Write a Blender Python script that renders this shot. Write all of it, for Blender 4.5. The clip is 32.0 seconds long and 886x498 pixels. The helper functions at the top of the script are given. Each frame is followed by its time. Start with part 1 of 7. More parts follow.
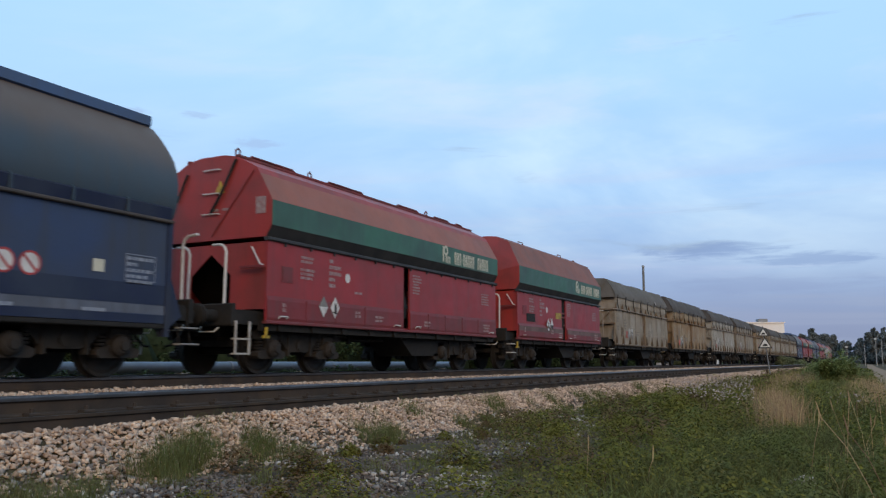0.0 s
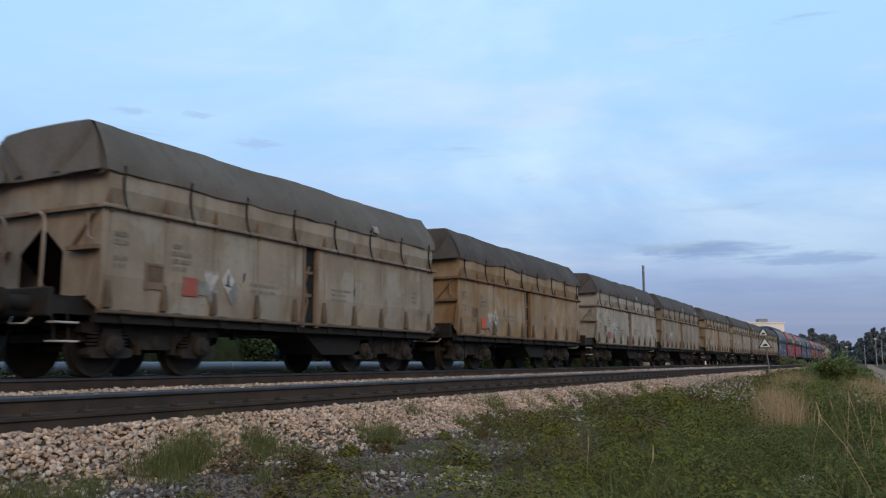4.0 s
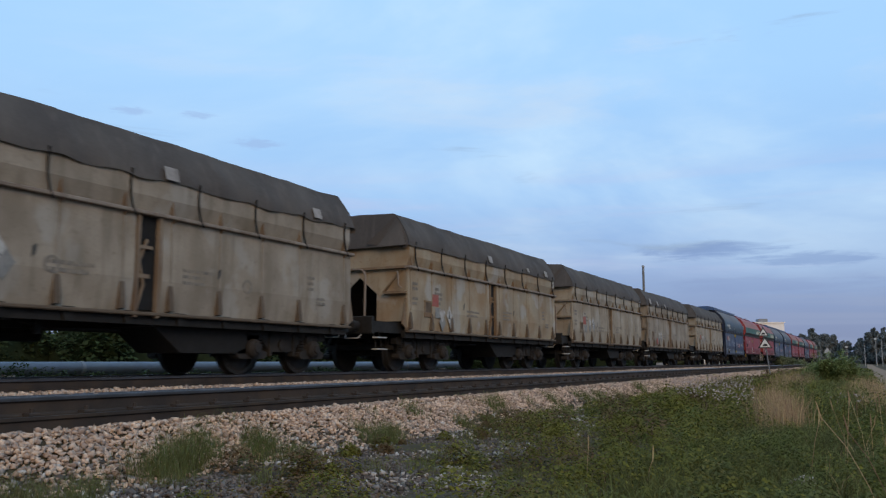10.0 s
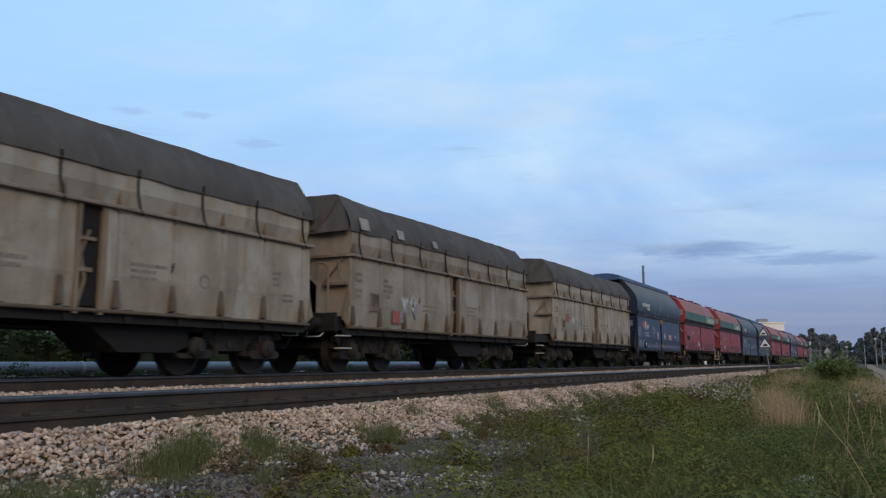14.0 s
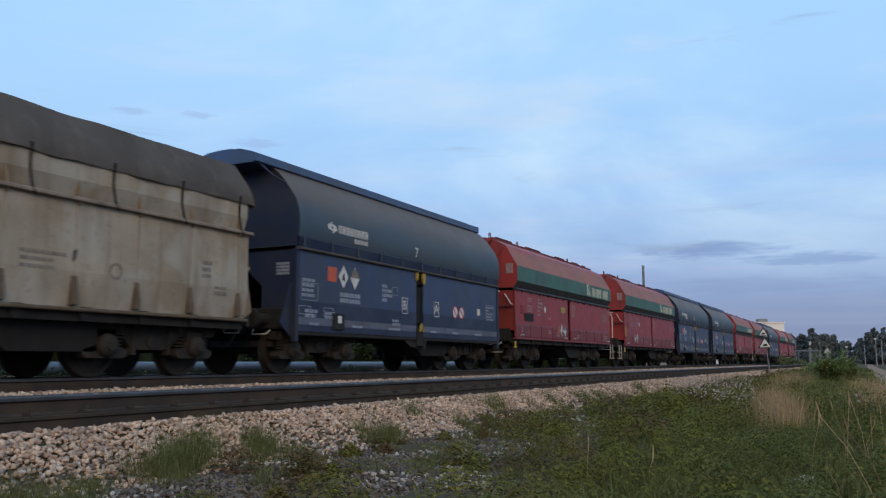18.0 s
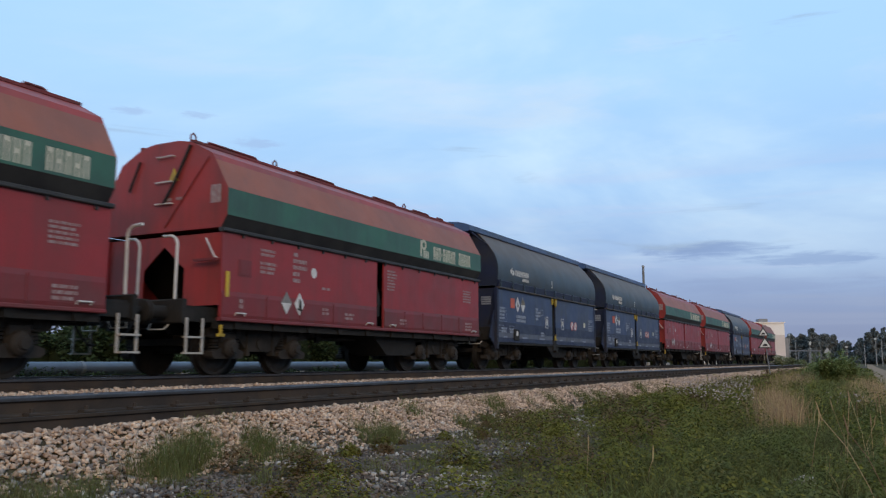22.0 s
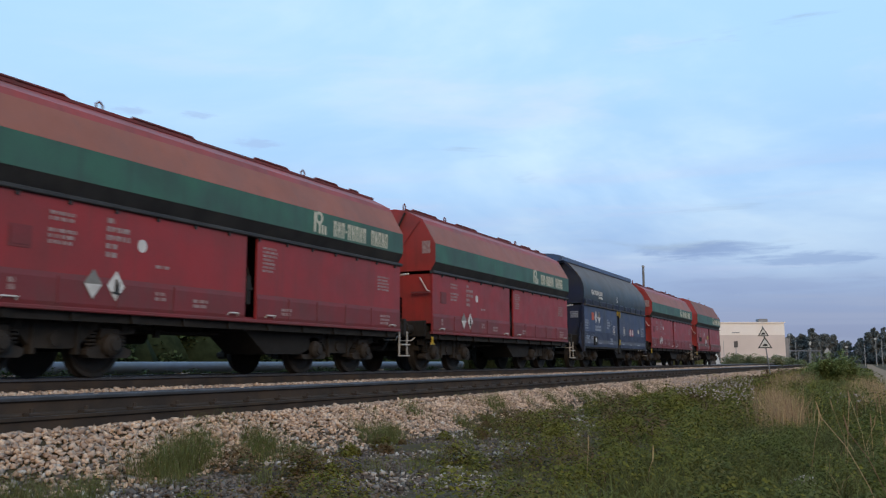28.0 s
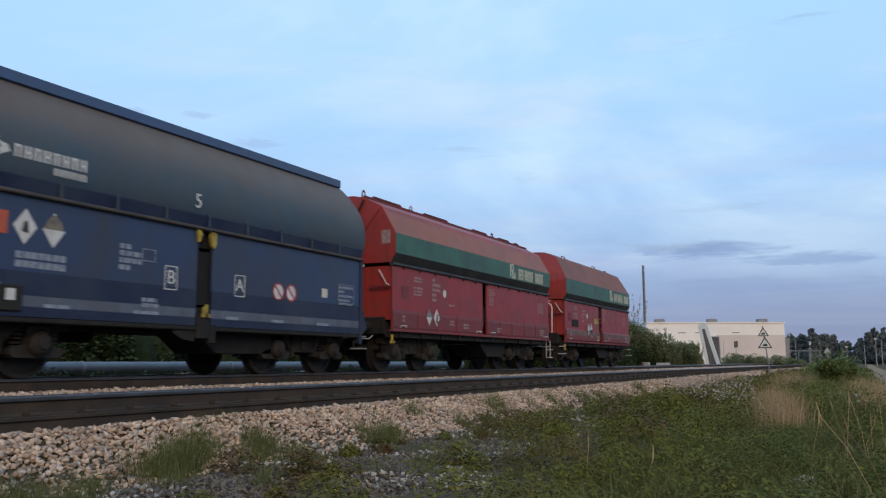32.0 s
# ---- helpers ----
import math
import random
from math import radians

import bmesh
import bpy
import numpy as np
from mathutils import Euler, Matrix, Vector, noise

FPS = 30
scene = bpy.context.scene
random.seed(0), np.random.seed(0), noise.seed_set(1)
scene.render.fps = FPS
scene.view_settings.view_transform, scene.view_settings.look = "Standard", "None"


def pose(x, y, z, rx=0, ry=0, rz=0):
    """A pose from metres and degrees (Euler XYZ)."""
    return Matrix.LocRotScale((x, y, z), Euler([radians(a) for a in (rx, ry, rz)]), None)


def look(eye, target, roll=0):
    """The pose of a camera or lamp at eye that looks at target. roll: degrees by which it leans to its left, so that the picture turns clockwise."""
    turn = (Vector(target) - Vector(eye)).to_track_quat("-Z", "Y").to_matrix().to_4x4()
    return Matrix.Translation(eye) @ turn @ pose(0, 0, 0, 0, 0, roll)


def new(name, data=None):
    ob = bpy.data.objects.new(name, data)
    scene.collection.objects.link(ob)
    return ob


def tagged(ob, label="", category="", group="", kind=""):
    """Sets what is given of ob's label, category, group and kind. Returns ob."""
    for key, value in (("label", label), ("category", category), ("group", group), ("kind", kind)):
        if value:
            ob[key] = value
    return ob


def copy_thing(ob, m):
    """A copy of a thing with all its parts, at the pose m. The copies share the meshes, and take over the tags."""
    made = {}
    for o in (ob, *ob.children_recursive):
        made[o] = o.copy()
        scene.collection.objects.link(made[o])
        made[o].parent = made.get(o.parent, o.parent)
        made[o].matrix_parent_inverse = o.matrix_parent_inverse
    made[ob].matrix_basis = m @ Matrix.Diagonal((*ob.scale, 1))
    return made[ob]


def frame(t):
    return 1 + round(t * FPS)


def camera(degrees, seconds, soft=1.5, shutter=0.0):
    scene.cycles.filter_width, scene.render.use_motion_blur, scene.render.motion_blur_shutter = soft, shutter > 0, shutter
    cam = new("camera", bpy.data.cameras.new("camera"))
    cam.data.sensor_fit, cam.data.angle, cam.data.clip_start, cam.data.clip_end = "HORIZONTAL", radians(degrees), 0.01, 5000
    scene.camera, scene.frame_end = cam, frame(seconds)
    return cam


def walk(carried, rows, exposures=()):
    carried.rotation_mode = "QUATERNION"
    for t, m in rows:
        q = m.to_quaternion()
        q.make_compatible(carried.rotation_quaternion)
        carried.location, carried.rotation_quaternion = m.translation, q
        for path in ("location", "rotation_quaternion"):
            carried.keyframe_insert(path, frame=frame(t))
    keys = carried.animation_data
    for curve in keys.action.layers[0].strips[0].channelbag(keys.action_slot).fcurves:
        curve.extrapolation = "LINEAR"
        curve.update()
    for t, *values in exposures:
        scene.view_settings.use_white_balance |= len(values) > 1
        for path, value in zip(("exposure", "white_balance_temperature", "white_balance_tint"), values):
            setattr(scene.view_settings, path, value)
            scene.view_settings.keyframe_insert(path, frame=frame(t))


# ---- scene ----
# ---------- camera: still, low beside a double track ----------
EYE = (0.0, 0.0, 0.24)
cam = camera(56.81, 32.0, soft=1.25, shutter=0.3)
STILL = pose(EYE[0], EYE[1], EYE[2], 90 + 7.815, 0, 27.488)
walk(cam, [(0.0, STILL), (32.0, STILL)], exposures=[(0.0, 0.13, 9900, 11), (3.5, 0.12, 9900, 11), (6.5, 0.02, 9400, 11), (13.0, 0.0, 9300, 11), (18.0, 0.0, 9300, 11), (19.6, 0.09, 9800, 11), (22.0, 0.09, 9800, 11), (25.0, 0.10, 9800, 11), (28.0, 0.15, 10000, 11), (31.0, 0.10, 9800, 11), (32.0, 0.10, 9800, 11)])

# plan: x to the right, y along the track, z = 0 on the rails of the train
TRAIN_X = -11.2      # centre line of the far track
NEAR_X = -7.52       # centre line of the near track
NEAR_Z = -0.075      # its rail tops
GAUGE = 0.7535       # rail centre from the centre line

# ---------- sky, sun ----------
world = bpy.data.worlds.new("evening_sky")
scene.world = world
world.use_nodes = True
wn, wl = world.node_tree.nodes, world.node_tree.links
wn.clear()


def wnode(kind, **props):
    n = wn.new(kind)
    for k, v in props.items():
        n.inputs[k].default_value = v
    return n


w_out = wn.new("ShaderNodeOutputWorld")
w_bg = wn.new("ShaderNodeBackground")
w_sky = wn.new("ShaderNodeTexSky")
w_sky.sky_type = "NISHITA"
w_sky.sun_disc = False
w_sky.sun_elevation = radians(9)
w_sky.sun_rotation = radians(139)
w_tc = wn.new("ShaderNodeTexCoord")
w_sep = wn.new("ShaderNodeSeparateXYZ")
wl.new(w_tc.outputs["Generated"], w_sep.inputs[0])
# clear evening sky: deeper and greyer low down, pale cyan higher up
w_ramp = wn.new("ShaderNodeValToRGB")
SKY_STOPS = [(0, (0.172, 0.278, 0.60)), (0.05, (0.185, 0.322, 0.735)), (0.12, (0.226, 0.455, 1.03)), (0.2, (0.262, 0.605, 1.31)), (0.32, (0.318, 0.720, 1.45)), (0.45, (0.33, 0.75, 1.50)), (1, (0.260, 0.600, 1.256))]
for i, (at, col) in enumerate(SKY_STOPS):
    e = w_ramp.color_ramp.elements[i] if i < 2 else w_ramp.color_ramp.elements.new(at)
    e.position, e.color = at, (*col, 1)
wl.new(w_sep.outputs["Z"], w_ramp.inputs[0])


def cloud_layer(stretch, scale, detail, low, high, offset=(0, 0, 0), turn=0.0):
    """A soft mask of high cloud, drawn out along the horizon."""
    mp = wn.new("ShaderNodeMapping")
    mp.inputs["Scale"].default_value = stretch
    mp.inputs["Location"].default_value = offset
    mp.inputs["Rotation"].default_value = (0, turn, 0)
    nz = wnode("ShaderNodeTexNoise", Scale=scale, Detail=detail, Roughness=0.55, Distortion=0.35)
    rm = wn.new("ShaderNodeMapRange")
    rm.interpolation_type = "SMOOTHSTEP"
    rm.inputs["From Min"].default_value, rm.inputs["From Max"].default_value = low, high
    wl.new(w_tc.outputs["Generated"], mp.inputs[0])
    wl.new(mp.outputs[0], nz.inputs[0])
    wl.new(nz.outputs[0], rm.inputs[0])
    return rm.outputs[0]


def at_height(mask, *stops, side=False):
    """Keeps a mask of cloud between some heights of the sky: (height, share) in order."""
    rp = wn.new("ShaderNodeValToRGB")
    for i, (at, v) in enumerate(stops):
        e = rp.color_ramp.elements[i] if i < 2 else rp.color_ramp.elements.new(at)
        e.position, e.color = at, (v, v, v, 1)
    wl.new(w_sep.outputs["Z"], rp.inputs[0])
    x = wn.new("ShaderNodeMath")
    x.operation = "MULTIPLY"
    wl.new(mask, x.inputs[0])
    wl.new(rp.outputs[0], x.inputs[1])
    if side:
        # the cloud thins out towards one side of the sky
        rm = wn.new("ShaderNodeMapRange")
        rm.inputs["From Min"].default_value, rm.inputs["From Max"].default_value = -0.78, -0.35
        rm.inputs["To Min"].default_value = 0.30
        wl.new(w_sep.outputs["X"], rm.inputs[0])
        y = wn.new("ShaderNodeMath")
        y.operation = "MULTIPLY"
        wl.new(x.outputs[0], y.inputs[0])
        wl.new(rm.outputs[0], y.inputs[1])
        return y.outputs[0]
    return x.outputs[0]


def wmix(fac, a, b, amount=1.0):
    m = wn.new("ShaderNodeMix")
    m.data_type = "RGBA"
    if amount != 1.0:
        k = wn.new("ShaderNodeMath")
        k.operation = "MULTIPLY"
        k.inputs[1].default_value = amount
        wl.new(fac, k.inputs[0])
        fac = k.outputs[0]
    if fac is not None and not isinstance(fac, float):
        wl.new(fac, m.inputs[0])
    else:
        m.inputs[0].default_value = fac
    for socket, v in ((m.inputs[6], a), (m.inputs[7], b)):
        if isinstance(v, tuple):
            socket.default_value = (*v, 1)
        else:
            wl.new(v, socket)
    return m.outputs[2]


w_scaled = wn.new("ShaderNodeVectorMath")
w_scaled.operation = "SCALE"
w_scaled.inputs["Scale"].default_value = 0.08
wl.new(w_sky.outputs[0], w_scaled.inputs[0])
w_col = wmix(0.9, w_scaled.outputs[0], w_ramp.outputs[0])
w_col = wmix(at_height(cloud_layer((1.0, 1.0, 2.4), 1.7, 6, 0.40, 0.68, (0.3, 0.2, 0.1), 0.6), (0.07, 0.12), (0.19, 1.0), side=True), w_col, (0.53, 0.87, 1.36), 0.85)
w_col = wmix(at_height(cloud_layer((1, 1, 5.0), 2.6, 6, 0.52, 0.74, (1.3, 0.4, 2.0)), (0.05, 0.3), (0.17, 1.0), side=True), w_col, (0.53, 0.76, 1.18), 0.5)
w_col = wmix(cloud_layer((1, 1, 9.0), 3.2, 5, 0.63, 0.76, (4.1, 1.7, 0.6)), w_col, (0.23, 0.40, 0.74), 0.6)
w_col = wmix(at_height(cloud_layer((1, 1, 11.0), 2.0, 5, 0.46, 0.66, (2.2, 0.9, 0.2)), (0.09, 0.0), (0.14, 1.0), (0.19, 0.6), (0.24, 0.0)), w_col, (0.48, 0.60, 1.08), 0.6)
w_col = wmix(at_height(cloud_layer((1, 1, 20.0), 2.0, 4, 0.50, 0.64, (5.2, 0.3, 0.9)), (0.0, 0.6), (0.075, 1.0), (0.10, 0.0)), w_col, (0.27, 0.40, 0.74), 0.4)


def drift(place, size, flat, col, amount, seed):
    """One small far cloud: a flat, ragged patch round a direction of the sky."""
    global w_col
    mp = wn.new("ShaderNodeMapping")
    k = (1 / size, 1 / size, flat / size)
    mp.inputs["Scale"].default_value = k
    mp.inputs["Location"].default_value = tuple(-a * b for a, b in zip(place, k))
    wl.new(w_tc.outputs["Generated"], mp.inputs[0])
    far = wn.new("ShaderNodeVectorMath")
    far.operation = "LENGTH"
    wl.new(mp.outputs[0], far.inputs[0])
    nz = wnode("ShaderNodeTexNoise", Scale=1.6, Detail=6.0, Roughness=0.6, Distortion=0.5)
    off = wn.new("ShaderNodeVectorMath")
    off.inputs[1].default_value = (seed, seed * 1.7, seed * 0.6)
    wl.new(mp.outputs[0], off.inputs[0])
    wl.new(off.outputs[0], nz.inputs[0])
    ad = wn.new("ShaderNodeMath")
    ad.operation = "MULTIPLY_ADD"
    ad.inputs[1].default_value = -2.2
    wl.new(nz.outputs[0], ad.inputs[0])
    wl.new(far.outputs["Value"], ad.inputs[2])
    rm = wn.new("ShaderNodeMapRange")
    rm.interpolation_type = "SMOOTHSTEP"
    rm.inputs["From Min"].default_value, rm.inputs["From Max"].default_value = 0.0, -0.85
    wl.new(ad.outputs[0], rm.inputs[0])
    w_col = wmix(rm.outputs[0], w_col, col, amount)


for place, size, flat, seed in (((-0.63, 0.734, 0.255), 0.030, 4.5, 1.0), ((-0.674, 0.682, 0.282), 0.022, 5, 4.0), ((-0.725, 0.63, 0.280), 0.026, 5, 7.0)):
    drift(place, size, flat, (0.26, 0.47, 1.0), 0.5, seed)
drift((-0.16, 0.98, 0.127), 0.085, 7.0, (0.165, 0.33, 0.78), 0.75, 2.0)
drift((-0.05, 0.99, 0.112), 0.080, 8.0, (0.165, 0.33, 0.78), 0.6, 12.0)
drift((-0.10, 0.985, 0.085), 0.12, 9.0, (0.20, 0.34, 0.74), 0.45, 5.0)
wl.new(w_col, w_bg.inputs[0])
w_bg.inputs[1].default_value = 1.0
wl.new(w_bg.outputs[0], w_out.inputs[0])

sun = new("sun", bpy.data.lights.new("sun", "SUN"))
sun.data.energy, sun.data.angle, sun.data.color = 1.08, radians(25), (1.0, 0.80, 0.62)
sun.matrix_basis = look((34, -39, 22), (0, 0, 0))

# ---------- mesh kit ----------


class Kit:
    """Collects faces of one mesh."""

    def __init__(self):
        self.v, self.f = [], []

    def add(self, verts, faces):
        n = len(self.v)
        self.v += [tuple(p) for p in verts]
        self.f += [tuple(n + i for i in f) for f in faces]
        return self

    def box(self, x0, x1, y0, y1, z0, z1, c=0.0):
        """A box; c: chamfer of its long edges."""
        if c <= 0:
            return self.add([(x, y, z) for x in (x0, x1) for y in (y0, y1) for z in (z0, z1)],
                            [(0, 1, 3, 2), (4, 6, 7, 5), (0, 4, 5, 1), (2, 3, 7, 6), (0, 2, 6, 4), (1, 5, 7, 3)])
        d = (x1 - x0, y1 - y0, z1 - z0)
        a = d.index(max(d))
        if a == 1:
            return self.along_y([(x0 + c, z0), (x1 - c, z0), (x1, z0 + c), (x1, z1 - c), (x1 - c, z1), (x0 + c, z1), (x0, z1 - c), (x0, z0 + c)], y0, y1)
        if a == 0:
            return self.along_x([(y0 + c, z0), (y1 - c, z0), (y1, z0 + c), (y1, z1 - c), (y1 - c, z1), (y0 + c, z1), (y0, z1 - c), (y0, z0 + c)], x0, x1)
        ring = [(x0 + c, y0), (x1 - c, y0), (x1, y0 + c), (x1, y1 - c), (x1 - c, y1), (x0 + c, y1), (x0, y1 - c), (x0, y0 + c)]
        return self.loft([[(x, y, z) for x, y in ring] for z in (z0, z1)], True)

    def loft(self, rings, caps=False, closed=True):
        n, m = len(rings[0]), len(rings)
        verts = [p for r in rings for p in r]
        faces = []
        for j in range(m - 1):
            for i in range(n if closed else n - 1):
                k = (i + 1) % n
                faces.append((j * n + i, j * n + k, (j + 1) * n + k, (j + 1) * n + i))
        if caps:
            faces.append(tuple(range(n - 1, -1, -1)))
            faces.append(tuple((m - 1) * n + i for i in range(n)))
        return self.add(verts, faces)

    def along_y(self, profile, y0, y1):
        return self.loft([[(x, y, z) for x, z in profile] for y in (y0, y1)], True)

    def along_x(self, profile, x0, x1):
        return self.loft([[(x, y, z) for y, z in profile] for x in (x0, x1)], True)

    def tube(self, path, r, n=8):
        """A round bar along a path of points."""
        path = [Vector(p) for p in path]
        rings = []
        for i, p in enumerate(path):
            d = (path[min(i + 1, len(path) - 1)] - path[max(i - 1, 0)]).normalized()
            u = d.cross(Vector((0.31, 0.17, 0.93))).normalized()
            w = d.cross(u)
            rings.append([p + r * (u * math.cos(2 * math.pi * k / n) + w * math.sin(2 * math.pi * k / n)) for k in range(n)])
        return self.loft(rings, True)

    def disc(self, x0, x1, y, z, r, n=24, r1=None):
        """A round body whose axis is x."""
        r1 = r if r1 is None else r1
        return self.loft([[(x, y + q * math.cos(2 * math.pi * k / n), z + q * math.sin(2 * math.pi * k / n)) for k in range(n)] for x, q in ((x0, r), (x1, r1))], True)

    def drum(self, y0, y1, x, z, r, n=16, r1=None):
        """A round body whose axis is y."""
        r1 = r if r1 is None else r1
        return self.loft([[(x + q * math.cos(2 * math.pi * k / n), y, z + q * math.sin(2 * math.pi * k / n)) for k in range(n)] for y, q in ((y0, r), (y1, r1))], True)

    def post(self, x, y, z0, z1, r, n=10, r1=None):
        r1 = r if r1 is None else r1
        return self.loft([[(x + q * math.cos(2 * math.pi * k / n), y + q * math.sin(2 * math.pi * k / n), z) for k in range(n)] for z, q in ((z0, r), (z1, r1))], True)

    def mesh(self, name, smooth=False):
        me = bpy.data.meshes.new(name)
        me.from_pydata(self.v, [], self.f)
        bm = bmesh.new()
        bm.from_mesh(me)
        bmesh.ops.recalc_face_normals(bm, faces=bm.faces)
        bm.to_mesh(me)
        bm.free()
        if smooth:
            me.shade_smooth()
            me.set_sharp_from_angle(angle=radians(35))
        me.update()
        return me


MESHES = {}


def shared(key, build, smooth=False):
    """The mesh of that key, built once."""
    if key not in MESHES:
        k = Kit()
        build(k)
        MESHES[key] = k.mesh(str(key), smooth)
    return MESHES[key]


def part(name, me, material, parent=None, label="", at=None):
    """One mesh object under a thing or a part; the material belongs to the object, so that alike parts share a mesh."""
    ob = new(name, me)
    if not me.materials:
        me.materials.append(material)
    ob.material_slots[0].link = "OBJECT"
    ob.material_slots[0].material = material
    if parent is not None:
        ob.parent = parent
    if at is not None:
        ob.matrix_basis = at if isinstance(at, Matrix) else Matrix.Translation(at)
    if name in ("stencil", "painted_name", "spring", "foot_marks", "hazard_mark", "sign_ring", "grey_patch", "number_panel", "notice_frame", "white_mark"):
        ob["kind"] = "stuff"
    return tagged(ob, label) if label else ob


def raw_mesh(name, verts, faces_flat, size):
    """A mesh from arrays: verts (n, 3), faces with the same number of corners."""
    me = bpy.data.meshes.new(name)
    n = len(faces_flat) // size
    me.vertices.add(len(verts))
    me.vertices.foreach_set("co", np.asarray(verts, np.float32).ravel())
    me.loops.add(len(faces_flat))
    me.loops.foreach_set("vertex_index", np.asarray(faces_flat, np.int32))
    me.polygons.add(n)
    me.polygons.foreach_set("loop_start", np.arange(0, n * size, size, dtype=np.int32))
    me.update(calc_edges=True)
    me.validate()
    return me


# ---------- materials ----------


def surface(name, base, other=None, scale=6.0, rough=0.7, metal=0.0, bump=0.15, grime=None, amount=0.5, grime_scale=1.2,
            streak=0.0, island=0.0, spec=0.4, band=None, fine=60.0, dust=None, rust=None, hue=0.05, vary=False, ribs=None, thin=0.0, wash=None):
    """A procedural material: two colours over broad noise, fine grain, grime in patches and streaks that run down, and relief."""
    m = bpy.data.materials.new(name)
    m.use_nodes = True
    n, l = m.node_tree.nodes, m.node_tree.links
    p = n["Principled BSDF"]
    tc = n.new("ShaderNodeTexCoord")
    where = tc.outputs["Object"]
    if vary:
        # alike parts carry stains of their own
        oi = n.new("ShaderNodeObjectInfo")
        far = n.new("ShaderNodeVectorMath")
        far.operation = "SCALE"
        far.inputs[0].default_value = (0, 61, 0)
        l.new(oi.outputs["Random"], far.inputs["Scale"])
        ad0 = n.new("ShaderNodeVectorMath")
        ad0.operation = "ADD"
        l.new(where, ad0.inputs[0])
        l.new(far.outputs[0], ad0.inputs[1])
        where = ad0.outputs[0]

    def noise_of(sc, detail=4.0, stretch=None, offset=0.0):
        nz = n.new("ShaderNodeTexNoise")
        nz.inputs["Scale"].default_value, nz.inputs["Detail"].default_value = sc, detail
        mp = n.new("ShaderNodeMapping")
        mp.inputs["Location"].default_value = (offset, offset * 0.7, offset * 1.3)
        if stretch:
            mp.inputs["Scale"].default_value = stretch
        l.new(where, mp.inputs[0])
        l.new(mp.outputs[0], nz.inputs[0])
        return nz.outputs[0]

    def ramp(src, lo, hi):
        r = n.new("ShaderNodeMapRange")
        r.interpolation_type = "SMOOTHSTEP"
        r.inputs["From Min"].default_value, r.inputs["From Max"].default_value = lo, hi
        l.new(src, r.inputs[0])
        return r.outputs[0]

    def mix(fac, a, b, mode="MIX"):
        x = n.new("ShaderNodeMix")
        x.data_type, x.blend_type = "RGBA", mode
        if isinstance(fac, float):
            x.inputs[0].default_value = fac
        else:
            l.new(fac, x.inputs[0])
        for s, v in ((x.inputs[6], a), (x.inputs[7], b)):
            if isinstance(v, tuple):
                s.default_value = (*v, 1)
            else:
                l.new(v, s)
        return x.outputs[2]

    def times(src, k):
        x = n.new("ShaderNodeMath")
        x.operation = "MULTIPLY"
        x.inputs[1].default_value = k
        l.new(src, x.inputs[0])
        return x.outputs[0]

    other = other or tuple(c * 0.75 for c in base)
    col = mix(ramp(noise_of(scale), 0.35, 0.65), base, other)
    if band:
        # stretches of another colour between two heights of the thing
        for z0, z1, bc in band:
            sp = n.new("ShaderNodeSeparateXYZ")
            l.new(tc.outputs["Object"], sp.inputs[0])
            a, b = n.new("ShaderNodeMath"), n.new("ShaderNodeMath")
            a.operation, b.operation = "GREATER_THAN", "LESS_THAN"
            a.inputs[1].default_value, b.inputs[1].default_value = z0, z1
            l.new(sp.outputs[2], a.inputs[0])
            l.new(sp.outputs[2], b.inputs[0])
            c = n.new("ShaderNodeMath")
            c.operation = "MULTIPLY"
            l.new(a.outputs[0], c.inputs[0])
            l.new(b.outputs[0], c.inputs[1])
            col = mix(c.outputs[0], col, bc)
    col = mix(times(ramp(noise_of(fine, 3.0), 0.4, 0.75), 0.35), col, tuple(c * 0.6 for c in base))
    if grime:
        col = mix(times(ramp(noise_of(grime_scale, 6.0, None, 3.1), 0.42, 0.7), amount), col, grime)
        if streak:
            col = mix(times(ramp(noise_of(2.2, 5.0, (2.5, 2.5, 0.22), 9.0), 0.48, 0.72), streak), col, grime)
    if wash:
        # remnants of an older, paler coat in ragged patches
        wc, wa = wash
        col = mix(times(ramp(noise_of(1.05, 8.0, (1, 1, 0.8), 47.0), 0.545, 0.60), wa), col, wc)
    if rust:
        rc, ra, rs = rust
        col = mix(times(ramp(noise_of(rs, 7.0, (1, 1, 0.7), 17.0), 0.46, 0.72), ra), col, rc)
        col = mix(times(ramp(noise_of(3.0, 6.0, (1.5, 1.5, 0.13), 23.0), 0.50, 0.74), ra), col, tuple(c * 0.75 for c in rc))
        col = mix(times(ramp(noise_of(9.0, 8.0, None, 29.0), 0.60, 0.68), ra * 0.6), col, tuple(c * 0.8 for c in rc))
    if ribs:
        # rust that runs down beside upright ribs, with their shadow painted in: (first, pitch, colour, share)
        sp = n.new("ShaderNodeSeparateXYZ")
        l.new(tc.outputs["Object"], sp.inputs[0])
        a = n.new("ShaderNodeMath")
        a.operation = "SUBTRACT"
        a.inputs[1].default_value = ribs[0]
        l.new(sp.outputs[1], a.inputs[0])
        pp = n.new("ShaderNodeMath")
        pp.operation = "PINGPONG"
        pp.inputs[1].default_value = ribs[1] / 2
        l.new(a.outputs[0], pp.inputs[0])
        wob = n.new("ShaderNodeMath")
        wob.operation = "MULTIPLY_ADD"
        wob.inputs[1].default_value = -0.40
        l.new(noise_of(2.6, 6.0, (1, 1, 0.45), 41.0), wob.inputs[0])
        l.new(pp.outputs[0], wob.inputs[2])
        col = mix(times(ramp(wob.outputs[0], -0.07, -0.24), ribs[3]), col, ribs[2])
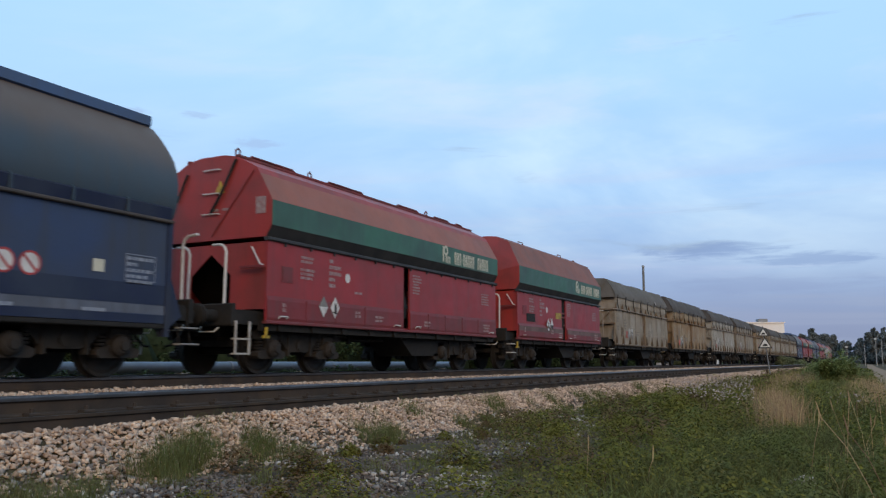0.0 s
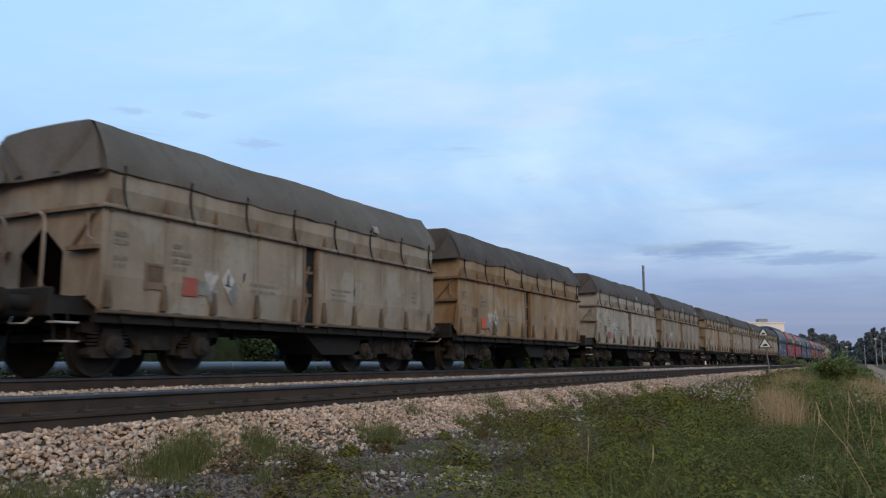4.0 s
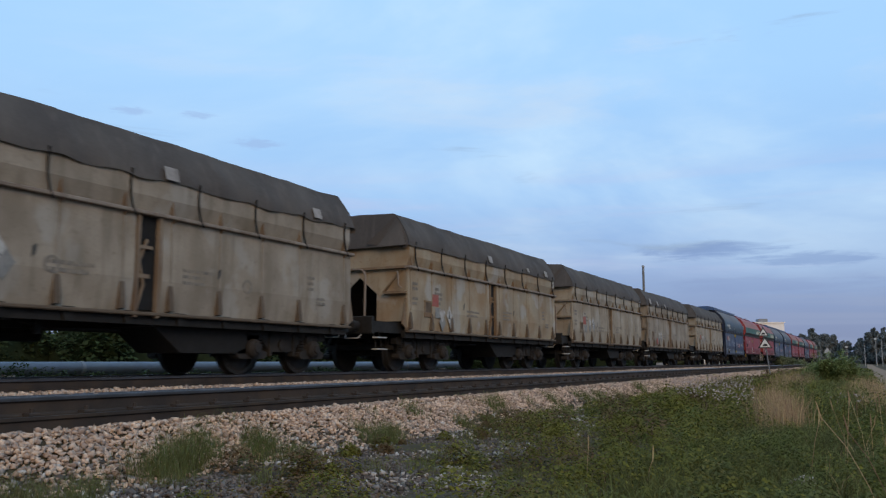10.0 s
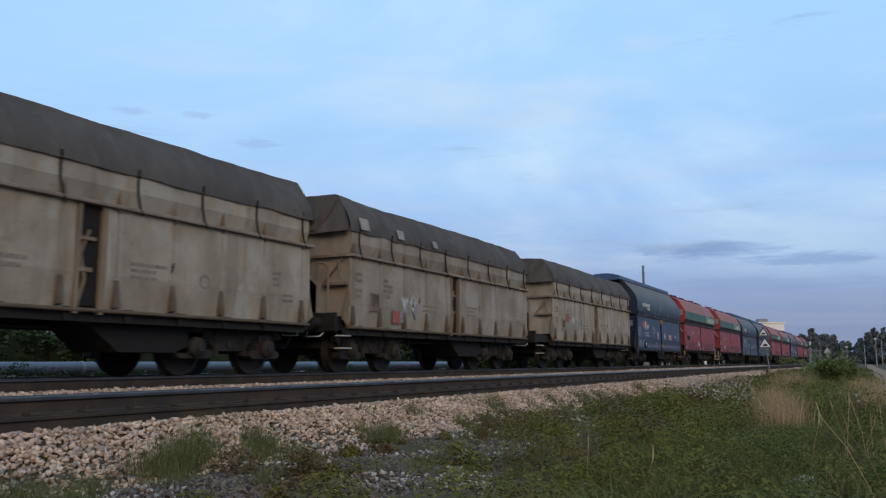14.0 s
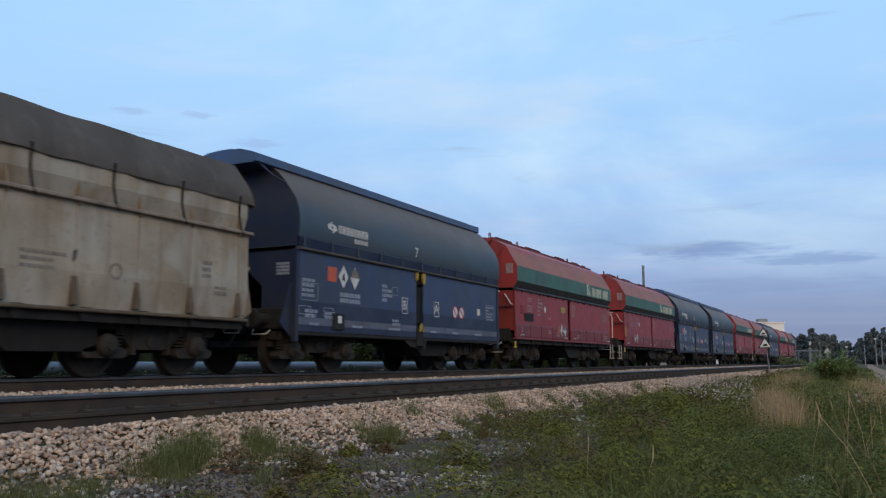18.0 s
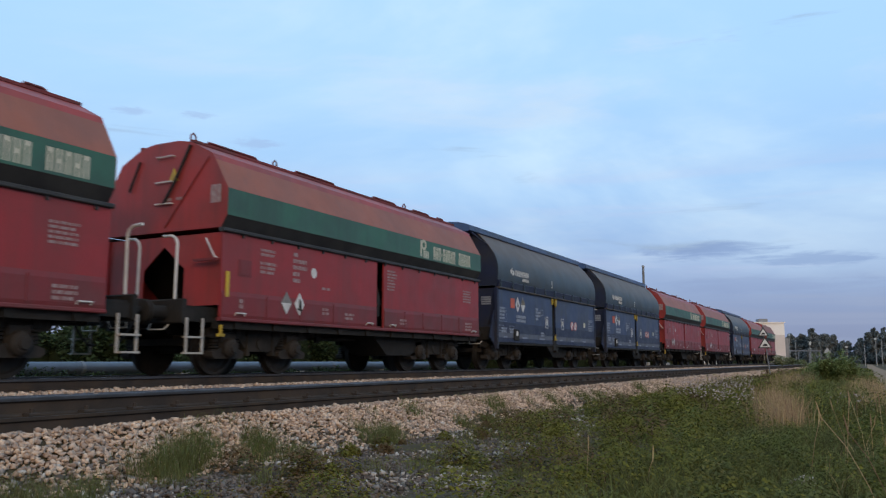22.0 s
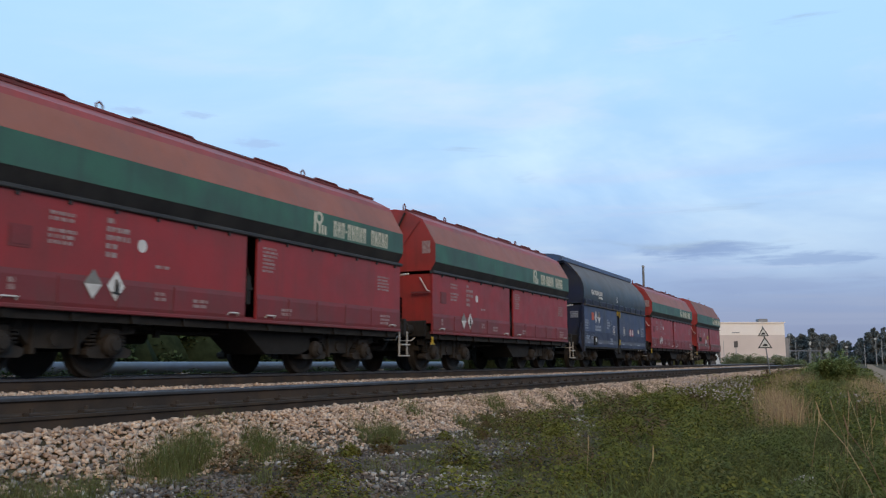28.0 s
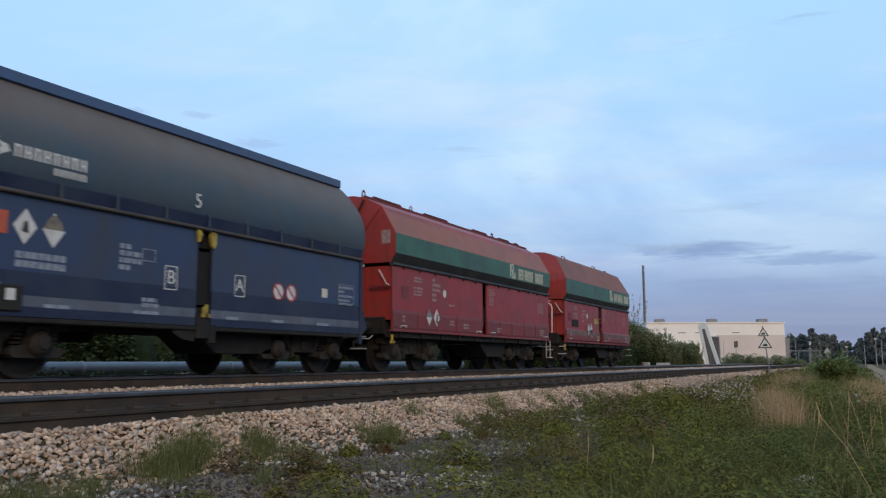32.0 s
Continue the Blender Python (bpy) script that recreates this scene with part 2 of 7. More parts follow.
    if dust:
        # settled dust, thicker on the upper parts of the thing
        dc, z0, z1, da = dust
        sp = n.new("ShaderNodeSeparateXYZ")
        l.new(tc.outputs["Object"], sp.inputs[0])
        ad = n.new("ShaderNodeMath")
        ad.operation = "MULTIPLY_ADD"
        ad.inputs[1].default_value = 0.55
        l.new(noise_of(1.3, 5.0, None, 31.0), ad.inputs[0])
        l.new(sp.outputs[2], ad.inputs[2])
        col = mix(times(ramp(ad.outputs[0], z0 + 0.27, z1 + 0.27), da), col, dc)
    if island:
        g = n.new("ShaderNodeNewGeometry")
        hsv = n.new("ShaderNodeHueSaturation")
        r = n.new("ShaderNodeMapRange")
        r.inputs["To Min"].default_value, r.inputs["To Max"].default_value = 1 - island, 1 + island
        l.new(g.outputs["Random Per Island"], r.inputs[0])
        l.new(r.outputs[0], hsv.inputs["Value"])
        r2 = n.new("ShaderNodeMapRange")
        r2.inputs["To Min"].default_value, r2.inputs["To Max"].default_value = 0.5 - island * hue, 0.5 + island * hue
        l.new(g.outputs["Random Per Island"], r2.inputs[0])
        l.new(r2.outputs[0], hsv.inputs["Hue"])
        l.new(col, hsv.inputs["Color"])
        col = hsv.outputs[0]
    l.new(col, p.inputs["Base Color"])
    rr = n.new("ShaderNodeMapRange")
    rr.inputs["To Min"].default_value, rr.inputs["To Max"].default_value = max(0.02, rough - 0.12), min(1.0, rough + 0.12)
    l.new(noise_of(scale * 2.3, 3.0, None, 5.0), rr.inputs[0])
    l.new(rr.outputs[0], p.inputs["Roughness"])
    p.inputs["Metallic"].default_value = metal
    p.inputs["Specular IOR Level"].default_value = spec
    if bump:
        b = n.new("ShaderNodeBump")
        b.inputs["Strength"].default_value, b.inputs["Distance"].default_value = bump, 0.01
        l.new(noise_of(fine, 4.0, None, 1.0), b.inputs["Height"])
        l.new(b.outputs[0], p.inputs["Normal"])
    if thin:
        # leaves let some light through
        tr, ms, out = n.new("ShaderNodeBsdfTranslucent"), n.new("ShaderNodeMixShader"), n["Material Output"]
        l.new(col, tr.inputs[0])
        ms.inputs[0].default_value = thin
        l.new(p.outputs[0], ms.inputs[1])
        l.new(tr.outputs[0], ms.inputs[2])
        l.new(ms.outputs[0], out.inputs[0])
    return m


SOOT = (0.035, 0.032, 0.03)
M_RED = surface("red_wagon_paint", (0.335, 0.027, 0.030), (0.28, 0.028, 0.031), 1.4, 0.5, 0.0, 0.05, (0.16, 0.034, 0.032), 0.5, 0.9, 0.35, vary=True)
M_RED_END = surface("red_end_paint", (0.36, 0.035, 0.03), (0.30, 0.04, 0.035), 1.4, 0.5, 0.0, 0.05, (0.13, 0.03, 0.025), 0.5, 1.1, 0.4, vary=True)
M_RED_LOW = surface("dull_red_skirt_paint", (0.215, 0.028, 0.032), (0.18, 0.03, 0.034), 1.6, 0.6, 0.0, 0.08, (0.11, 0.045, 0.043), 0.5, 1.2, 0.4, vary=True)
M_ORANGE = surface("faded_orange_paint", (0.25, 0.074, 0.047), (0.21, 0.067, 0.046), 1.2, 0.65, 0.0, 0.05, (0.12, 0.06, 0.05), 0.5, 0.7, 0.35, vary=True)
M_ORANGE_BRIGHT = surface("weathered_orange_paint", (0.315, 0.093, 0.058), (0.27, 0.085, 0.056), 1.2, 0.6, 0.0, 0.05, (0.16, 0.075, 0.062), 0.4, 0.7, 0.25, vary=True)
M_GREEN = surface("green_band_paint", (0.025, 0.13, 0.085), (0.03, 0.105, 0.078), 1.2, 0.5, 0.0, 0.05, (0.03, 0.05, 0.045), 0.5, 0.9, 0.3, vary=True)
M_BLACK = surface("black_band_paint", (0.022, 0.022, 0.024), (0.035, 0.035, 0.036), 2, 0.6, 0.0, 0.05, (0.06, 0.055, 0.05), 0.4, 1.2)
M_BLUE = surface("blue_wagon_paint", (0.021, 0.045, 0.112), (0.024, 0.045, 0.098), 1.2, 0.45, 0.0, 0.04, (0.034, 0.038, 0.050), 0.6, 0.8, 0.55, vary=True)
M_BLUE_DARK = surface("dark_blue_band_paint", (0.006, 0.011, 0.040), (0.008, 0.014, 0.04), 2, 0.45, 0.0, 0.04, (0.03, 0.04, 0.06), 0.5, 1.0)
M_BLUE_END = surface("deep_blue_end_paint", (0.010, 0.018, 0.050), (0.013, 0.02, 0.042), 2, 0.6, 0.0, 0.06, SOOT, 0.5, 1.0)
M_BLUE_ROOF = surface("bright_blue_roof_paint", (0.035, 0.085, 0.19), (0.04, 0.08, 0.165), 1.5, 0.45, 0.0, 0.04, (0.05, 0.06, 0.075), 0.5, 0.8, 0.3, vary=True)
M_BLUE_PALE = surface("dusty_pale_blue_strip", (0.11, 0.125, 0.16), (0.085, 0.105, 0.145), 2, 0.6, 0.0, 0.05, (0.06, 0.06, 0.065), 0.5, 1.5, 0.5, vary=True)
M_BROWNRAIL = surface("brown_dusty_ledge", (0.075, 0.060, 0.052), (0.05, 0.045, 0.045), 2, 0.8, 0.0, 0.1, (0.035, 0.035, 0.04), 0.5, 1.5)
M_LATCH = surface("dull_yellow_latch", (0.45, 0.33, 0.05), (0.33, 0.24, 0.05), 5, 0.6, 0.0, 0.05, (0.12, 0.07, 0.03), 0.6, 6, vary=True)
# lighter than the bogie iron: light on the axle boxes is painted in
M_AXLE = surface("lit_rusty_axle_iron", (0.028, 0.023, 0.020), (0.019, 0.016, 0.014), 6, 0.8, 0.0, 0.25, (0.042, 0.034, 0.028), 0.5, 4, spec=0.3)
M_TREAD = surface("worn_white_step", (0.46, 0.44, 0.41), (0.36, 0.34, 0.31), 7, 0.6, 0.0, 0.05, (0.2, 0.17, 0.14), 0.5, 6)
M_FADED_RED = surface("faded_red_plate", (0.36, 0.07, 0.045), (0.30, 0.075, 0.055), 7, 0.6, 0.0, 0.02, (0.24, 0.13, 0.09), 0.55, 7)
M_FADED_WHITE = surface("scuffed_white_print", (0.46, 0.44, 0.41), (0.36, 0.34, 0.31), 9, 0.6, 0.0, 0.02, (0.22, 0.19, 0.16), 0.5, 8)
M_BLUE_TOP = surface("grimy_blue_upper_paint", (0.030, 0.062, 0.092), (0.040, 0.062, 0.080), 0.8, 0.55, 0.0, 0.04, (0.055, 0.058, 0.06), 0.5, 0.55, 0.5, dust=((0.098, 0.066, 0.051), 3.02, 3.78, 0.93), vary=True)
M_TARP = surface("grey_brown_tarpaulin", (0.068, 0.058, 0.053), (0.082, 0.070, 0.063), 0.9, 0.85, 0.0, 0.35, (0.12, 0.102, 0.088), 0.45, 0.8, 0.45, fine=22, spec=0.2, vary=True)
M_TARP_PALE = surface("pale_grey_tarpaulin", (0.125, 0.11, 0.095), (0.15, 0.135, 0.12), 0.9, 0.85, 0.0, 0.35, (0.085, 0.075, 0.065), 0.5, 0.8, 0.45, fine=22, spec=0.2, vary=True)
M_RED_DARK = surface("dark_red_roof_fittings", (0.20, 0.030, 0.030), (0.15, 0.03, 0.03), 2, 0.7, 0.0, 0.1, (0.06, 0.035, 0.03), 0.5, 2)
M_PATCH = surface("pale_canvas_patch", (0.32, 0.295, 0.275), (0.25, 0.23, 0.21), 6, 0.85, 0.0, 0.2, (0.12, 0.10, 0.085), 0.5, 4)
M_RED_DUST = surface("dusty_red_grey_strip", (0.17, 0.105, 0.10), (0.13, 0.075, 0.07), 2, 0.8, 0.0, 0.1, (0.10, 0.06, 0.055), 0.5, 2, 0.4, vary=True)
# rust brown, also darkened for shade at rib feet and in recesses
M_RUST_SHADE = surface("dark_rust_and_shade_brown", (0.13, 0.092, 0.062), (0.10, 0.07, 0.048), 5, 0.85, 0.0, 0.2, (0.07, 0.045, 0.03), 0.5, 4, vary=True)
M_FRAME = surface("sooty_black_steel", (0.012, 0.011, 0.010), (0.018, 0.016, 0.0145), 5, 0.8, 0.0, 0.25, (0.028, 0.024, 0.021), 0.5, 2.5, spec=0.3)
M_WHEEL = surface("dark_wheel_steel", (0.022, 0.019, 0.017), (0.014, 0.013, 0.012), 4, 0.7, 0.1, 0.1, (0.035, 0.027, 0.02), 0.4, 3, spec=0.3)
# dusty iron, darkened further to carry the shadow under the wagon
M_BOGIE = surface("shaded_dusty_bogie_iron", (0.018, 0.0155, 0.014), (0.012, 0.0105, 0.0095), 5, 0.85, 0.0, 0.25, (0.038, 0.031, 0.025), 0.5, 3, spec=0.3)
M_WHITE = surface("white_paint", (0.62, 0.62, 0.60), (0.55, 0.54, 0.52), 6, 0.55, 0.0, 0.05, (0.3, 0.27, 0.24), 0.4, 5)
M_CREAM = surface("yellowed_white_lettering", (0.56, 0.53, 0.42), (0.50, 0.48, 0.39), 7, 0.6, 0.0, 0.05, (0.30, 0.32, 0.25), 0.4, 5)
M_SMALLPRINT = surface("worn_white_stencil", (0.34, 0.25, 0.24), (0.26, 0.17, 0.165), 14, 0.6, 0.0, 0.0, (0.25, 0.08, 0.075), 0.7, 12)
M_GREYPRINT = surface("worn_grey_stencil", (0.13, 0.112, 0.094), (0.20, 0.17, 0.14), 14, 0.7, 0.0, 0.0, (0.26, 0.21, 0.15), 0.6, 9)
M_BLUEPRINT = surface("pale_grey_stencil", (0.26, 0.29, 0.33), (0.20, 0.23, 0.28), 14, 0.6, 0.0, 0.0, (0.08, 0.12, 0.2), 0.5, 12)
M_YELLOW = surface("yellow_paint", (0.55, 0.38, 0.04), (0.45, 0.30, 0.05), 5, 0.55, 0.0, 0.05, (0.2, 0.13, 0.04), 0.5, 5)
M_ORANGE_PLATE = surface("orange_hazard_plate", (0.60, 0.09, 0.03), (0.5, 0.08, 0.04), 5, 0.5, 0.0, 0.02, (0.3, 0.1, 0.06), 0.5, 5)
M_SIGNRED = surface("red_sign_ring", (0.45, 0.05, 0.05), None, 5, 0.5)
M_PRINTBLACK = surface("black_print", (0.03, 0.03, 0.03), None, 9, 0.6)
M_GREY = surface("grey_patch_paint", (0.19, 0.19, 0.18), (0.25, 0.24, 0.22), 5, 0.7, 0.0, 0.05, (0.1, 0.1, 0.1), 0.5, 6)
# near-black: shade inside and under the hoppers is put into this colour
M_DARKHOLE = surface("interior_shade_steel", (0.011, 0.010, 0.0095), None, 4, 0.9)


def tan_paint(name, base, other, grime, amount, streak, wash=None):
    return surface(name, base, other, 1.1, 0.75, 0.0, 0.2, grime, amount, 1.5, streak, fine=35, spec=0.2, rust=(tuple(c * 0.85 for c in grime), 0.42, 1.5), vary=True, ribs=(0.10, 1.098, tuple(c * 0.7 for c in grime), 0.22), wash=wash)


TANS = [
    tan_paint("dusty_tan_paint", (0.335, 0.280, 0.220), (0.262, 0.218, 0.172), (0.185, 0.142, 0.100), 0.5, 0.15, ((0.33, 0.31, 0.275), 0.5)),
    tan_paint("rusty_orange_tan_paint", (0.335, 0.245, 0.155), (0.285, 0.215, 0.150), (0.225, 0.115, 0.050), 0.7, 0.4, ((0.36, 0.315, 0.25), 0.35)),
    tan_paint("dusty_grey_white_paint", (0.405, 0.378, 0.330), (0.320, 0.296, 0.256), (0.235, 0.188, 0.138), 0.5, 0.18, ((0.45, 0.43, 0.39), 0.5)),
    tan_paint("dusty_pale_tan_paint", (0.385, 0.328, 0.255), (0.305, 0.260, 0.203), (0.215, 0.158, 0.105), 0.55, 0.15, ((0.36, 0.34, 0.30), 0.55)),
    tan_paint("tan_paint_stained_orange", (0.365, 0.300, 0.215), (0.280, 0.230, 0.168), (0.262, 0.145, 0.068), 0.5, 0.2, ((0.34, 0.33, 0.30), 0.7)),
]
TAN_TRIM = [
    tan_paint("rust_stained_trim", (0.234, 0.176, 0.125), (0.193, 0.143, 0.103), (0.129, 0.074, 0.046), 0.5, 0.5),
    tan_paint("orange_rust_trim", (0.222, 0.138, 0.074), (0.198, 0.138, 0.091), (0.139, 0.065, 0.034), 0.55, 0.5),
    tan_paint("grey_stained_trim", (0.292, 0.241, 0.199), (0.234, 0.186, 0.153), (0.152, 0.104, 0.074), 0.5, 0.5),
    tan_paint("tan_stained_trim", (0.269, 0.203, 0.142), (0.222, 0.171, 0.120), (0.139, 0.088, 0.052), 0.5, 0.5),
    tan_paint("orange_stained_trim", (0.234, 0.171, 0.113), (0.198, 0.143, 0.096), (0.175, 0.088, 0.041), 0.6, 0.5),
]

# ---------- wagons: local origin on the rails under the front edge of the body, y to the rear, near side +x ----------
WHEEL_R = 0.46


def lathe_x(k, rows, n=28):
    k.loft([[(x, r * math.cos(2 * math.pi * i / n), r * math.sin(2 * math.pi * i / n)) for i in range(n)] for x, r in rows], True)


def build_wheelset(k):
    k.disc(-0.95, 0.95, 0, 0, 0.08, 12)
    for s in (-1, 1):
        lathe_x(k, [(s * 0.68, 0.10), (s * 0.68, 0.36), (s * 0.655, 0.40), (s * 0.655, 0.485), (s * 0.69, 0.487), (s * 0.70, 0.463), (s * 0.80, 0.457), (s * 0.80, 0.40), (s * 0.765, 0.36), (s * 0.755, 0.17), (s * 0.80, 0.14), (s * 0.80, 0.09)])


def build_bolster(k):
    k.box(-0.95, 0.95, -0.22, 0.22, 0.52, 0.80, 0.03)


def build_side_frame(k, s):
    x0, x1 = (0.93, 1.07) if s > 0 else (-1.07, -0.93)
    k.along_x([(-1.40, 0.80), (-1.40, 0.66), (-1.20, 0.64), (-1.10, 0.70), (-0.62, 0.68), (-0.40, 0.46), (-0.24, 0.42), (0.24, 0.42), (0.40, 0.46), (0.62, 0.68), (1.10, 0.70), (1.20, 0.64), (1.40, 0.66), (1.40, 0.80),
               (1.10, 0.90), (0.60, 0.90), (0.35, 0.82), (-0.35, 0.82), (-0.60, 0.90), (-1.10, 0.90)], x0, x1)
    for y in (-0.36, 0.36):
        k.box(x0 + s * 0.02, x1 + s * 0.04, y - 0.04, y + 0.04, 0.34, 0.80, 0.015)
    k.disc(s * 1.05, s * 1.10, 0, 0.56, 0.11, 12)


def build_axle_box(k, s):
    a, b = (0.90, 1.12) if s > 0 else (-1.12, -0.90)
    k.loft([[(x, q * math.cos(t) * 1.0, 0.02 + q * math.sin(t)) for t in np.linspace(0, 2 * math.pi, 20, False)] for x, q in ((s * 0.90, 0.175), (s * 1.12, 0.175), (s * 1.19, 0.165), (s * 1.235, 0.12), (s * 1.24, 0.09), (s * 1.27, 0.08))], True)
    k.along_x([(-0.40, -0.12), (-0.34, -0.17), (0.34, -0.17), (0.40, -0.12), (0.40, -0.05), (0.18, 0.02), (-0.18, 0.02), (-0.40, -0.05)], a, b)
    k.box(a, b, -0.17, 0.17, 0.1, 0.30, 0.04)


def build_spring(k, s):
    for y in (-0.27, 0.27):
        for j in range(5):
            z = -0.04 + j * 0.055
            k.post(s * 1.01, y, z, z + 0.034, 0.088, 12)
        k.post(s * 1.01, y, 0.23, 0.36, 0.11, 12)


def bogie(wagon, yc):
    b = part("bogie", shared("bolster", build_bolster), M_BOGIE, wagon, "dusty brown bogie, darkened for underbody shade", (0, yc, 0))
    for s in (1, -1):
        part("side_frame", shared(("side_frame", s), lambda k: build_side_frame(k, s)), M_BOGIE, b)
        for y in (-0.9, 0.9):
            part("axle_box", shared(("axle_box", s), lambda k: build_axle_box(k, s), True), M_AXLE, b, "", (0, y, WHEEL_R))
            part("spring", shared(("spring", s), lambda k: build_spring(k, s)), M_BOGIE, b, "", (0, y, WHEEL_R))
    for y in (-1.28, 1.28):
        part("end_beam", shared("end_beam", lambda k: k.box(-0.93, 0.93, -0.05, 0.05, 0.52, 0.64)), M_BOGIE, b, "", (0, y, 0))
    for y in (-0.9, 0.9):
        part("wheelset", shared("wheelset", build_wheelset, True), M_WHEEL, b, "dark steel wheelset", (0, y, WHEEL_R))
    return b


def build_buffer(k):
    k.drum(0.0, -0.30, 0, 0, 0.115, 14, 0.105)
    k.drum(-0.30, -0.40, 0, 0, 0.075, 12)
    k.loft([[(r * math.cos(2 * math.pi * i / 20), y, r * 0.85 * math.sin(2 * math.pi * i / 20)) for i in range(20)] for y, r in ((-0.39, 0.19), (-0.41, 0.235), (-0.445, 0.225), (-0.46, 0.12))], True)


def build_hook(k):
    k.box(-0.04, 0.04, -0.32, 0.0, 0.97, 1.07, 0.01)
    k.tube([(-0.06, -0.30, 1.03), (-0.07, -0.45, 0.86), (0, -0.52, 0.78), (0.07, -0.45, 0.86), (0.06, -0.30, 1.03)], 0.022, 6)


def build_hose(k):
    k.tube([(0.38, -0.05, 0.92), (0.38, -0.2, 0.86), (0.36, -0.32, 0.66), (0.30, -0.42, 0.52), (0.20, -0.47, 0.50)], 0.026, 6)


def wagon_end(wagon, y_end, out, reach, platform, rail_mat, style):
    """Headstock, buffers, hook, hose, and on a platform end rails and steps. out: -1 at the front, 1 at the rear."""
    beam = max(0.05, reach - 0.46)
    m = Matrix.Translation((0, y_end, 0)) @ (Matrix.Identity(4) if out < 0 else Matrix.Rotation(math.pi, 4, "Z"))

    def put(name, key, build, mat, label="", at=None, smooth=False):
        return part(name, shared(key, build, smooth), mat, wagon, label, m @ (at or Matrix.Identity(4)))

    def build_beam(k):
        k.box(-1.28, 1.28, -beam, -beam + 0.10, 0.86, 1.26, 0.02)
        for x in (-1.24, 1.14):
            k.box(x, x + 0.10, -beam + 0.08, 0.9, 0.90, 1.12)
        k.box(-0.28, 0.28, -beam + 0.08, 1.0, 0.80, 1.10)
        k.box(-1.2, 1.2, -beam + 0.06, 0.3, 1.12, 1.16)
    put("headstock", ("beam", round(beam, 3)), build_beam, M_FRAME)
    for x in (-0.875, 0.875):
        put("buffer", "buffer", build_buffer, M_FRAME, "black steel buffer", Matrix.Translation((x, -beam, 1.04)), True)
    put("coupling_hook", "hook", build_hook, M_FRAME, "", Matrix.Translation((0, -beam, 0)))
    put("brake_hose", "hose", build_hose, M_FRAME, "", Matrix.Translation((0, -beam, 0)), True)
    for x in (-0.62, 0.62):
        def build_grip(k):
            k.tube([(x * 1.0, -beam - 0.03, 0.86), (x * 1.0, -beam - 0.08, 0.76), (x * 1.55, -beam - 0.08, 0.76), (x * 1.65, -beam - 0.03, 0.84)], 0.012, 6)
        put("coupler_grip", ("grip", x, round(beam, 3)), build_grip, M_WHITE, "thin white grab rail")
    if platform:
        y = -beam + 0.05
        for x in (1.05, 0.18) if out < 0 else (-1.05, -0.18):
            def build_rail(k):
                k.tube([(x, y + 0.0, 1.10), (x, y, 1.3), (x + 0.01, y, 2.18), (x - 0.03, y, 2.27), (x - 0.11, y, 2.32), (x - 0.34, y + 0.03, 2.33)], 0.025, 8)
            put("handrail", ("rail", x, round(y, 3)), build_rail, rail_mat, "bent tubular handrail", None, True)
        for s in (-1, 1):
            def build_steps(k):
                if style != "red":
                    for yy in (y + 0.06, y + 0.30):
                        k.tube([(s * 1.24, yy, 0.95), (s * 1.30, yy, 0.70), (s * 1.34, yy - 0.02, 0.50)], 0.012, 5)
                else:
                    for yy in (y, y + 0.36):
                        k.box(s * 1.34 - 0.012, s * 1.34 + 0.012, yy - 0.02, yy + 0.02, 0.36, 0.95)
                    for z in (0.36, 0.62):
                        k.box(s * 1.34 - 0.09, s * 1.34 + 0.03, yy - 0.36, yy, z, z + 0.03)
            put("steps", ("steps", style, s, round(y, 3)), build_steps, M_TREAD if style == "red" else M_FRAME, "two-tread hanging steps")
            if style != "red":
                for z, w in ((0.50, 0.085), (0.76, 0.07)):
                    put("step_tread", ("tread", s, z, round(y, 3)), lambda k: k.box(s * 1.36 - w, s * 1.36 + w, y - 0.04, y + 0.36, z, z + 0.028, 0.006), M_TREAD if style == "tan" else M_GREY, "worn step tread")


def both(name, key, build, mat, wagon, label="", at=None):
    """The near and the far one of a pair of parts."""
    for s in (1, -1):
        part(name, shared((key, s), lambda k: build(k, s)), mat, wagon, label, at)


def slab(k, s, x0, x1, y0, y1, z0, z1, c=0.0):
    """A box given by its distance from the centre line."""
    a, b = sorted((s * x0, s * x1))
    k.box(a, b, y0, y1, z0, z1, c)


def plate_x(k, x, y0, y1, z0, z1, t=0.006):
    k.box(x, x + t, y0, y1, z0, z1)


def diamond(k, x, y, z, r, t=0.006):
    k.along_x([(y - r * 0.72, z), (y, z - r), (y + r * 0.72, z), (y, z + r)], x, x + t)


def ring_x(k, x, y, z, r0, r1, n=20, t=0.006):
    for i in range(n):
        a, b = 2 * math.pi * i / n, 2 * math.pi * (i + 1) / n
        k.along_x([(y + r0 * math.cos(a), z + r0 * math.sin(a)), (y + r1 * math.cos(a), z + r1 * math.sin(a)), (y + r1 * math.cos(b), z + r1 * math.sin(b)), (y + r0 * math.cos(b), z + r0 * math.sin(b))], x, x + t)


def print_lines(k, x, y0, z0, widths, h=0.045, gap=0.03, seed=0):
    """Lines of writing too small to read: broken bars."""
    r = random.Random(seed)
    for i, w in enumerate(widths):
        y = y0
        while y < y0 + w:
            e = min(y0 + w, y + r.uniform(0.05, 0.16))
            plate_x(k, x, y, e, z0 - i * (h + gap) - h, z0 - i * (h + gap), 0.003)
            y = e + 0.022


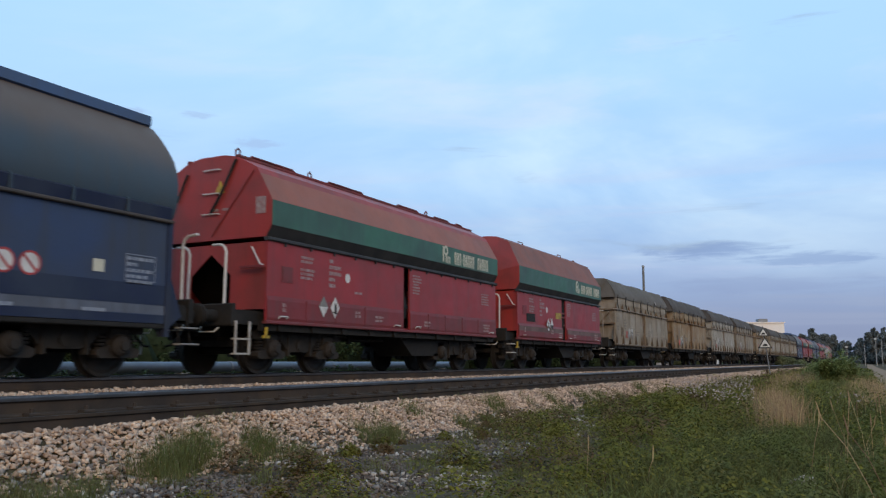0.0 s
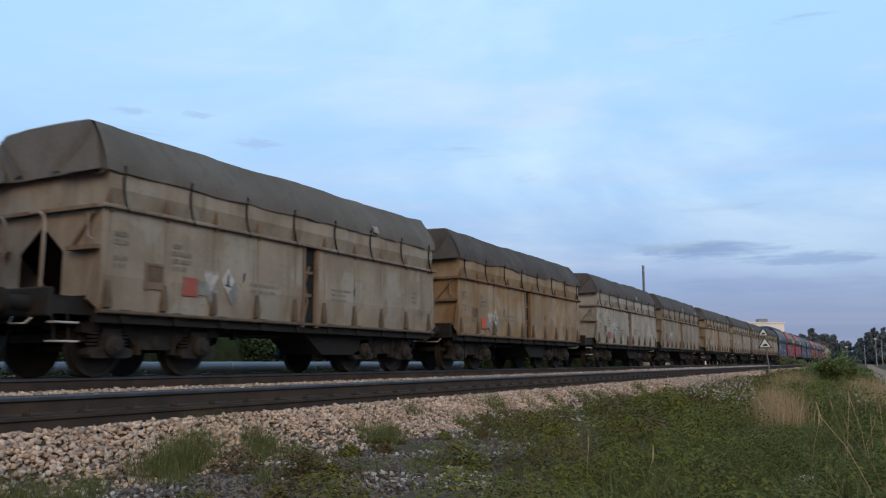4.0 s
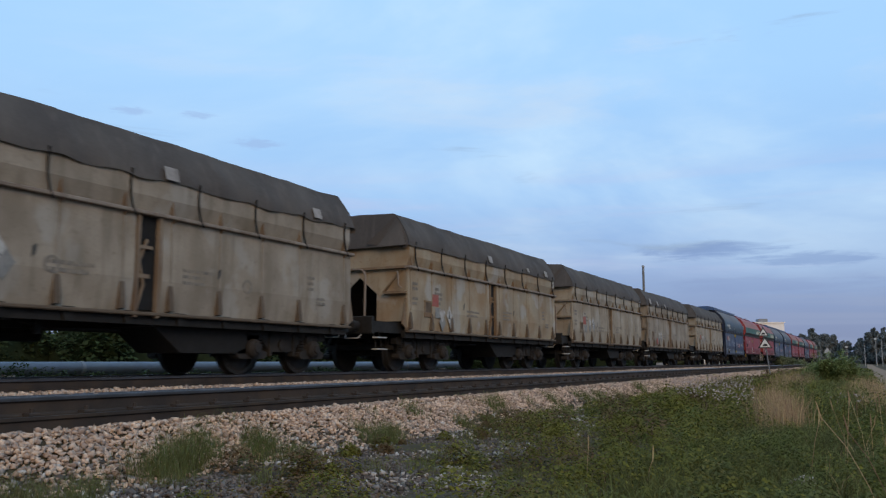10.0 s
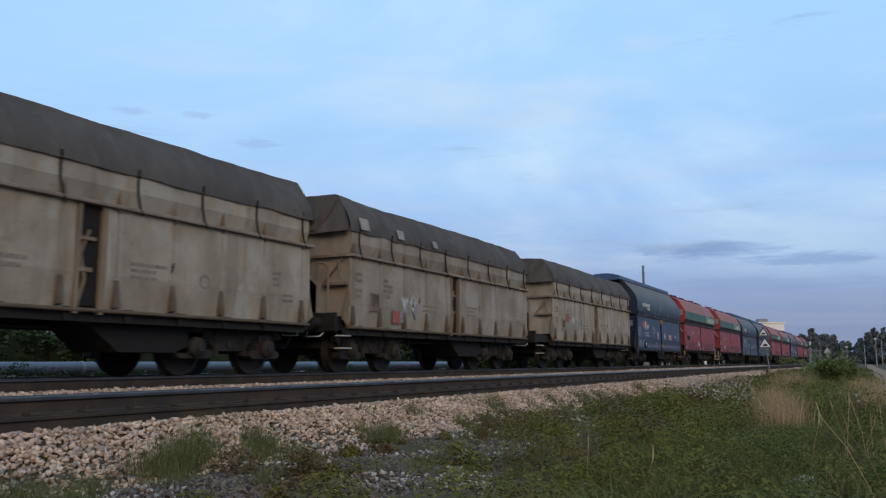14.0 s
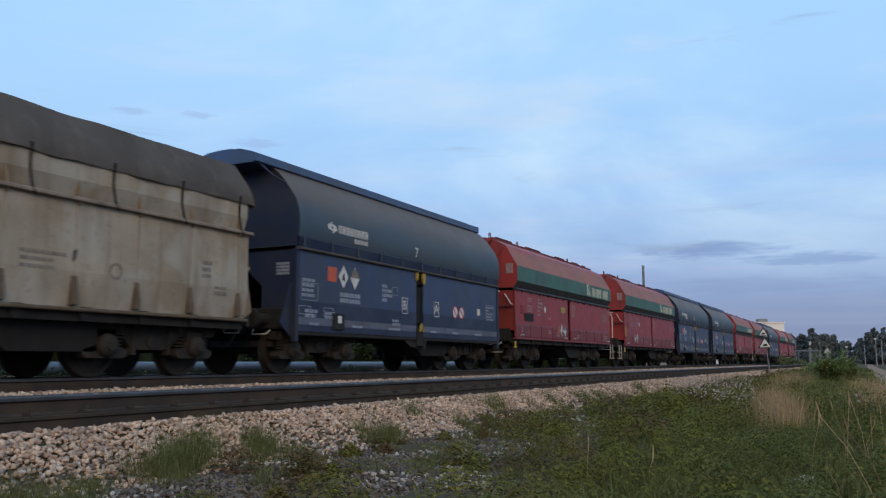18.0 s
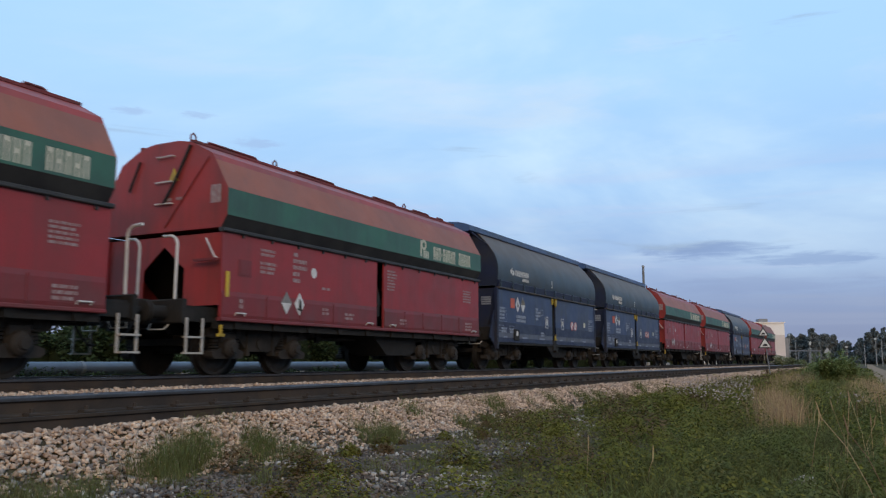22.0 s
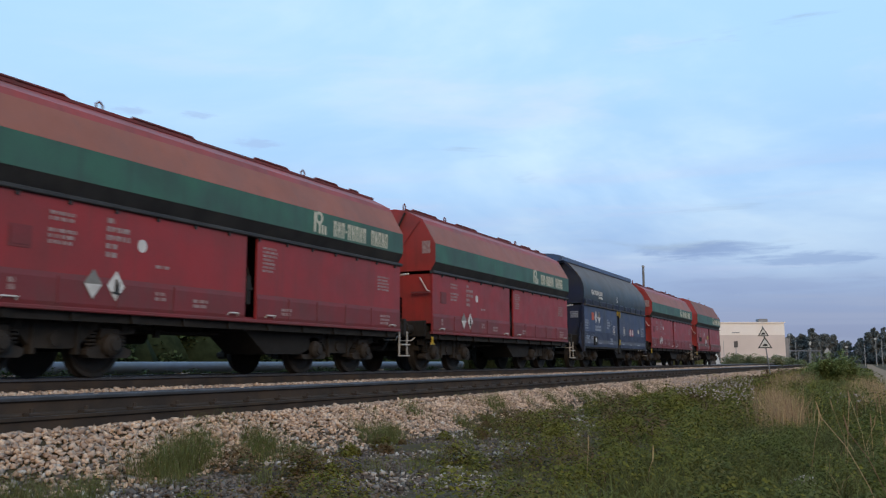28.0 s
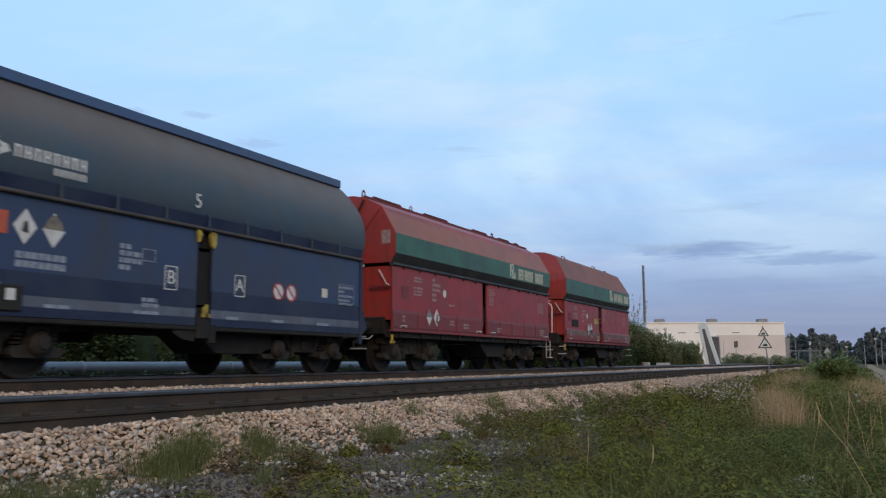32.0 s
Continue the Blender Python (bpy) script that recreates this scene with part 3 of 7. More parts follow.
def block_row(k, x, y0, y1, z0, z1, count):
    """A row of upright painted blocks, each split by a narrow slit, in the place of a painted name."""
    w = (y1 - y0) / (count - 0.26)
    for i in range(count):
        y = y0 + i * w
        plate_x(k, x, y, y + w * 0.25, z0, z1, 0.004)
        plate_x(k, x, y + w * 0.47, y + w * 0.72, z0, z1, 0.004)
        a = z0 + (z1 - z0) * (0.80, 0.40)[i % 2]
        plate_x(k, x, y + w * 0.25, y + w * 0.47, a, a + (z1 - z0) * 0.18, 0.004)


def glyph(text, size):
    """A mesh of built-in lettering that faces +x and reads along +y."""
    key = ("glyph", text, size)
    if key not in MESHES:
        cu = bpy.data.curves.new("glyph", "FONT")
        cu.body, cu.size, cu.extrude, cu.align_x, cu.align_y = text, size, 0.002, "CENTER", "CENTER"
        ob = bpy.data.objects.new("glyph", cu)
        scene.collection.objects.link(ob)
        bpy.context.view_layer.update()
        me = bpy.data.meshes.new_from_object(ob.evaluated_get(bpy.context.evaluated_depsgraph_get()))
        bpy.data.objects.remove(ob)
        me.transform(Matrix(((0, 0, 1, 0), (1, 0, 0, 0), (0, 1, 0, 0), (0, 0, 0, 1))))
        me.materials.clear()
        MESHES[key] = me
    return MESHES[key]


def build_underframe(k, L, yc1, yc2):
    for s in (-1, 1):
        k.box(min(s * 1.34, s * 1.22), max(s * 1.34, s * 1.22), 0.02, L - 0.02, 0.80, 0.98)
        k.box(min(s * 0.32, s * 0.2), max(s * 0.32, s * 0.2), 0.0, L, 0.72, 1.05)
    for y in (0.4, yc1, 2.8, L / 2, L - 2.8, yc2, L - 0.4):
        k.box(-1.3, 1.3, y - 0.06, y + 0.06, 0.78, 1.0)
    for y in np.arange(0.5, L - 0.2, 1.05):
        k.along_x([(y - 0.05, 0.80), (y + 0.05, 0.80), (y + 0.10, 1.0), (y - 0.10, 1.0)], 1.30, 1.38)


# solid filling added to close the view through the wagon
def build_core(k, L):
    k.along_x([(0.12, 2.46), (L - 0.12, 2.46), (L - 1.75, 1.02), (1.75, 1.02)], -1.36, 1.36)


def build_chute(k, L, yc1, yc2):
    a, b = L * 0.52, yc2 - 0.75
    k.along_x([(a - 0.35, 1.0), (b + 0.3, 1.0), (b, 0.62), (b - 0.35, 0.38), (a + 0.55, 0.38), (a + 0.1, 0.70)], 0.15, 1.12)


def build_tank(k, L):
    k.drum(L * 0.37, L * 0.37 + 0.85, -0.75, 0.72, 0.17, 16)


def build_rod(k, L):
    k.tube([(0.9, L * 0.30, 0.80), (0.9, L * 0.36, 0.70), (0.92, L * 0.47, 0.72)], 0.022, 6)
    k.box(0.86, 0.94, L * 0.33, L * 0.34, 0.62, 0.98)


def build_end_plate(k, zb, zt, hw, apex):
    """End sheet with a pointed opening."""
    hx, z1 = 0.50, apex - 0.42
    k.along_y([(-hw, zb), (-hw, zt), (hw, zt), (hw, zb), (hx, zb), (hx, z1), (0, apex), (-hx, z1), (-hx, zb)], 0.06, 0.085)


def common(wagon, L, yc1, yc2, front, rear, fp, rp, rail_mat, style):
    bogie(wagon, yc1)
    bogie(wagon, yc2)
    part("underframe", shared(("under", L), lambda k: build_underframe(k, L, yc1, yc2)), M_FRAME, wagon)
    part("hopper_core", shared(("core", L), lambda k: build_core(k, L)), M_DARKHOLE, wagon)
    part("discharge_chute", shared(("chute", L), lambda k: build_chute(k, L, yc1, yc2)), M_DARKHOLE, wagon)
    part("air_tank", shared(("tank", L), lambda k: build_tank(k, L), True), M_FRAME, wagon)
    part("brake_rod", shared(("rod", L), lambda k: build_rod(k, L)), M_FRAME, wagon)
    wagon_end(wagon, 0.0, -1, front, fp, rail_mat, style)
    wagon_end(wagon, L, 1, rear, rp, rail_mat, style)


def flip_y(L):
    return Matrix.Translation((0, L, 0)) @ Matrix.Rotation(math.pi, 4, "Z")


# red grain hoppers with a green band
def red_profile(smooth):
    half = [(1.37, 2.54), (1.50, 2.75), (1.50, 3.22), (1.12, 3.88), (0.62, 4.14), (0.30, 4.20)]
    if smooth:
        half = [(1.37, 2.50), (1.50, 2.70), (1.50, 3.24), (1.05, 4.06), (0.60, 4.26), (0.30, 4.29)]
    return half


def strip(k, s, a, b, y0, y1, lift=0.005):
    """A painted band on one face of a hull, from profile point a to b."""
    n = Vector((b[1] - a[1], 0, a[0] - b[0])).normalized()
    p = [(s * (q[0] + n.x * d), q[1] + n.z * d) for q, d in ((a, 0), (b, 0), (b, lift), (a, lift))]
    k.along_y(p, y0, y1)


def lerp(a, b, t):
    return tuple(p + (q - p) * t for p, q in zip(a, b))


def red_wagon(front, rear, fp, rp, L=10.2, smooth=False, seed=0):
    w = new("hopper_wagon")
    tagged(w, "red covered hopper wagon with a green band" + (" and handbrake platform" if smooth else ", dusty and worn"), "hopper wagon", "wagons of the freight train")
    yc1, yc2 = (1.48, L - 2.0) if not smooth else (0.98, L - 1.35)
    common(w, L, yc1, yc2, front, rear, fp, rp, M_WHITE, "tan" if smooth else "red")
    P = red_profile(smooth)
    key = ("red", L, smooth)
    ring = P + [(-x, z) for x, z in reversed(P)]
    tilt = 0.26 if smooth else 0.0
    fz = 2.43 if smooth else 2.46
    rz = 0.07 if smooth else 0.0

    def hull(k):
        # the ends of the smooth type lean inwards towards the roof
        def sec(y, s):
            return [(x, y + s * tilt * max(0, (z - 3.3)) / 0.9, z) for x, z in ring]
        k.loft([sec(0.0, 1), sec(L, -1)], True)
    part("hull", shared(key + ("hull",), hull), M_RED_END, w)
    m0 = 0.012 + tilt * 0.02

    def bands(k, s, a, b):
        strip(k, s, a, b, m0, L - m0)
    both("black_band", key + ("blk",), lambda k, s: bands(k, s, P[0], P[1]), M_BLACK, w, "black painted band")
    both("green_band", key + ("grn",), lambda k, s: bands(k, s, P[1], P[2]), M_GREEN, w, "green painted band")
    if smooth:
        def tapered(k, s, a, b):
            n = Vector((b[1] - a[1], 0, a[0] - b[0])).normalized() * 0.005
            (pa, ia), (pb, ib) = ((p, 0.012 + tilt * max(0, p[1] - 3.3) / 0.9) for p in (a, b))
            top = [(s * (pa[0] + n.x), ia, pa[1] + n.z), (s * (pb[0] + n.x), ib, pb[1] + n.z), (s * (pb[0] + n.x), L - ib, pb[1] + n.z), (s * (pa[0] + n.x), L - ia, pa[1] + n.z)]
            low = [(s * pa[0], ia, pa[1]), (s * pb[0], ib, pb[1]), (s * pb[0], L - ib, pb[1]), (s * pa[0], L - ia, pa[1])]
            k.loft([low, top], True)
        both("orange_band", key + ("org",), lambda k, s: tapered(k, s, P[2], P[3]), M_ORANGE, w, "faded orange roof slope")
        both("roof_slope", key + ("org2",), lambda k, s: tapered(k, s, P[3], P[4]), M_ORANGE, w)
    else:
        both("orange_band", key + ("org",), lambda k, s: bands(k, s, P[2], lerp(P[2], P[3], 0.82)), M_ORANGE_BRIGHT, w, "faded orange painted band")
    # roof ledge, hatch bars and hoops
    both("roof_edge", key + ("ledge",), lambda k, s: slab(k, s, 0.58, 0.66, 0.5 * smooth, L - 0.5 * smooth, 4.13 + rz, 4.18 + rz), M_RED_DARK, w)
    spans = ((0.35, 1.95), (2.95, 4.6), (6.0, 7.3), (8.0, 9.1), (9.35, 9.95)) if not smooth else ((7.9, 8.35),)
    for a, b in spans:
        if b > L:
            continue
        def hatch(k):
            k.tube([(0.58, a, 4.13 + rz), (0.58, a + 0.10, 4.235 + rz), (0.58, b - 0.22, 4.235 + rz), (0.58, b, 4.13 + rz)], 0.024, 6)
            k.along_x([(a + 0.05, 4.15 + rz), (a + 0.10, 4.235 + rz), (b - 0.24, 4.235 + rz), (b - 0.12, 4.15 + rz)], -0.45, 0.56)
            for q in (0.35, 0.7):
                k.box(0.565, 0.595, a + (b - a) * q - 0.02, a + (b - a) * q + 0.02, 4.14 + rz, 4.235 + rz)
        part("roof_hatch", shared(key + ("hatch", a), hatch), M_RED_DARK, w, "dark red roof hatch")
    for y in ((0.15, 2.45, 7.75) if not smooth else (2.6, 6.6)):
        def hoop(k):
            if smooth:
                k.tube([(0.5, y - 0.2, 4.25), (0.5, y - 0.2, 4.37), (0.5, y + 0.2, 4.37), (0.5, y + 0.2, 4.25)], 0.018, 6)
            else:
                k.tube([(0.5, y - 0.06, 4.14), (0.5, y - 0.06, 4.30), (0.5, y, 4.35), (0.5, y + 0.06, 4.30), (0.5, y + 0.06, 4.14)], 0.018, 6)
        part("roof_hoop", shared(key + ("hoop", y), hoop, True), M_RED_DARK, w)
    # sill between hull and doors
    both("flange_rail", key + ("flange",), lambda k, s: slab(k, s, 1.36, 1.48, -0.03, L + 0.03, fz, fz + 0.07, 0.015), M_BLACK, w)
    for y in np.arange(0.5, L, 0.8):
        part("bracket", shared("red_bracket", lambda k: k.box(1.40, 1.46, -0.02, 0.02, 2.40, 2.46)), M_BLACK, w, "", (0, y, 0))
    g0, g1 = (4.14, 4.58) if smooth else (4.98, 5.27)
    zb = 0.99

    both("front_door_panel", key + ("d0",), lambda k, s: slab(k, s, 1.385, 1.425, 0.0, g0, zb, 2.46), M_RED, w, "red sheet-steel hopper door")
    both("rear_door_panel", key + ("d1",), lambda k, s: slab(k, s, 1.385, 1.425, g1, L, zb, 2.46), M_RED, w, "red sheet-steel hopper door")

    def skirt(k, s, a, b):
        o = 0.05 if smooth else 0.016
        k.along_y([(s * 1.425, 1.44), (s * (1.425 + o), 1.36), (s * (1.425 + o), zb + 0.05), (s * 1.425, zb - 0.02)], a, b)
    both("front_skirt", key + ("s0",), lambda k, s: skirt(k, s, 0.02, g0 - 0.02), M_RED_LOW, w, "dull red lower door strip")
    both("rear_skirt", key + ("s1",), lambda k, s: skirt(k, s, g1 + 0.02, L - 0.02), M_RED_LOW, w, "dull red lower door strip")
    if smooth:
        for a, b, q in ((0.02, g0 - 0.02, 0), (g1 + 0.02, L - 0.02, 1)):
            both("dusty_strip", key + ("dst", q), lambda k, s: slab(k, s, 1.47, 1.4785, a, b, 1.21, 1.36), M_RED_DUST, w, "dusty grey-red strip")
    both("sill", key + ("sill",), lambda k, s: slab(k, s, 1.35, 1.45, 0.0, L, 0.925, 0.985, 0.012), M_RED_LOW, w)
    # black on the smooth type: the recess shade is put into its colour
    both("gap_plate", key + ("gap",), lambda k, s: slab(k, s, *((1.20, 1.24) if smooth else (1.325, 1.36)), g0 - 0.02, g1 + 0.02, 0.99, 2.46), M_FRAME if smooth else M_RED_LOW, w)

    def latch(k):
        k.box(1.36, 1.40, g0 + 0.06, g0 + 0.16, 1.25, 1.75)
        k.tube([(1.36, g0 + 0.10, 1.9), (1.38, g0 + 0.18, 1.6), (1.37, g0 + 0.12, 1.3)], 0.02, 6)
        k.box(1.34, 1.42, g0 + 0.02, g0 + 0.2, 1.50, 1.56)
    part("door_latch", shared(key + ("latch",), latch), M_FRAME, w)
    if smooth:
        for z in (1.50, 1.78, 1.92):
            part("gap_bar", shared(("gapbar", z), lambda k: k.box(1.32, 1.40, g0, g1, z, z + 0.05, 0.008)), M_RED_LOW, w, "red cross bar between the doors")
    for y in (0.35, g0 - 0.45, g1 + 0.25, L - 0.5):
        part("hand_grip", shared(key + ("grip", y), lambda k: k.tube([(1.44, y, 1.03), (1.475, y, 1.07), (1.475, y + 0.24, 1.07), (1.44, y + 0.24, 1.03)], 0.013, 6)), M_WHITE, w, "small white grab handle")
    if not smooth:
        for y in (1.2, 2.2, 3.3, 6.2, 7.1, 8.1, 9.1):
            part("skirt_rib", shared(key + ("rib", y), lambda k: k.box(1.43, 1.452, y - 0.015, y + 0.015, 1.02, 1.40)), M_RED_LOW, w)
    for out, y in ((-1, 0.0), (1, L)):
        part("end_plate", shared(("end_plate_red",), lambda k: build_end_plate(k, 1.2, 2.46, 1.385, 2.28)), M_RED_END, w, "", Matrix.Identity(4) if out < 0 else flip_y(L))
    # end fittings: rungs, struts, warning plate
    if not smooth:
        for z in (3.05, 3.45, 3.92):
            part("rung", shared(("rung", z), lambda k: k.tube([(-0.18, -0.0, z), (-0.18, -0.05, z), (0.22, -0.05, z), (0.22, 0.0, z)], 0.014, 6)), M_WHITE, w, "white ladder rung")
        part("strut", shared("strut_a", lambda k: k.tube([(0.62, -0.03, 4.08), (0.30, -0.05, 3.45), (0.02, -0.04, 3.05)], 0.028, 6)), M_FRAME, w, "dark diagonal strut")
        part("strut", shared("strut_b", lambda k: k.tube([(-0.62, -0.03, 3.9), (-0.85, -0.05, 3.35)], 0.024, 6)), M_FRAME, w, "dark diagonal strut")
        part("strut", shared("strut_c", lambda k: k.tube([(1.05, -0.012, 3.82), (0.05, -0.012, 2.62)], 0.012, 6)), M_RED_LOW, w)
        part("warning_plate", shared("warn", lambda k: k.along_y([(0.12, 3.45), (0.36, 3.45), (0.24, 3.70)], -0.03, -0.02)), M_YELLOW, w, "yellow triangular warning plate")
        part("stencil", shared("endprint", lambda k: k.box(1.12, 1.36, -0.012, -0.004, 2.98, 3.30)), M_SMALLPRINT, w, "faded white stencilled block")
        part("stencil", shared("endprint2", lambda k: [k.box(x, x + 0.15, -0.012, -0.004, 3.10, 3.15) for x in (0.05, 0.30)]), M_SMALLPRINT, w)
    else:
        part("warning_plate", shared("yplate", lambda k: k.box(-0.1, 0.55, -0.02, -0.008, 2.98, 3.16)), M_YELLOW, w, "yellow notice plate")
        part("handbrake_wheel", shared("hbw", lambda k: [k.tube([(-0.62 + 0.36 * math.cos(a), -0.55, 1.9 + 0.36 * math.sin(a)) for a in np.linspace(0, 2 * math.pi, 21)], 0.022, 6)] +
                                       [k.tube([(-0.62, -0.5, 1.9), (-0.62 + 0.36 * math.cos(a), -0.55, 1.9 + 0.36 * math.sin(a))], 0.014, 5) for a in (0.3, 1.56, 2.8, 4.1, 5.3)]), M_YELLOW, w, "yellow handbrake wheel")
    part("corner_rail", shared("cornerrail", lambda k: k.tube([(1.08, -0.04, 2.36), (1.30, -0.05, 2.02), (1.36, -0.03, 2.0)], 0.016, 6)), M_WHITE, w, "white corner grab rail")
    part("foot_bracket", shared("fbr", lambda k: k.box(0.85, 1.38, -0.10, -0.02, 1.96, 2.0)), M_RED_LOW, w)
    # painted name on the green band and small print
    X = 1.506
    n0 = 5.57 if smooth else 7.08 if seed == 12 else 6.84
    sc = 1.04 if smooth else 1.0

    def emblem(k):
        # a rounded loop on an upright, and three short bars
        k.along_x([(n0, 2.80), (n0 + 0.07, 2.80), (n0 + 0.07, 3.20), (n0, 3.20)], X, X + 0.004)
        ring_x(k, X, n0 + 0.17, 3.10, 0.07, 0.13, 14, 0.004)
        for q in (0.16, 0.26, 0.36):
            plate_x(k, X, n0 + q, n0 + q + 0.06, 2.78, 3.00 - q * 0.12, 0.004)
    part("emblem", shared(key + ("emblem", n0), emblem), M_CREAM, w, "cream painted emblem shape")

    def name(k):
        for a, b, count in ((0.60 if smooth else 0.68, 1.07, 3), (1.20, 1.89, 5), (2.12, 2.81, 5)):
            block_row(k, X, n0 + a * sc, n0 + b * sc, 2.79, 3.12, count)
        plate_x(k, X, n0 + 1.10 * sc, n0 + 1.16 * sc, 2.92, 2.97, 0.004)
    part("painted_name", shared(key + ("nm", n0), name), M_CREAM, w, "row of cream painted blocks")
    X = 1.428
    part("stencil", shared(key + ("st", seed % 2), lambda k: (print_lines(k, X, 1.0, 2.28, [0.42, 0.40, 0.0, 0.45, 0.42, 0.38], 0.05, 0.03, seed),
                                                        print_lines(k, X, 1.95, 2.32, [0.14, 0.42, 0.44, 0.2, 0.22], 0.075, 0.05, seed + 5),
                                                        print_lines(k, X, 2.9, 1.72, [0.28], 0.05, 0.03, 2))), M_SMALLPRINT, w, "worn white stencilled writing")
    part("stencil", shared(key + ("st2",), lambda k: (print_lines(k, X, g1 + 0.15, 2.32, [0.36, 0.42, 0.40, 0.30, 0.34, 0.34, 0.3], 0.04, 0.03, 9), print_lines(k, X, L - 1.0, 2.15, [0.5, 0.42, 0.5, 0.48, 0.5], 0.04, 0.03, 4))), M_SMALLPRINT, w, "worn white stencilled writing")
    X2 = 1.446 if not smooth else 1.478
    part("stencil", shared(key + ("st3",), lambda k: (print_lines(k, X2, 0.45, 1.32, [0.1, 0.1], 0.07, 0.02, 1), print_lines(k, X2, 2.9, 1.3, [0.2, 0.22], 0.05, 0.03, 3), print_lines(k, X2, 3.7, 1.24, [0.34, 0.32], 0.05, 0.03, 5),
                                                      print_lines(k, X2, g1 + 0.7, 1.22, [0.3, 0.3], 0.05, 0.03, 6), print_lines(k, X2, L - 0.9, 1.28, [0.4, 0.4, 0.34], 0.05, 0.03, 8))), M_SMALLPRINT, w, "worn white stencilled writing")
    part("corner_mark", shared("ymark", lambda k: (k.box(1.36, 1.40, 0.06, 0.10, 0.66, 0.86), k.box(1.36, 1.40, 0.0, 0.16, 0.66, 0.71))), M_YELLOW, w, "small yellow jacking mark")
    if seed == 13:
        part("change_lever", shared("ylever", lambda k: k.box(1.428, 1.45, 0.10, 0.19, 1.34, 1.78, 0.01)), M_YELLOW, w, "yellow brake change lever")
    d1, d2 = (4.57, 4.25) if seed == 12 else (1.75, 2.15) if not smooth else (2.95, 2.62)
    dz, dx = (1.33, X2) if not smooth else (1.47, 1.482)
    part("hazard_diamond", shared(key + ("dia1", d1), lambda k: diamond(k, dx, d1, dz, 0.22)), M_GREY if not smooth else M_WHITE, w, "grey and white hazard diamond")
    part("hazard_diamond", shared(key + ("dia2", d1), lambda k: diamond(k, dx, d2, dz, 0.22)), M_WHITE, w, "white hazard diamond")
    part("hazard_mark", shared(key + ("diam", d1), lambda k: (k.along_x([(d1 - 0.15, dz), (d1, dz - 0.21), (d1 + 0.15, dz)], dx + 0.006, dx + 0.009))), M_PRINTBLACK if smooth else M_WHITE, w)
    part("hazard_mark", shared(key + ("diam2", d1), lambda k: (k.along_x([(d2 - 0.03, dz - 0.1), (d2 + 0.03, dz - 0.1), (d2 + 0.015, dz + 0.1), (d2 - 0.015, dz + 0.1)], dx + 0.011, dx + 0.014), k.along_x([(d2 - 0.08, dz - 0.11), (d2 + 0.08, dz - 0.13), (d2 + 0.08, dz - 0.1), (d2 - 0.08, dz - 0.08)], dx + 0.0115, dx + 0.0145))), M_PRINTBLACK, w)
    if seed == 12:
        part("hazard_plate", shared("rhp", lambda k: plate_x(k, X2 + 0.002, 3.76, 4.08, 1.20, 1.48)), M_FADED_RED, w, "faded orange-red hazard plate")
    part("round_mark", shared(key + ("rnd",), lambda k: k.along_x([(2.62 + 0.09 * math.cos(a), 1.98 + 0.1 * math.sin(a)) for a in np.linspace(0, 2 * math.pi, 16, False)], X, X + 0.004)), M_WHITE, w, "white round mark")
    part("inspection_pocket", shared(key + ("pk",), lambda k: (k.box(1.41, 1.432, 0.42, 0.76, 1.72, 2.02), k.box(1.43, 1.44, 0.46, 0.72, 1.76, 1.98))), M_RED_LOW, w, "small framed recess")
    if smooth or seed % 3 == 0:
        part("brake_plate", shared(key + ("bp",), lambda k: (k.box(1.428, 1.44, 0.75, 1.5, 1.52, 1.78))), M_FRAME, w, "black brake notice plate")
        part("notice_plate", shared(key + ("np",), lambda k: (plate_x(k, 1.428, 3.50, 4.05, 1.72, 1.93) if smooth else plate_x(k, 1.428, 4.15 * L / 10.2, 4.6 * L / 10.2, 1.96, 2.16))), M_LATCH, w, "dull yellow notice plate")
    return w


# blue hoppers
BLUE_L = 9.55


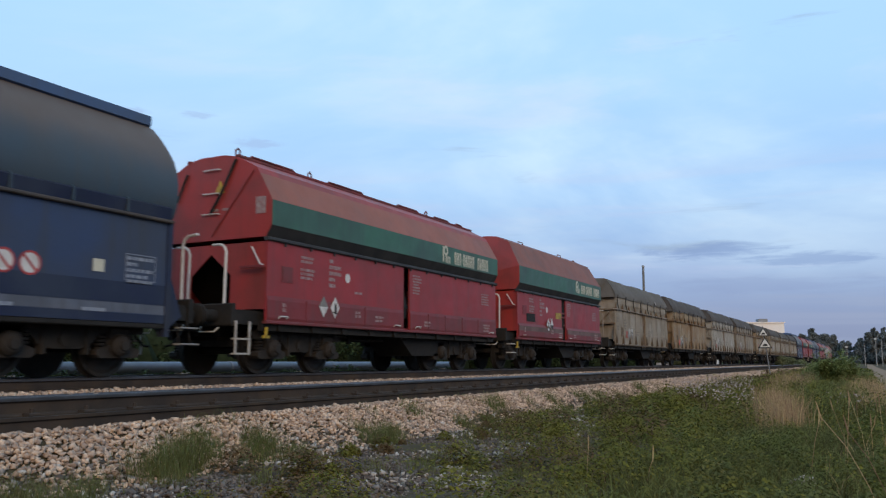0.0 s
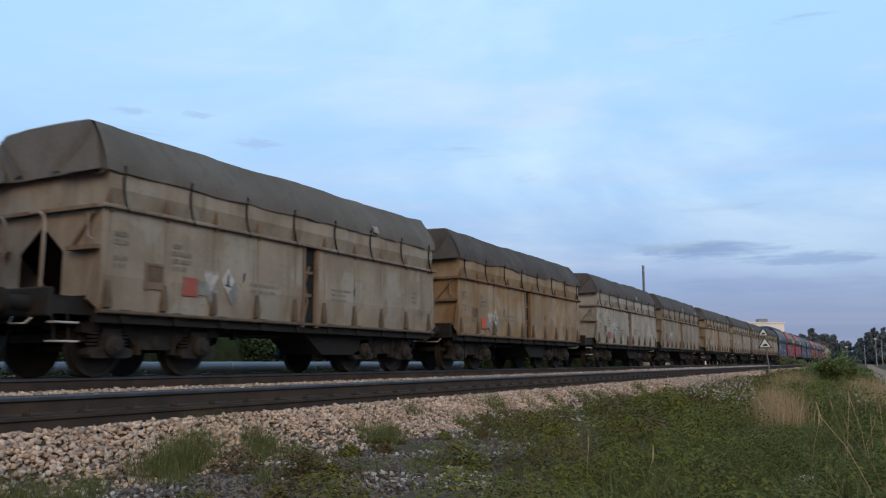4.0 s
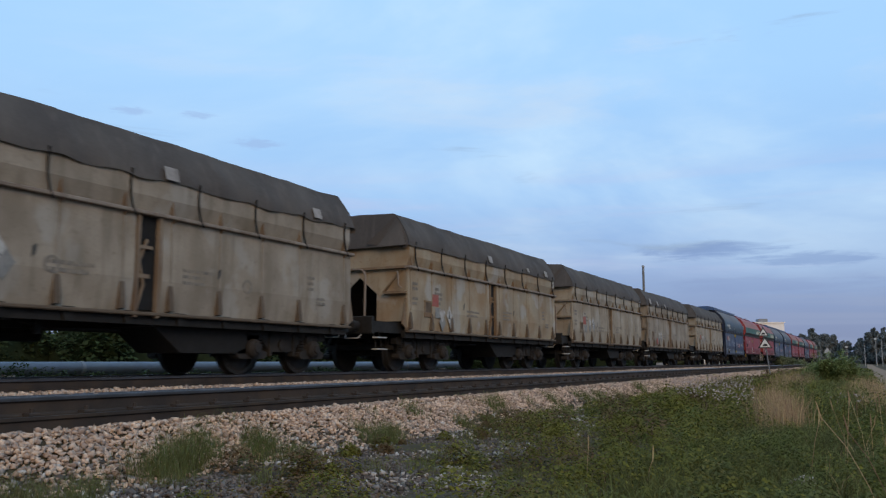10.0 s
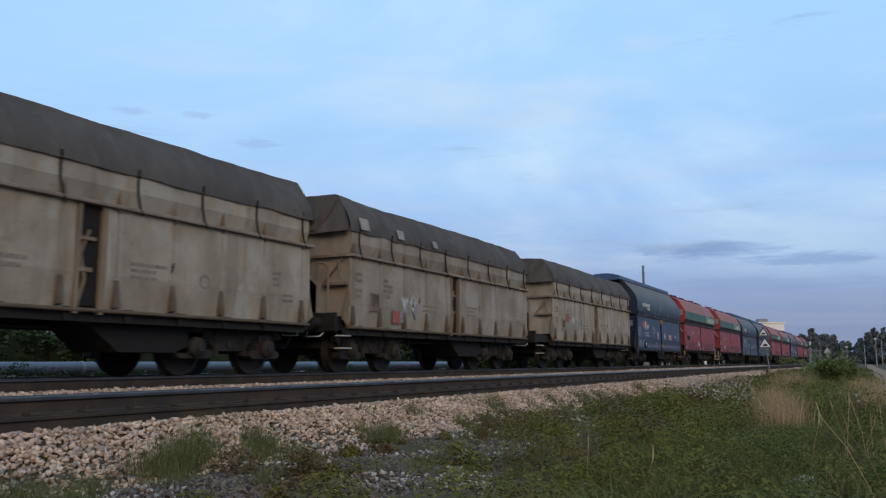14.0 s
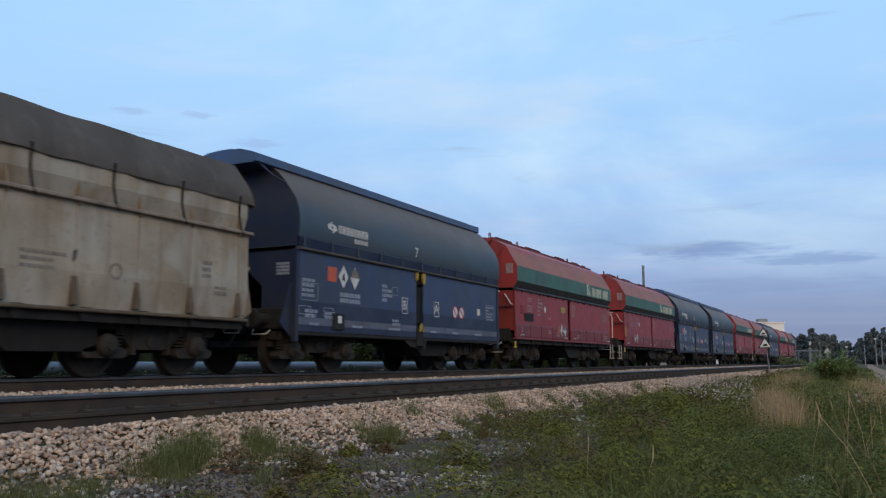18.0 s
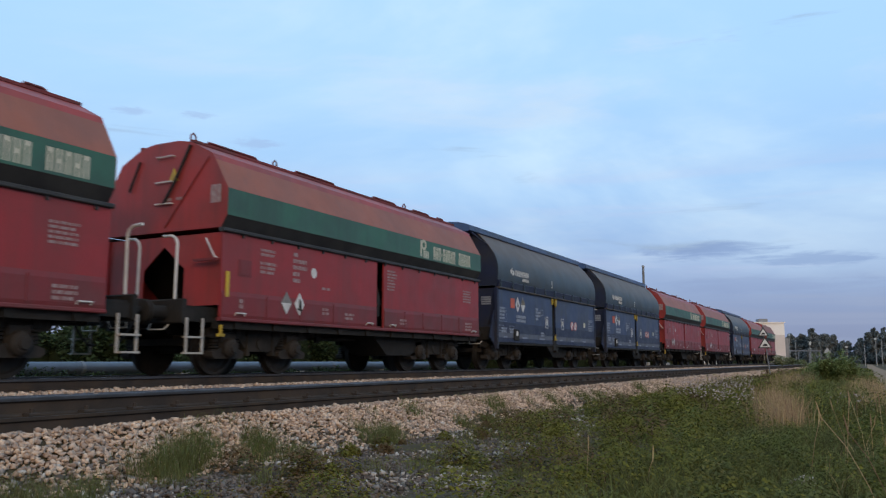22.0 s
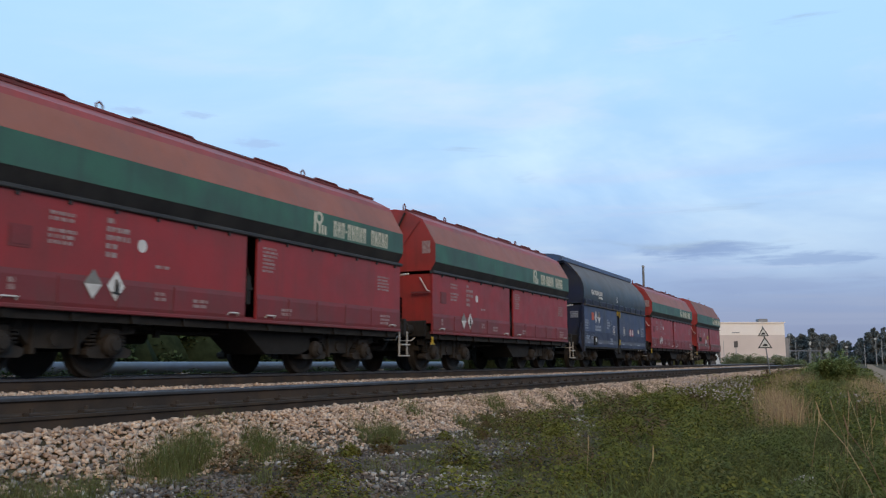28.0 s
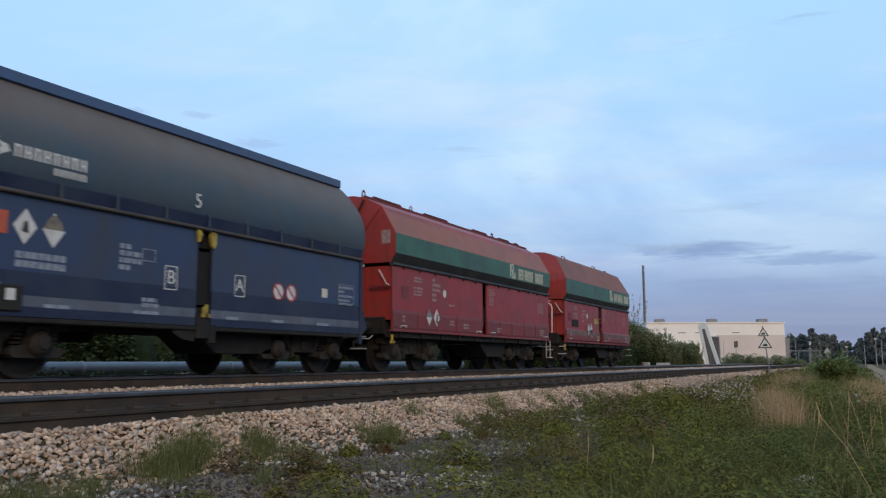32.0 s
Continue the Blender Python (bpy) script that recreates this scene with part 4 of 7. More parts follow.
def blue_wagon(front, rear, fp, rp, number="5", seed=0):
    L = BLUE_L
    w = new("hopper_wagon")
    tagged(w, "dark blue covered hopper wagon with a grimy arched roof", "hopper wagon", "wagons of the freight train")
    common(w, L, 1.18, L - 1.5, front, rear, fp, rp, M_WHITE, "blue")
    half = [(1.38, 2.50), (1.43, 2.62), (1.46, 2.85), (1.455, 3.05), (1.42, 3.24), (1.34, 3.44), (1.20, 3.64), (1.03, 3.85), (0.84, 4.04), (0.70, 4.14)]
    ring = half + [(-x, z) for x, z in reversed(half)]

    def hull(k):
        inner = [(x * 0.985, z - 0.01) for x, z in ring]
        k.loft([[(x, y, z) for x, z in ring] for y in (0.0, L + 0.12)], False)
        for y, d in ((0.0, 0.05), (L + 0.12, -0.05)):
            k.loft([[(x, y, z) for x, z in ring], [(x, y, z) for x, z in inner], [(x, y + d, z) for x, z in inner]], False)
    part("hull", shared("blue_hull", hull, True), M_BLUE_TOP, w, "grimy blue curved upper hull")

    def end_wall(k):
        inner = [(x * 0.985, z - 0.01) for x, z in ring]
        k.loft([[(x, yy, z) for x, z in inner] for yy in (0.03, 0.06)], True)
    for mm in (Matrix.Identity(4), flip_y(L + 0.12)):
        part("end_wall", shared("blue_end", end_wall), M_BLUE_END, w, "deep blue end wall", mm)

    def roof(k):
        prof = [(0.74, 4.09), (0.80, 4.12), (0.80, 4.275), (0.66, 4.325), (0.42, 4.385), (0.15, 4.41)]
        full = prof + [(-x, z) for x, z in reversed(prof)]
        k.loft([[(x, y, z) for x, z in full] for y in (-0.62, L + 0.10)], True)
    part("roof", shared("blue_roof", roof), M_BLUE_ROOF, w, "blue arched roof strip")

    both("roof_bracket", "blue_visor", lambda k, s: k.tube([(s * 0.72, -0.40, 4.12), (s * 0.98, -0.28, 3.86), (s * 1.10, -0.02, 3.74)], 0.024, 6), M_BLUE_END, w)
    both("ledge_band", "blue_ledge", lambda k, s: k.along_y([(s * 1.36, 2.44), (s * 1.45, 2.46), (s * 1.478, 2.64), (s * 1.40, 2.69)], 0.0, L), M_BLUE_DARK, w, "dark blue ledge")
    both("flange_rail", "blue_fl", lambda k, s: slab(k, s, 1.38, 1.50, -0.03, L + 0.03, 2.40, 2.455, 0.015), M_BROWNRAIL, w)
    for y in np.arange(0.12, L, 0.95):
        part("ledge_rib", shared(("blr", round(float(y), 2)), lambda k: k.along_y([(1.43, 2.46), (1.495, 2.46), (1.495, 2.65), (1.43, 2.70)], y - 0.015, y + 0.015)), M_BLUE_TOP, w)
    g0, g1 = 4.68, 5.03
    zb = 0.84

    for a, b, q in ((0.0, g0, 0), (g1, L, 1)):
        both(("front_door_panel", "rear_door_panel")[q], ("bd", q), lambda k, s: slab(k, s, 1.385, 1.425, a, b, zb, 2.41), M_BLUE, w, "blue sheet-steel hopper door")
        both("dark_band", ("bdk", q), lambda k, s: slab(k, s, 1.40, 1.431, a, b, 1.10, 1.41), M_BLUE_DARK, w, "dark blue painted band")
        both("pale_strip", ("bps", q), lambda k, s: slab(k, s, 1.40, 1.429, a, b, 0.955, 1.095), M_BLUE_PALE, w, "dusty pale blue strip")
        both("foot_band", ("bfb", q), lambda k, s: slab(k, s, 1.40, 1.434, a, b, zb - 0.02, 0.945), M_BLUE_DARK, w, "dark blue painted band")
    both("sill", "blue_sill", lambda k, s: slab(k, s, 1.33, 1.43, 0.0, L, 0.74, 0.82, 0.015), M_FRAME, w)
    # black plate that paints in the shade of the door gap
    both("gap_plate", "blue_gap", lambda k, s: slab(k, s, 1.20, 1.24, g0 - 0.02, g1 + 0.02, 0.8, 2.42), M_FRAME, w)
    part("gap_bar", shared("blue_gapbar", lambda k: (k.box(1.30, 1.36, g0, g1, 2.06, 2.12), k.box(1.28, 1.34, g0 + 0.15, g0 + 0.21, 0.9, 2.06), k.box(1.30, 1.36, g0, g1, 1.12, 1.17))), M_BLUE_END, w)
    for y, q in ((-0.02, 0), (L + 0.02, 1)):
        both("corner_post", ("blue_post", q), lambda k, s: slab(k, s, 1.355, 1.445, y - 0.05, y + 0.05, 0.62, 2.42), M_BLUE_END, w)
    part("latch", shared("blue_latch", lambda k: k.along_x([(g0 - 0.05, 2.40), (g0 + 0.02, 2.40), (g0 + 0.06, 2.33), (g0 + 0.02, 2.22), (g0 - 0.02, 2.19), (g0 - 0.03, 2.26)], 1.42, 1.47)), M_LATCH, w, "yellow door latch")
    part("latch", shared("blue_latch2", lambda k: k.along_x([(g1 - 0.09, 2.40), (g1 + 0.04, 2.40), (g1 + 0.04, 2.20), (g1 - 0.01, 2.12), (g1 - 0.06, 2.16), (g1 - 0.10, 2.28)], 1.42, 1.47)), M_LATCH, w, "yellow door latch")
    part("lock", shared("blue_lock", lambda k: (k.box(1.36, 1.46, g0 + 0.03, g0 + 0.32, 0.62, 1.0, 0.02), k.along_x([(g0 - 0.45, 0.70), (g0 - 0.10, 0.95), (g0 + 0.03, 0.95), (g0 + 0.03, 0.56), (g0 - 0.25, 0.60)], 1.36, 1.40), k.box(1.33, 1.45, g1 - 0.03, g1 + 0.14, 0.55, 0.84, 0.02))), M_FRAME, w)
    part("lock_lever", shared("blue_lever", lambda k: (k.box(1.46, 1.49, g0 + 0.17, g0 + 0.22, 0.96, 1.17), k.box(1.46, 1.49, g0 + 0.10, g0 + 0.29, 0.96, 1.02), k.box(1.46, 1.49, g0 + 0.12, g0 + 0.16, 1.02, 1.13))), M_LATCH, w, "yellow lock lever")
    for out, y in ((-1, 0.0), (1, L)):
        part("end_plate", shared("end_plate_blue", lambda k: build_end_plate(k, 1.1, 2.42, 1.36, 2.15)), M_BLUE_END, w, "", Matrix.Identity(4) if out < 0 else flip_y(L))
        both("end_gusset", "blue_gusset", lambda k, s: k.along_x([(-0.40, 0.95), (0.05, 0.62), (0.05, 1.75), (-0.08, 1.75)], s * 1.33 - 0.02, s * 1.33 + 0.02), M_BLUE_END, w, "", Matrix.Identity(4) if out < 0 else flip_y(L))
    part("end_notice", shared("blue_notice", lambda k: [k.box(0.86 + i * 0.001, 1.18, 0.045, 0.055, 1.93 + i * 0.065, 1.98 + i * 0.065) for i in range(4)]), M_BLUEPRINT, w, "pale stencilled notice")
    # emblem, painted name and marks
    X = 1.463

    def emblem(k):
        ring_x(k, X, 1.07, 2.98, 0.035, 0.075, 14, 0.004)
        k.along_x([(0.90, 3.02), (1.08, 3.11), (1.01, 3.02), (1.0, 2.93), (0.95, 2.93)], X, X + 0.004)
        k.along_x([(1.24, 2.94), (1.06, 2.85), (1.13, 2.94), (1.14, 3.03), (1.19, 3.03)], X, X + 0.004)
    part("emblem", shared("blue_emblem", emblem), M_WHITE, w, "white painted emblem shape")
    part("painted_name", shared("blue_name", lambda k: (block_row(k, X, 1.30, 2.42, 2.89, 3.06, 8), block_row(k, X, 1.90, 2.42, 2.75, 2.85, 7))), M_WHITE, w, "rows of white painted blocks")
    X = 1.428
    part("running_number", glyph(number, 0.34), M_WHITE, w, "white painted numeral", (1.465, 4.62, 2.86))
    part("letter", glyph("B", 0.31), M_WHITE, w, "white painted letter", (X + 0.004, 4.12, 1.55))
    part("letter", glyph("A", 0.31), M_WHITE, w, "white painted letter", (X + 0.004, 5.72, 1.55))
    for y, q in ((4.12, 0), (5.72, 1)):
        part("letter_frame", shared(("bf", q), lambda k: (plate_x(k, X, y - 0.13, y + 0.13, 1.36, 1.375), plate_x(k, X, y - 0.13, y + 0.13, 1.725, 1.74), plate_x(k, X, y - 0.13, y - 0.115, 1.375, 1.725), plate_x(k, X, y + 0.115, y + 0.13, 1.375, 1.725))), M_WHITE, w)
    for y, q in ((6.78, 0), (7.16, 1)):
        part("round_sign", shared(("rs", q), lambda k: k.along_x([(y + 0.15 * math.cos(a), 1.53 + 0.16 * math.sin(a)) for a in np.linspace(0, 2 * math.pi, 20, False)], X, X + 0.004)), M_WHITE, w, "white round sign with a red ring")
        part("sign_ring", shared(("rr", q), lambda k: (ring_x(k, X + 0.004, y, 1.53, 0.135, 0.165, 20, 0.003), k.along_x([(y - 0.12, 1.63), (y - 0.09, 1.65), (y + 0.12, 1.43), (y + 0.09, 1.41)], X + 0.004, X + 0.007))), M_SIGNRED, w, "red ring and bar")
    part("hazard_plate", shared("bhp", lambda k: plate_x(k, X, 0.98, 1.30, 1.87, 2.17)), M_ORANGE_PLATE, w, "orange hazard plate")
    for y, q in ((1.55, 0), (1.98, 1)):
        part("hazard_diamond", shared(("bhd", q), lambda k: diamond(k, X, y, 2.0, 0.24)), M_WHITE, w, "white hazard diamond")
        part("hazard_mark", shared(("bhm", q), lambda k: (k.along_x([(y - 0.05, 1.93), (y + 0.06, 1.91), (y + 0.03, 2.08), (y - 0.02, 2.06)], X + 0.006, X + 0.009)) if q == 0 else k.along_x([(y - 0.16, 2.01), (y - 0.10, 2.14), (y, 2.22), (y + 0.10, 2.14), (y + 0.16, 2.01)], X + 0.006, X + 0.009)), M_PRINTBLACK if q == 0 else M_GREYPRINT, w)
    part("white_label", shared("bwl", lambda k: plate_x(k, X, 8.15, 8.34, 1.52, 1.70)), M_CREAM, w, "pale square label")
    part("number_panel", shared("bnp", lambda k: ([plate_x(k, X, 1.44 + q * 0.11, 1.535 + q * 0.11, z, z + 0.09, 0.003) for z in (1.46, 1.58) for q in range(7)])), M_BLUEPRINT, w, "pale panel of faded writing")

    def framed(k, y0, y1, z0, z1, t=0.012):
        for a, b, c, d in ((y0, y1, z0, z0 + t), (y0, y1, z1 - t, z1), (y0, y0 + t, z0 + t, z1 - t), (y1 - t, y1, z0 + t, z1 - t)):
            plate_x(k, X + 0.004, a, b, c, d, 0.003)
    part("notice_frame", shared("bnf", lambda k: (framed(k, 0.12, 0.66, 1.43, 1.78), framed(k, 0.05, 0.42, 1.15, 1.32), framed(k, 0.86, 1.20, 1.15, 1.32), framed(k, 3.52, 3.78, 1.76, 1.95), framed(k, 8.72, 9.30, 1.44, 1.84))), M_BLUEPRINT, w, "pale outlined notice boxes")
    part("stencil", shared(("bst", seed % 2), lambda k: (print_lines(k, X, 0.15, 1.86, [0.4, 0.4, 0.36, 0.4], 0.06, 0.04, seed), print_lines(k, X, 3.1, 1.98, [0.22, 0.42, 0.44, 0.2], 0.075, 0.03, 3),
                                           print_lines(k, X, 8.75, 1.80, [0.5, 0.2, 0.5, 0.4, 0.5], 0.05, 0.04, 7), print_lines(k, X + 0.004, 0.25, 1.26, [0.4, 0.36], 0.07, 0.02, 5), print_lines(k, X + 0.004, 3.55, 1.2, [0.3, 0.34], 0.06, 0.02, 8),
                                           print_lines(k, X + 0.004, 0.9, 1.24, [0.36, 0.3], 0.06, 0.02, 11))), M_BLUEPRINT, w, "pale stencilled writing")
    part("foot_marks", shared("bfm", lambda k: [plate_x(k, X + 0.006, y, y + l, 0.95, 1.0, 0.003) for y, l in ((0.4, 0.3), (1.9, 0.4), (3.4, 0.5), (5.4, 0.3), (6.6, 0.35), (8.0, 0.4))]), M_BLUEPRINT, w, "pale foot marks")
    part("brake_box", shared("bbb", lambda k: k.box(1.43, 1.475, 1.18, 1.55, 0.88, 1.22, 0.015)), M_FRAME, w, "dark brake box")
    part("brake_tag", shared("bbt", lambda k: k.box(1.475, 1.481, 1.31, 1.44, 1.02, 1.17)), M_WHITE, w, "white tag")
    return w


# dusty tan hoppers under tarpaulins
TAN_L = 10.13


def tarp_mesh(seed, L=TAN_L):
    """A tarpaulin lashed over the load: sagging top, folds at the corners and an uneven hem."""
    r = random.Random(seed)
    N = 72
    prof = [(1.455, 3.03), (1.445, 3.12), (1.40, 3.27), (1.30, 3.46), (1.16, 3.66), (1.03, 3.835), (0.98, 3.855), (0.45, 3.88), (0.0, 3.895)]
    full = prof + [(-x, z) for x, z in reversed(prof[:-1])]
    verts, faces = [], []
    rag = 0.075 if seed in (4, 6) else 0.022
    hem = [r.uniform(-0.6 * rag, rag) for _ in range(23)]
    hump = [r.uniform(-0.035, 0.02) for _ in range(7)]

    def curve(vals, t):
        a = t * (len(vals) - 1)
        i = min(int(a), len(vals) - 2)
        u = a - i
        u = u * u * (3 - 2 * u)
        return vals[i] * (1 - u) + vals[i + 1] * u
    for j in range(N + 1):
        t = j / N
        y = -0.06 + t * (L + 0.12)
        lean = 0.12 * (1 - min(1, t * 14)) - 0.05 * (1 - min(1, (1 - t) * 30))
        for i, (x, z) in enumerate(full):
            h = max(0.0, (z - 3.0) / 0.93)
            dz = curve(hump, t) * h + noise.noise((x * 1.7, y * 1.3, seed)) * 0.018
            dx = noise.noise((z * 2.1 + 7, y * 1.9, seed + 3)) * 0.035 + noise.noise((z * 1.2, y * 5.0, seed + 9)) * 0.018
            sag = -0.012 * h * math.sin(math.pi * ((t * 7) % 1)) ** 2
            if i in (0, len(full) - 1):
                dz = curve(hem, t) - 0.012 * math.sin(math.pi * ((t * 7) % 1)) + r.uniform(-0.008, 0.008)
                dx += r.uniform(-0.01, 0.015)
            sx = 1 if x >= 0 else -1
            verts.append((x + sx * dx, y + lean * h, z + dz + sag))
    n = len(full)
    for j in range(N):
        for i in range(n - 1):
            faces.append((j * n + i, j * n + i + 1, (j + 1) * n + i + 1, (j + 1) * n + i))
    # end flaps
    for j, out in ((0, -1), (N, 1)):
        K = 4
        base = len(verts)
        for q in range(K + 1):
            u = q / K
            for i, (x, z) in enumerate(full):
                X, Y, Z = verts[j * n + i]
                low = 3.02 + noise.noise((x * 1.9, seed, j)) * 0.07 - (0.05 if abs(x) > 1.2 else 0)
                zz = Z * (1 - u) + min(low, Z) * u
                verts.append((X * (1 - 0.02 * u), Y + out * (0.03 + 0.10 * u * (1 if abs(x) < 1.3 else 0.2)) + 0.05 * noise.noise((x * 2.5, zz * 2, seed + j)), zz))
        for q in range(K):
            for i in range(n - 1):
                faces.append((base + q * n + i, base + q * n + i + 1, base + (q + 1) * n + i + 1, base + (q + 1) * n + i))
    k = Kit()
    k.add(verts, faces)
    # gathered folds at the front corners
    for s in (-1, 1):
        top, tip, foot, back = (s * 1.17, -0.02, 3.62), (s * 0.62, -0.20, 3.00), (s * 1.43, -0.13, 3.02), (s * 1.36, 0.0, 3.10)
        k.add([top, tip, foot, back, (s * 0.9, -0.02, 3.3)], [(0, 1, 2), (0, 2, 3), (0, 4, 1)])
        k.add([(s * 1.08, -0.02, 3.78), (s * 0.30, -0.15, 3.10), (s * 0.66, -0.06, 3.06)], [(0, 1, 2)])
    me = k.mesh("tarpaulin", True)
    me.set_sharp_from_angle(angle=radians(24))
    return me


TAN_PLATE = {4: (1.58, 1.32), 5: (1.55, 1.33), 6: (1.66, 1.29), 7: (1.37, 1.77), 8: (1.36, 1.80), 9: (1.90, 1.26), 10: (1.36, 1.90)}


TAN_DIAMOND = {4: (1.37, 1.55), 5: (1.70, 1.80), 6: (1.45, 1.71), 7: (1.12, 1.47), 8: (1.43, 1.80), 9: (1.68, 1.66)}


def tan_wagon(front, rear, fp, rp, tone=0, seed=0, L=TAN_L):
    def sh(key, build, smooth=False):
        return shared((key, L), build, smooth)

    names = ["dusty tan open hopper wagon under a grey tarpaulin", "rusty orange-tan hopper wagon under a ragged grey tarpaulin",
             "dusty grey-white hopper wagon under a grey tarpaulin", "pale tan dusty hopper wagon under a grey tarpaulin", "tan hopper wagon with orange stains under a grey tarpaulin"]
    w = new("hopper_wagon")
    tagged(w, names[tone], "hopper wagon", "wagons of the freight train")
    T, TT = TANS[tone], TAN_TRIM[tone]
    common(w, L, 1.42, L - 1.82, front, rear, fp, rp, TAN_TRIM[2], "tan")
    half = [(1.34, 2.53), (1.42, 2.78), (1.42, 3.08), (1.36, 3.08)]
    ring = half + [(-x, z) for x, z in reversed(half)]
    part("top_box", sh("tan_box", lambda k: k.along_y(ring, 0.06, L - 0.06)), T, w)
    # except on tone 1, paler trim paints in the highlight along the ledge
    both("flange_rail", ("tan_fl", L), lambda k, s: slab(k, s, 1.33, 1.49, -0.05, L + 0.05, 2.47, 2.53, 0.012), TT if tone == 1 else TAN_TRIM[2], w)
    for y in (-0.02, L + 0.02):
        part("end_rail", sh("tan_endrail", lambda k: k.box(-1.33, 1.33, -0.04, 0.04, 2.472, 2.528)), TT, w, "", (0, y, 0))
    part("tarpaulin", MESHES.setdefault(("tarp", seed), tarp_mesh(seed, L)), M_TARP_PALE if seed == 3 else M_TARP, w, "sagging grey-black tarpaulin with an uneven hem")
    for q, (y, hh) in enumerate({3: ((7.2, 0.16),), 6: ((5.2, 0.22), (9.1, 0.2)), 7: ((4.6, 0.2), (7.6, 0.14), (9.2, 0.2)), 9: ((0.30, 0.27), (1.90, 0.22), (3.65, 0.18)), 5: ((6.0, 0.18),) }.get(seed, ())):
        part("repair_patch", sh(("tpatch", seed, q), lambda k: k.along_y([(1.492, 3.09), (1.498, 3.09), (1.465 - hh * 0.12, 3.09 + hh), (1.459 - hh * 0.12, 3.09 + hh)], y, y + hh * 1.3)), M_PATCH, w, "pale grey repair patch")
    for i in range(8):
        y = 0.3 + i * (L - 0.6) / 7
        part("tie_rope", sh(("rope", i), lambda k: k.tube([(1.47, y, 3.14), (1.436, y + 0.01, 2.95), (1.436, y + 0.02, 2.76), (1.475, y + 0.04, 2.54), (1.49, y + 0.09, 2.44)], 0.019, 5)), M_FRAME, w)
    g0, g1 = 4.72, 5.26
    zb = 0.99

    def door(k, s, a, b):
        k.along_y([(s * 1.33, zb), (s * 1.372, zb), (s * 1.43, 1.48), (s * 1.408, 2.47), (s * 1.37, 2.47)], a, b)
    both("front_door_panel", ("td0", L), lambda k, s: door(k, s, 0.0, g0), T, w, "dusty sheet-steel hopper door")
    both("rear_door_panel", ("td1", L), lambda k, s: door(k, s, g1, L), T, w, "dusty sheet-steel hopper door")
    both("sill", ("tan_sill", L), lambda k, s: slab(k, s, 1.35, 1.45, 0.0, L, 0.93, 0.985, 0.015), M_RUST_SHADE, w)
    # plate darker than the doors: the gap's shade is in its colour
    both("gap_plate", ("tan_gap", L), lambda k, s: slab(k, s, 1.27, 1.31, g0 - 0.02, g1 + 0.02, 0.98, 2.47), M_RUST_SHADE, w)

    def gap_bars(k):
        for y in (g0 + 0.05, g1 - 0.06):
            k.box(1.36, 1.44, y - 0.03, y + 0.03, 0.9, 2.47)
        k.tube([(1.38, g0 + 0.1, 1.0), (1.40, g0 + 0.2, 1.4), (1.38, g0 + 0.12, 1.75), (1.39, g0 + 0.25, 2.1)], 0.025, 6)
        k.box(1.34, 1.42, g0 + 0.08, g0 + 0.3, 1.5, 1.56)
        k.box(1.34, 1.42, g0 + 0.08, g0 + 0.34, 1.95, 2.0)
    part("door_lever", sh("tan_lever", gap_bars), TT, w, "rusty door levers")
    for y in (0.12, 1.2, 2.3, 3.4, 4.5, 5.45, 6.55, 7.65, 8.75, L - 0.25):
        part("rib", sh(("trib", y), lambda k: k.along_y([(1.40, 1.44), (1.433, 1.46), (1.424, 2.42), (1.40, 2.465)], y - 0.016, y + 0.016)), T, w)
        part("rib_foot", sh(("trf", y), lambda k: k.along_y([(1.365, 1.0), (1.475, 1.02), (1.47, 1.14), (1.428, 1.42), (1.41, 1.42)], y - 0.045, y + 0.045)), M_RUST_SHADE, w)
        part("flange_bracket", sh(("tfb", y), lambda k: k.along_y([(1.40, 2.38), (1.475, 2.47), (1.40, 2.47)], y - 0.02, y + 0.02)), TT, w)
        part("box_bracket", sh(("tbb", y), lambda k: k.along_y([(1.345, 2.535), (1.46, 2.535), (1.415, 2.765)], y - 0.012, y + 0.012)), TT, w)
    for out, y in ((-1, 0.0), (1, L)):
        mm = Matrix.Identity(4) if out < 0 else flip_y(L)
        part("end_plate", sh("end_plate_tan", lambda k: build_end_plate(k, 1.2, 2.47, 1.38, 2.30)), T, w, "", mm)
        both("end_brace", ("tan_brace", L), lambda k, s: k.tube([(s * 0.72, 0.02, 1.92), (s * 1.2, 0.0, 2.42)], 0.03, 5), TT, w, "", mm)
        both("end_shelf", ("tan_shelf", L), lambda k, s: slab(k, s, 0.75, 1.38, -0.10, 0.05, 1.86, 1.92), TT, w, "", mm)
        both("end_gusset", ("tan_gusset", L), lambda k, s: k.along_x([(-0.18, 1.12), (0.06, 0.96), (0.06, 1.75), (-0.02, 1.75)], s * 1.36 - 0.02, s * 1.36 + 0.02), TT, w, "", mm)
        part("corner_rail", sh("tan_crail", lambda k: k.tube([(1.12, -0.04, 2.40), (1.18, -0.08, 2.36), (1.2, -0.08, 2.05), (1.26, -0.04, 2.0)], 0.018, 6)), TAN_TRIM[2], w, "", mm)
    # marks
    X = 1.429
    # a flat plate: the dark of the opening is only painted
    part("vent_recess", sh("tan_vent", lambda k: k.box(1.40, 1.433, 0.84, 1.14, 1.34, 1.72)), M_RUST_SHADE, w, "dark brown recessed opening")
    part("vent_frame", sh("tan_ventf", lambda k: (k.box(1.42, 1.444, 0.80, 0.84, 1.32, 1.74), k.box(1.42, 1.444, 1.14, 1.165, 1.32, 1.74), k.box(1.42, 1.444, 0.84, 1.14, 1.70, 1.74), k.box(1.42, 1.438, 0.84, 1.14, 1.34, 1.45))), TT, w)
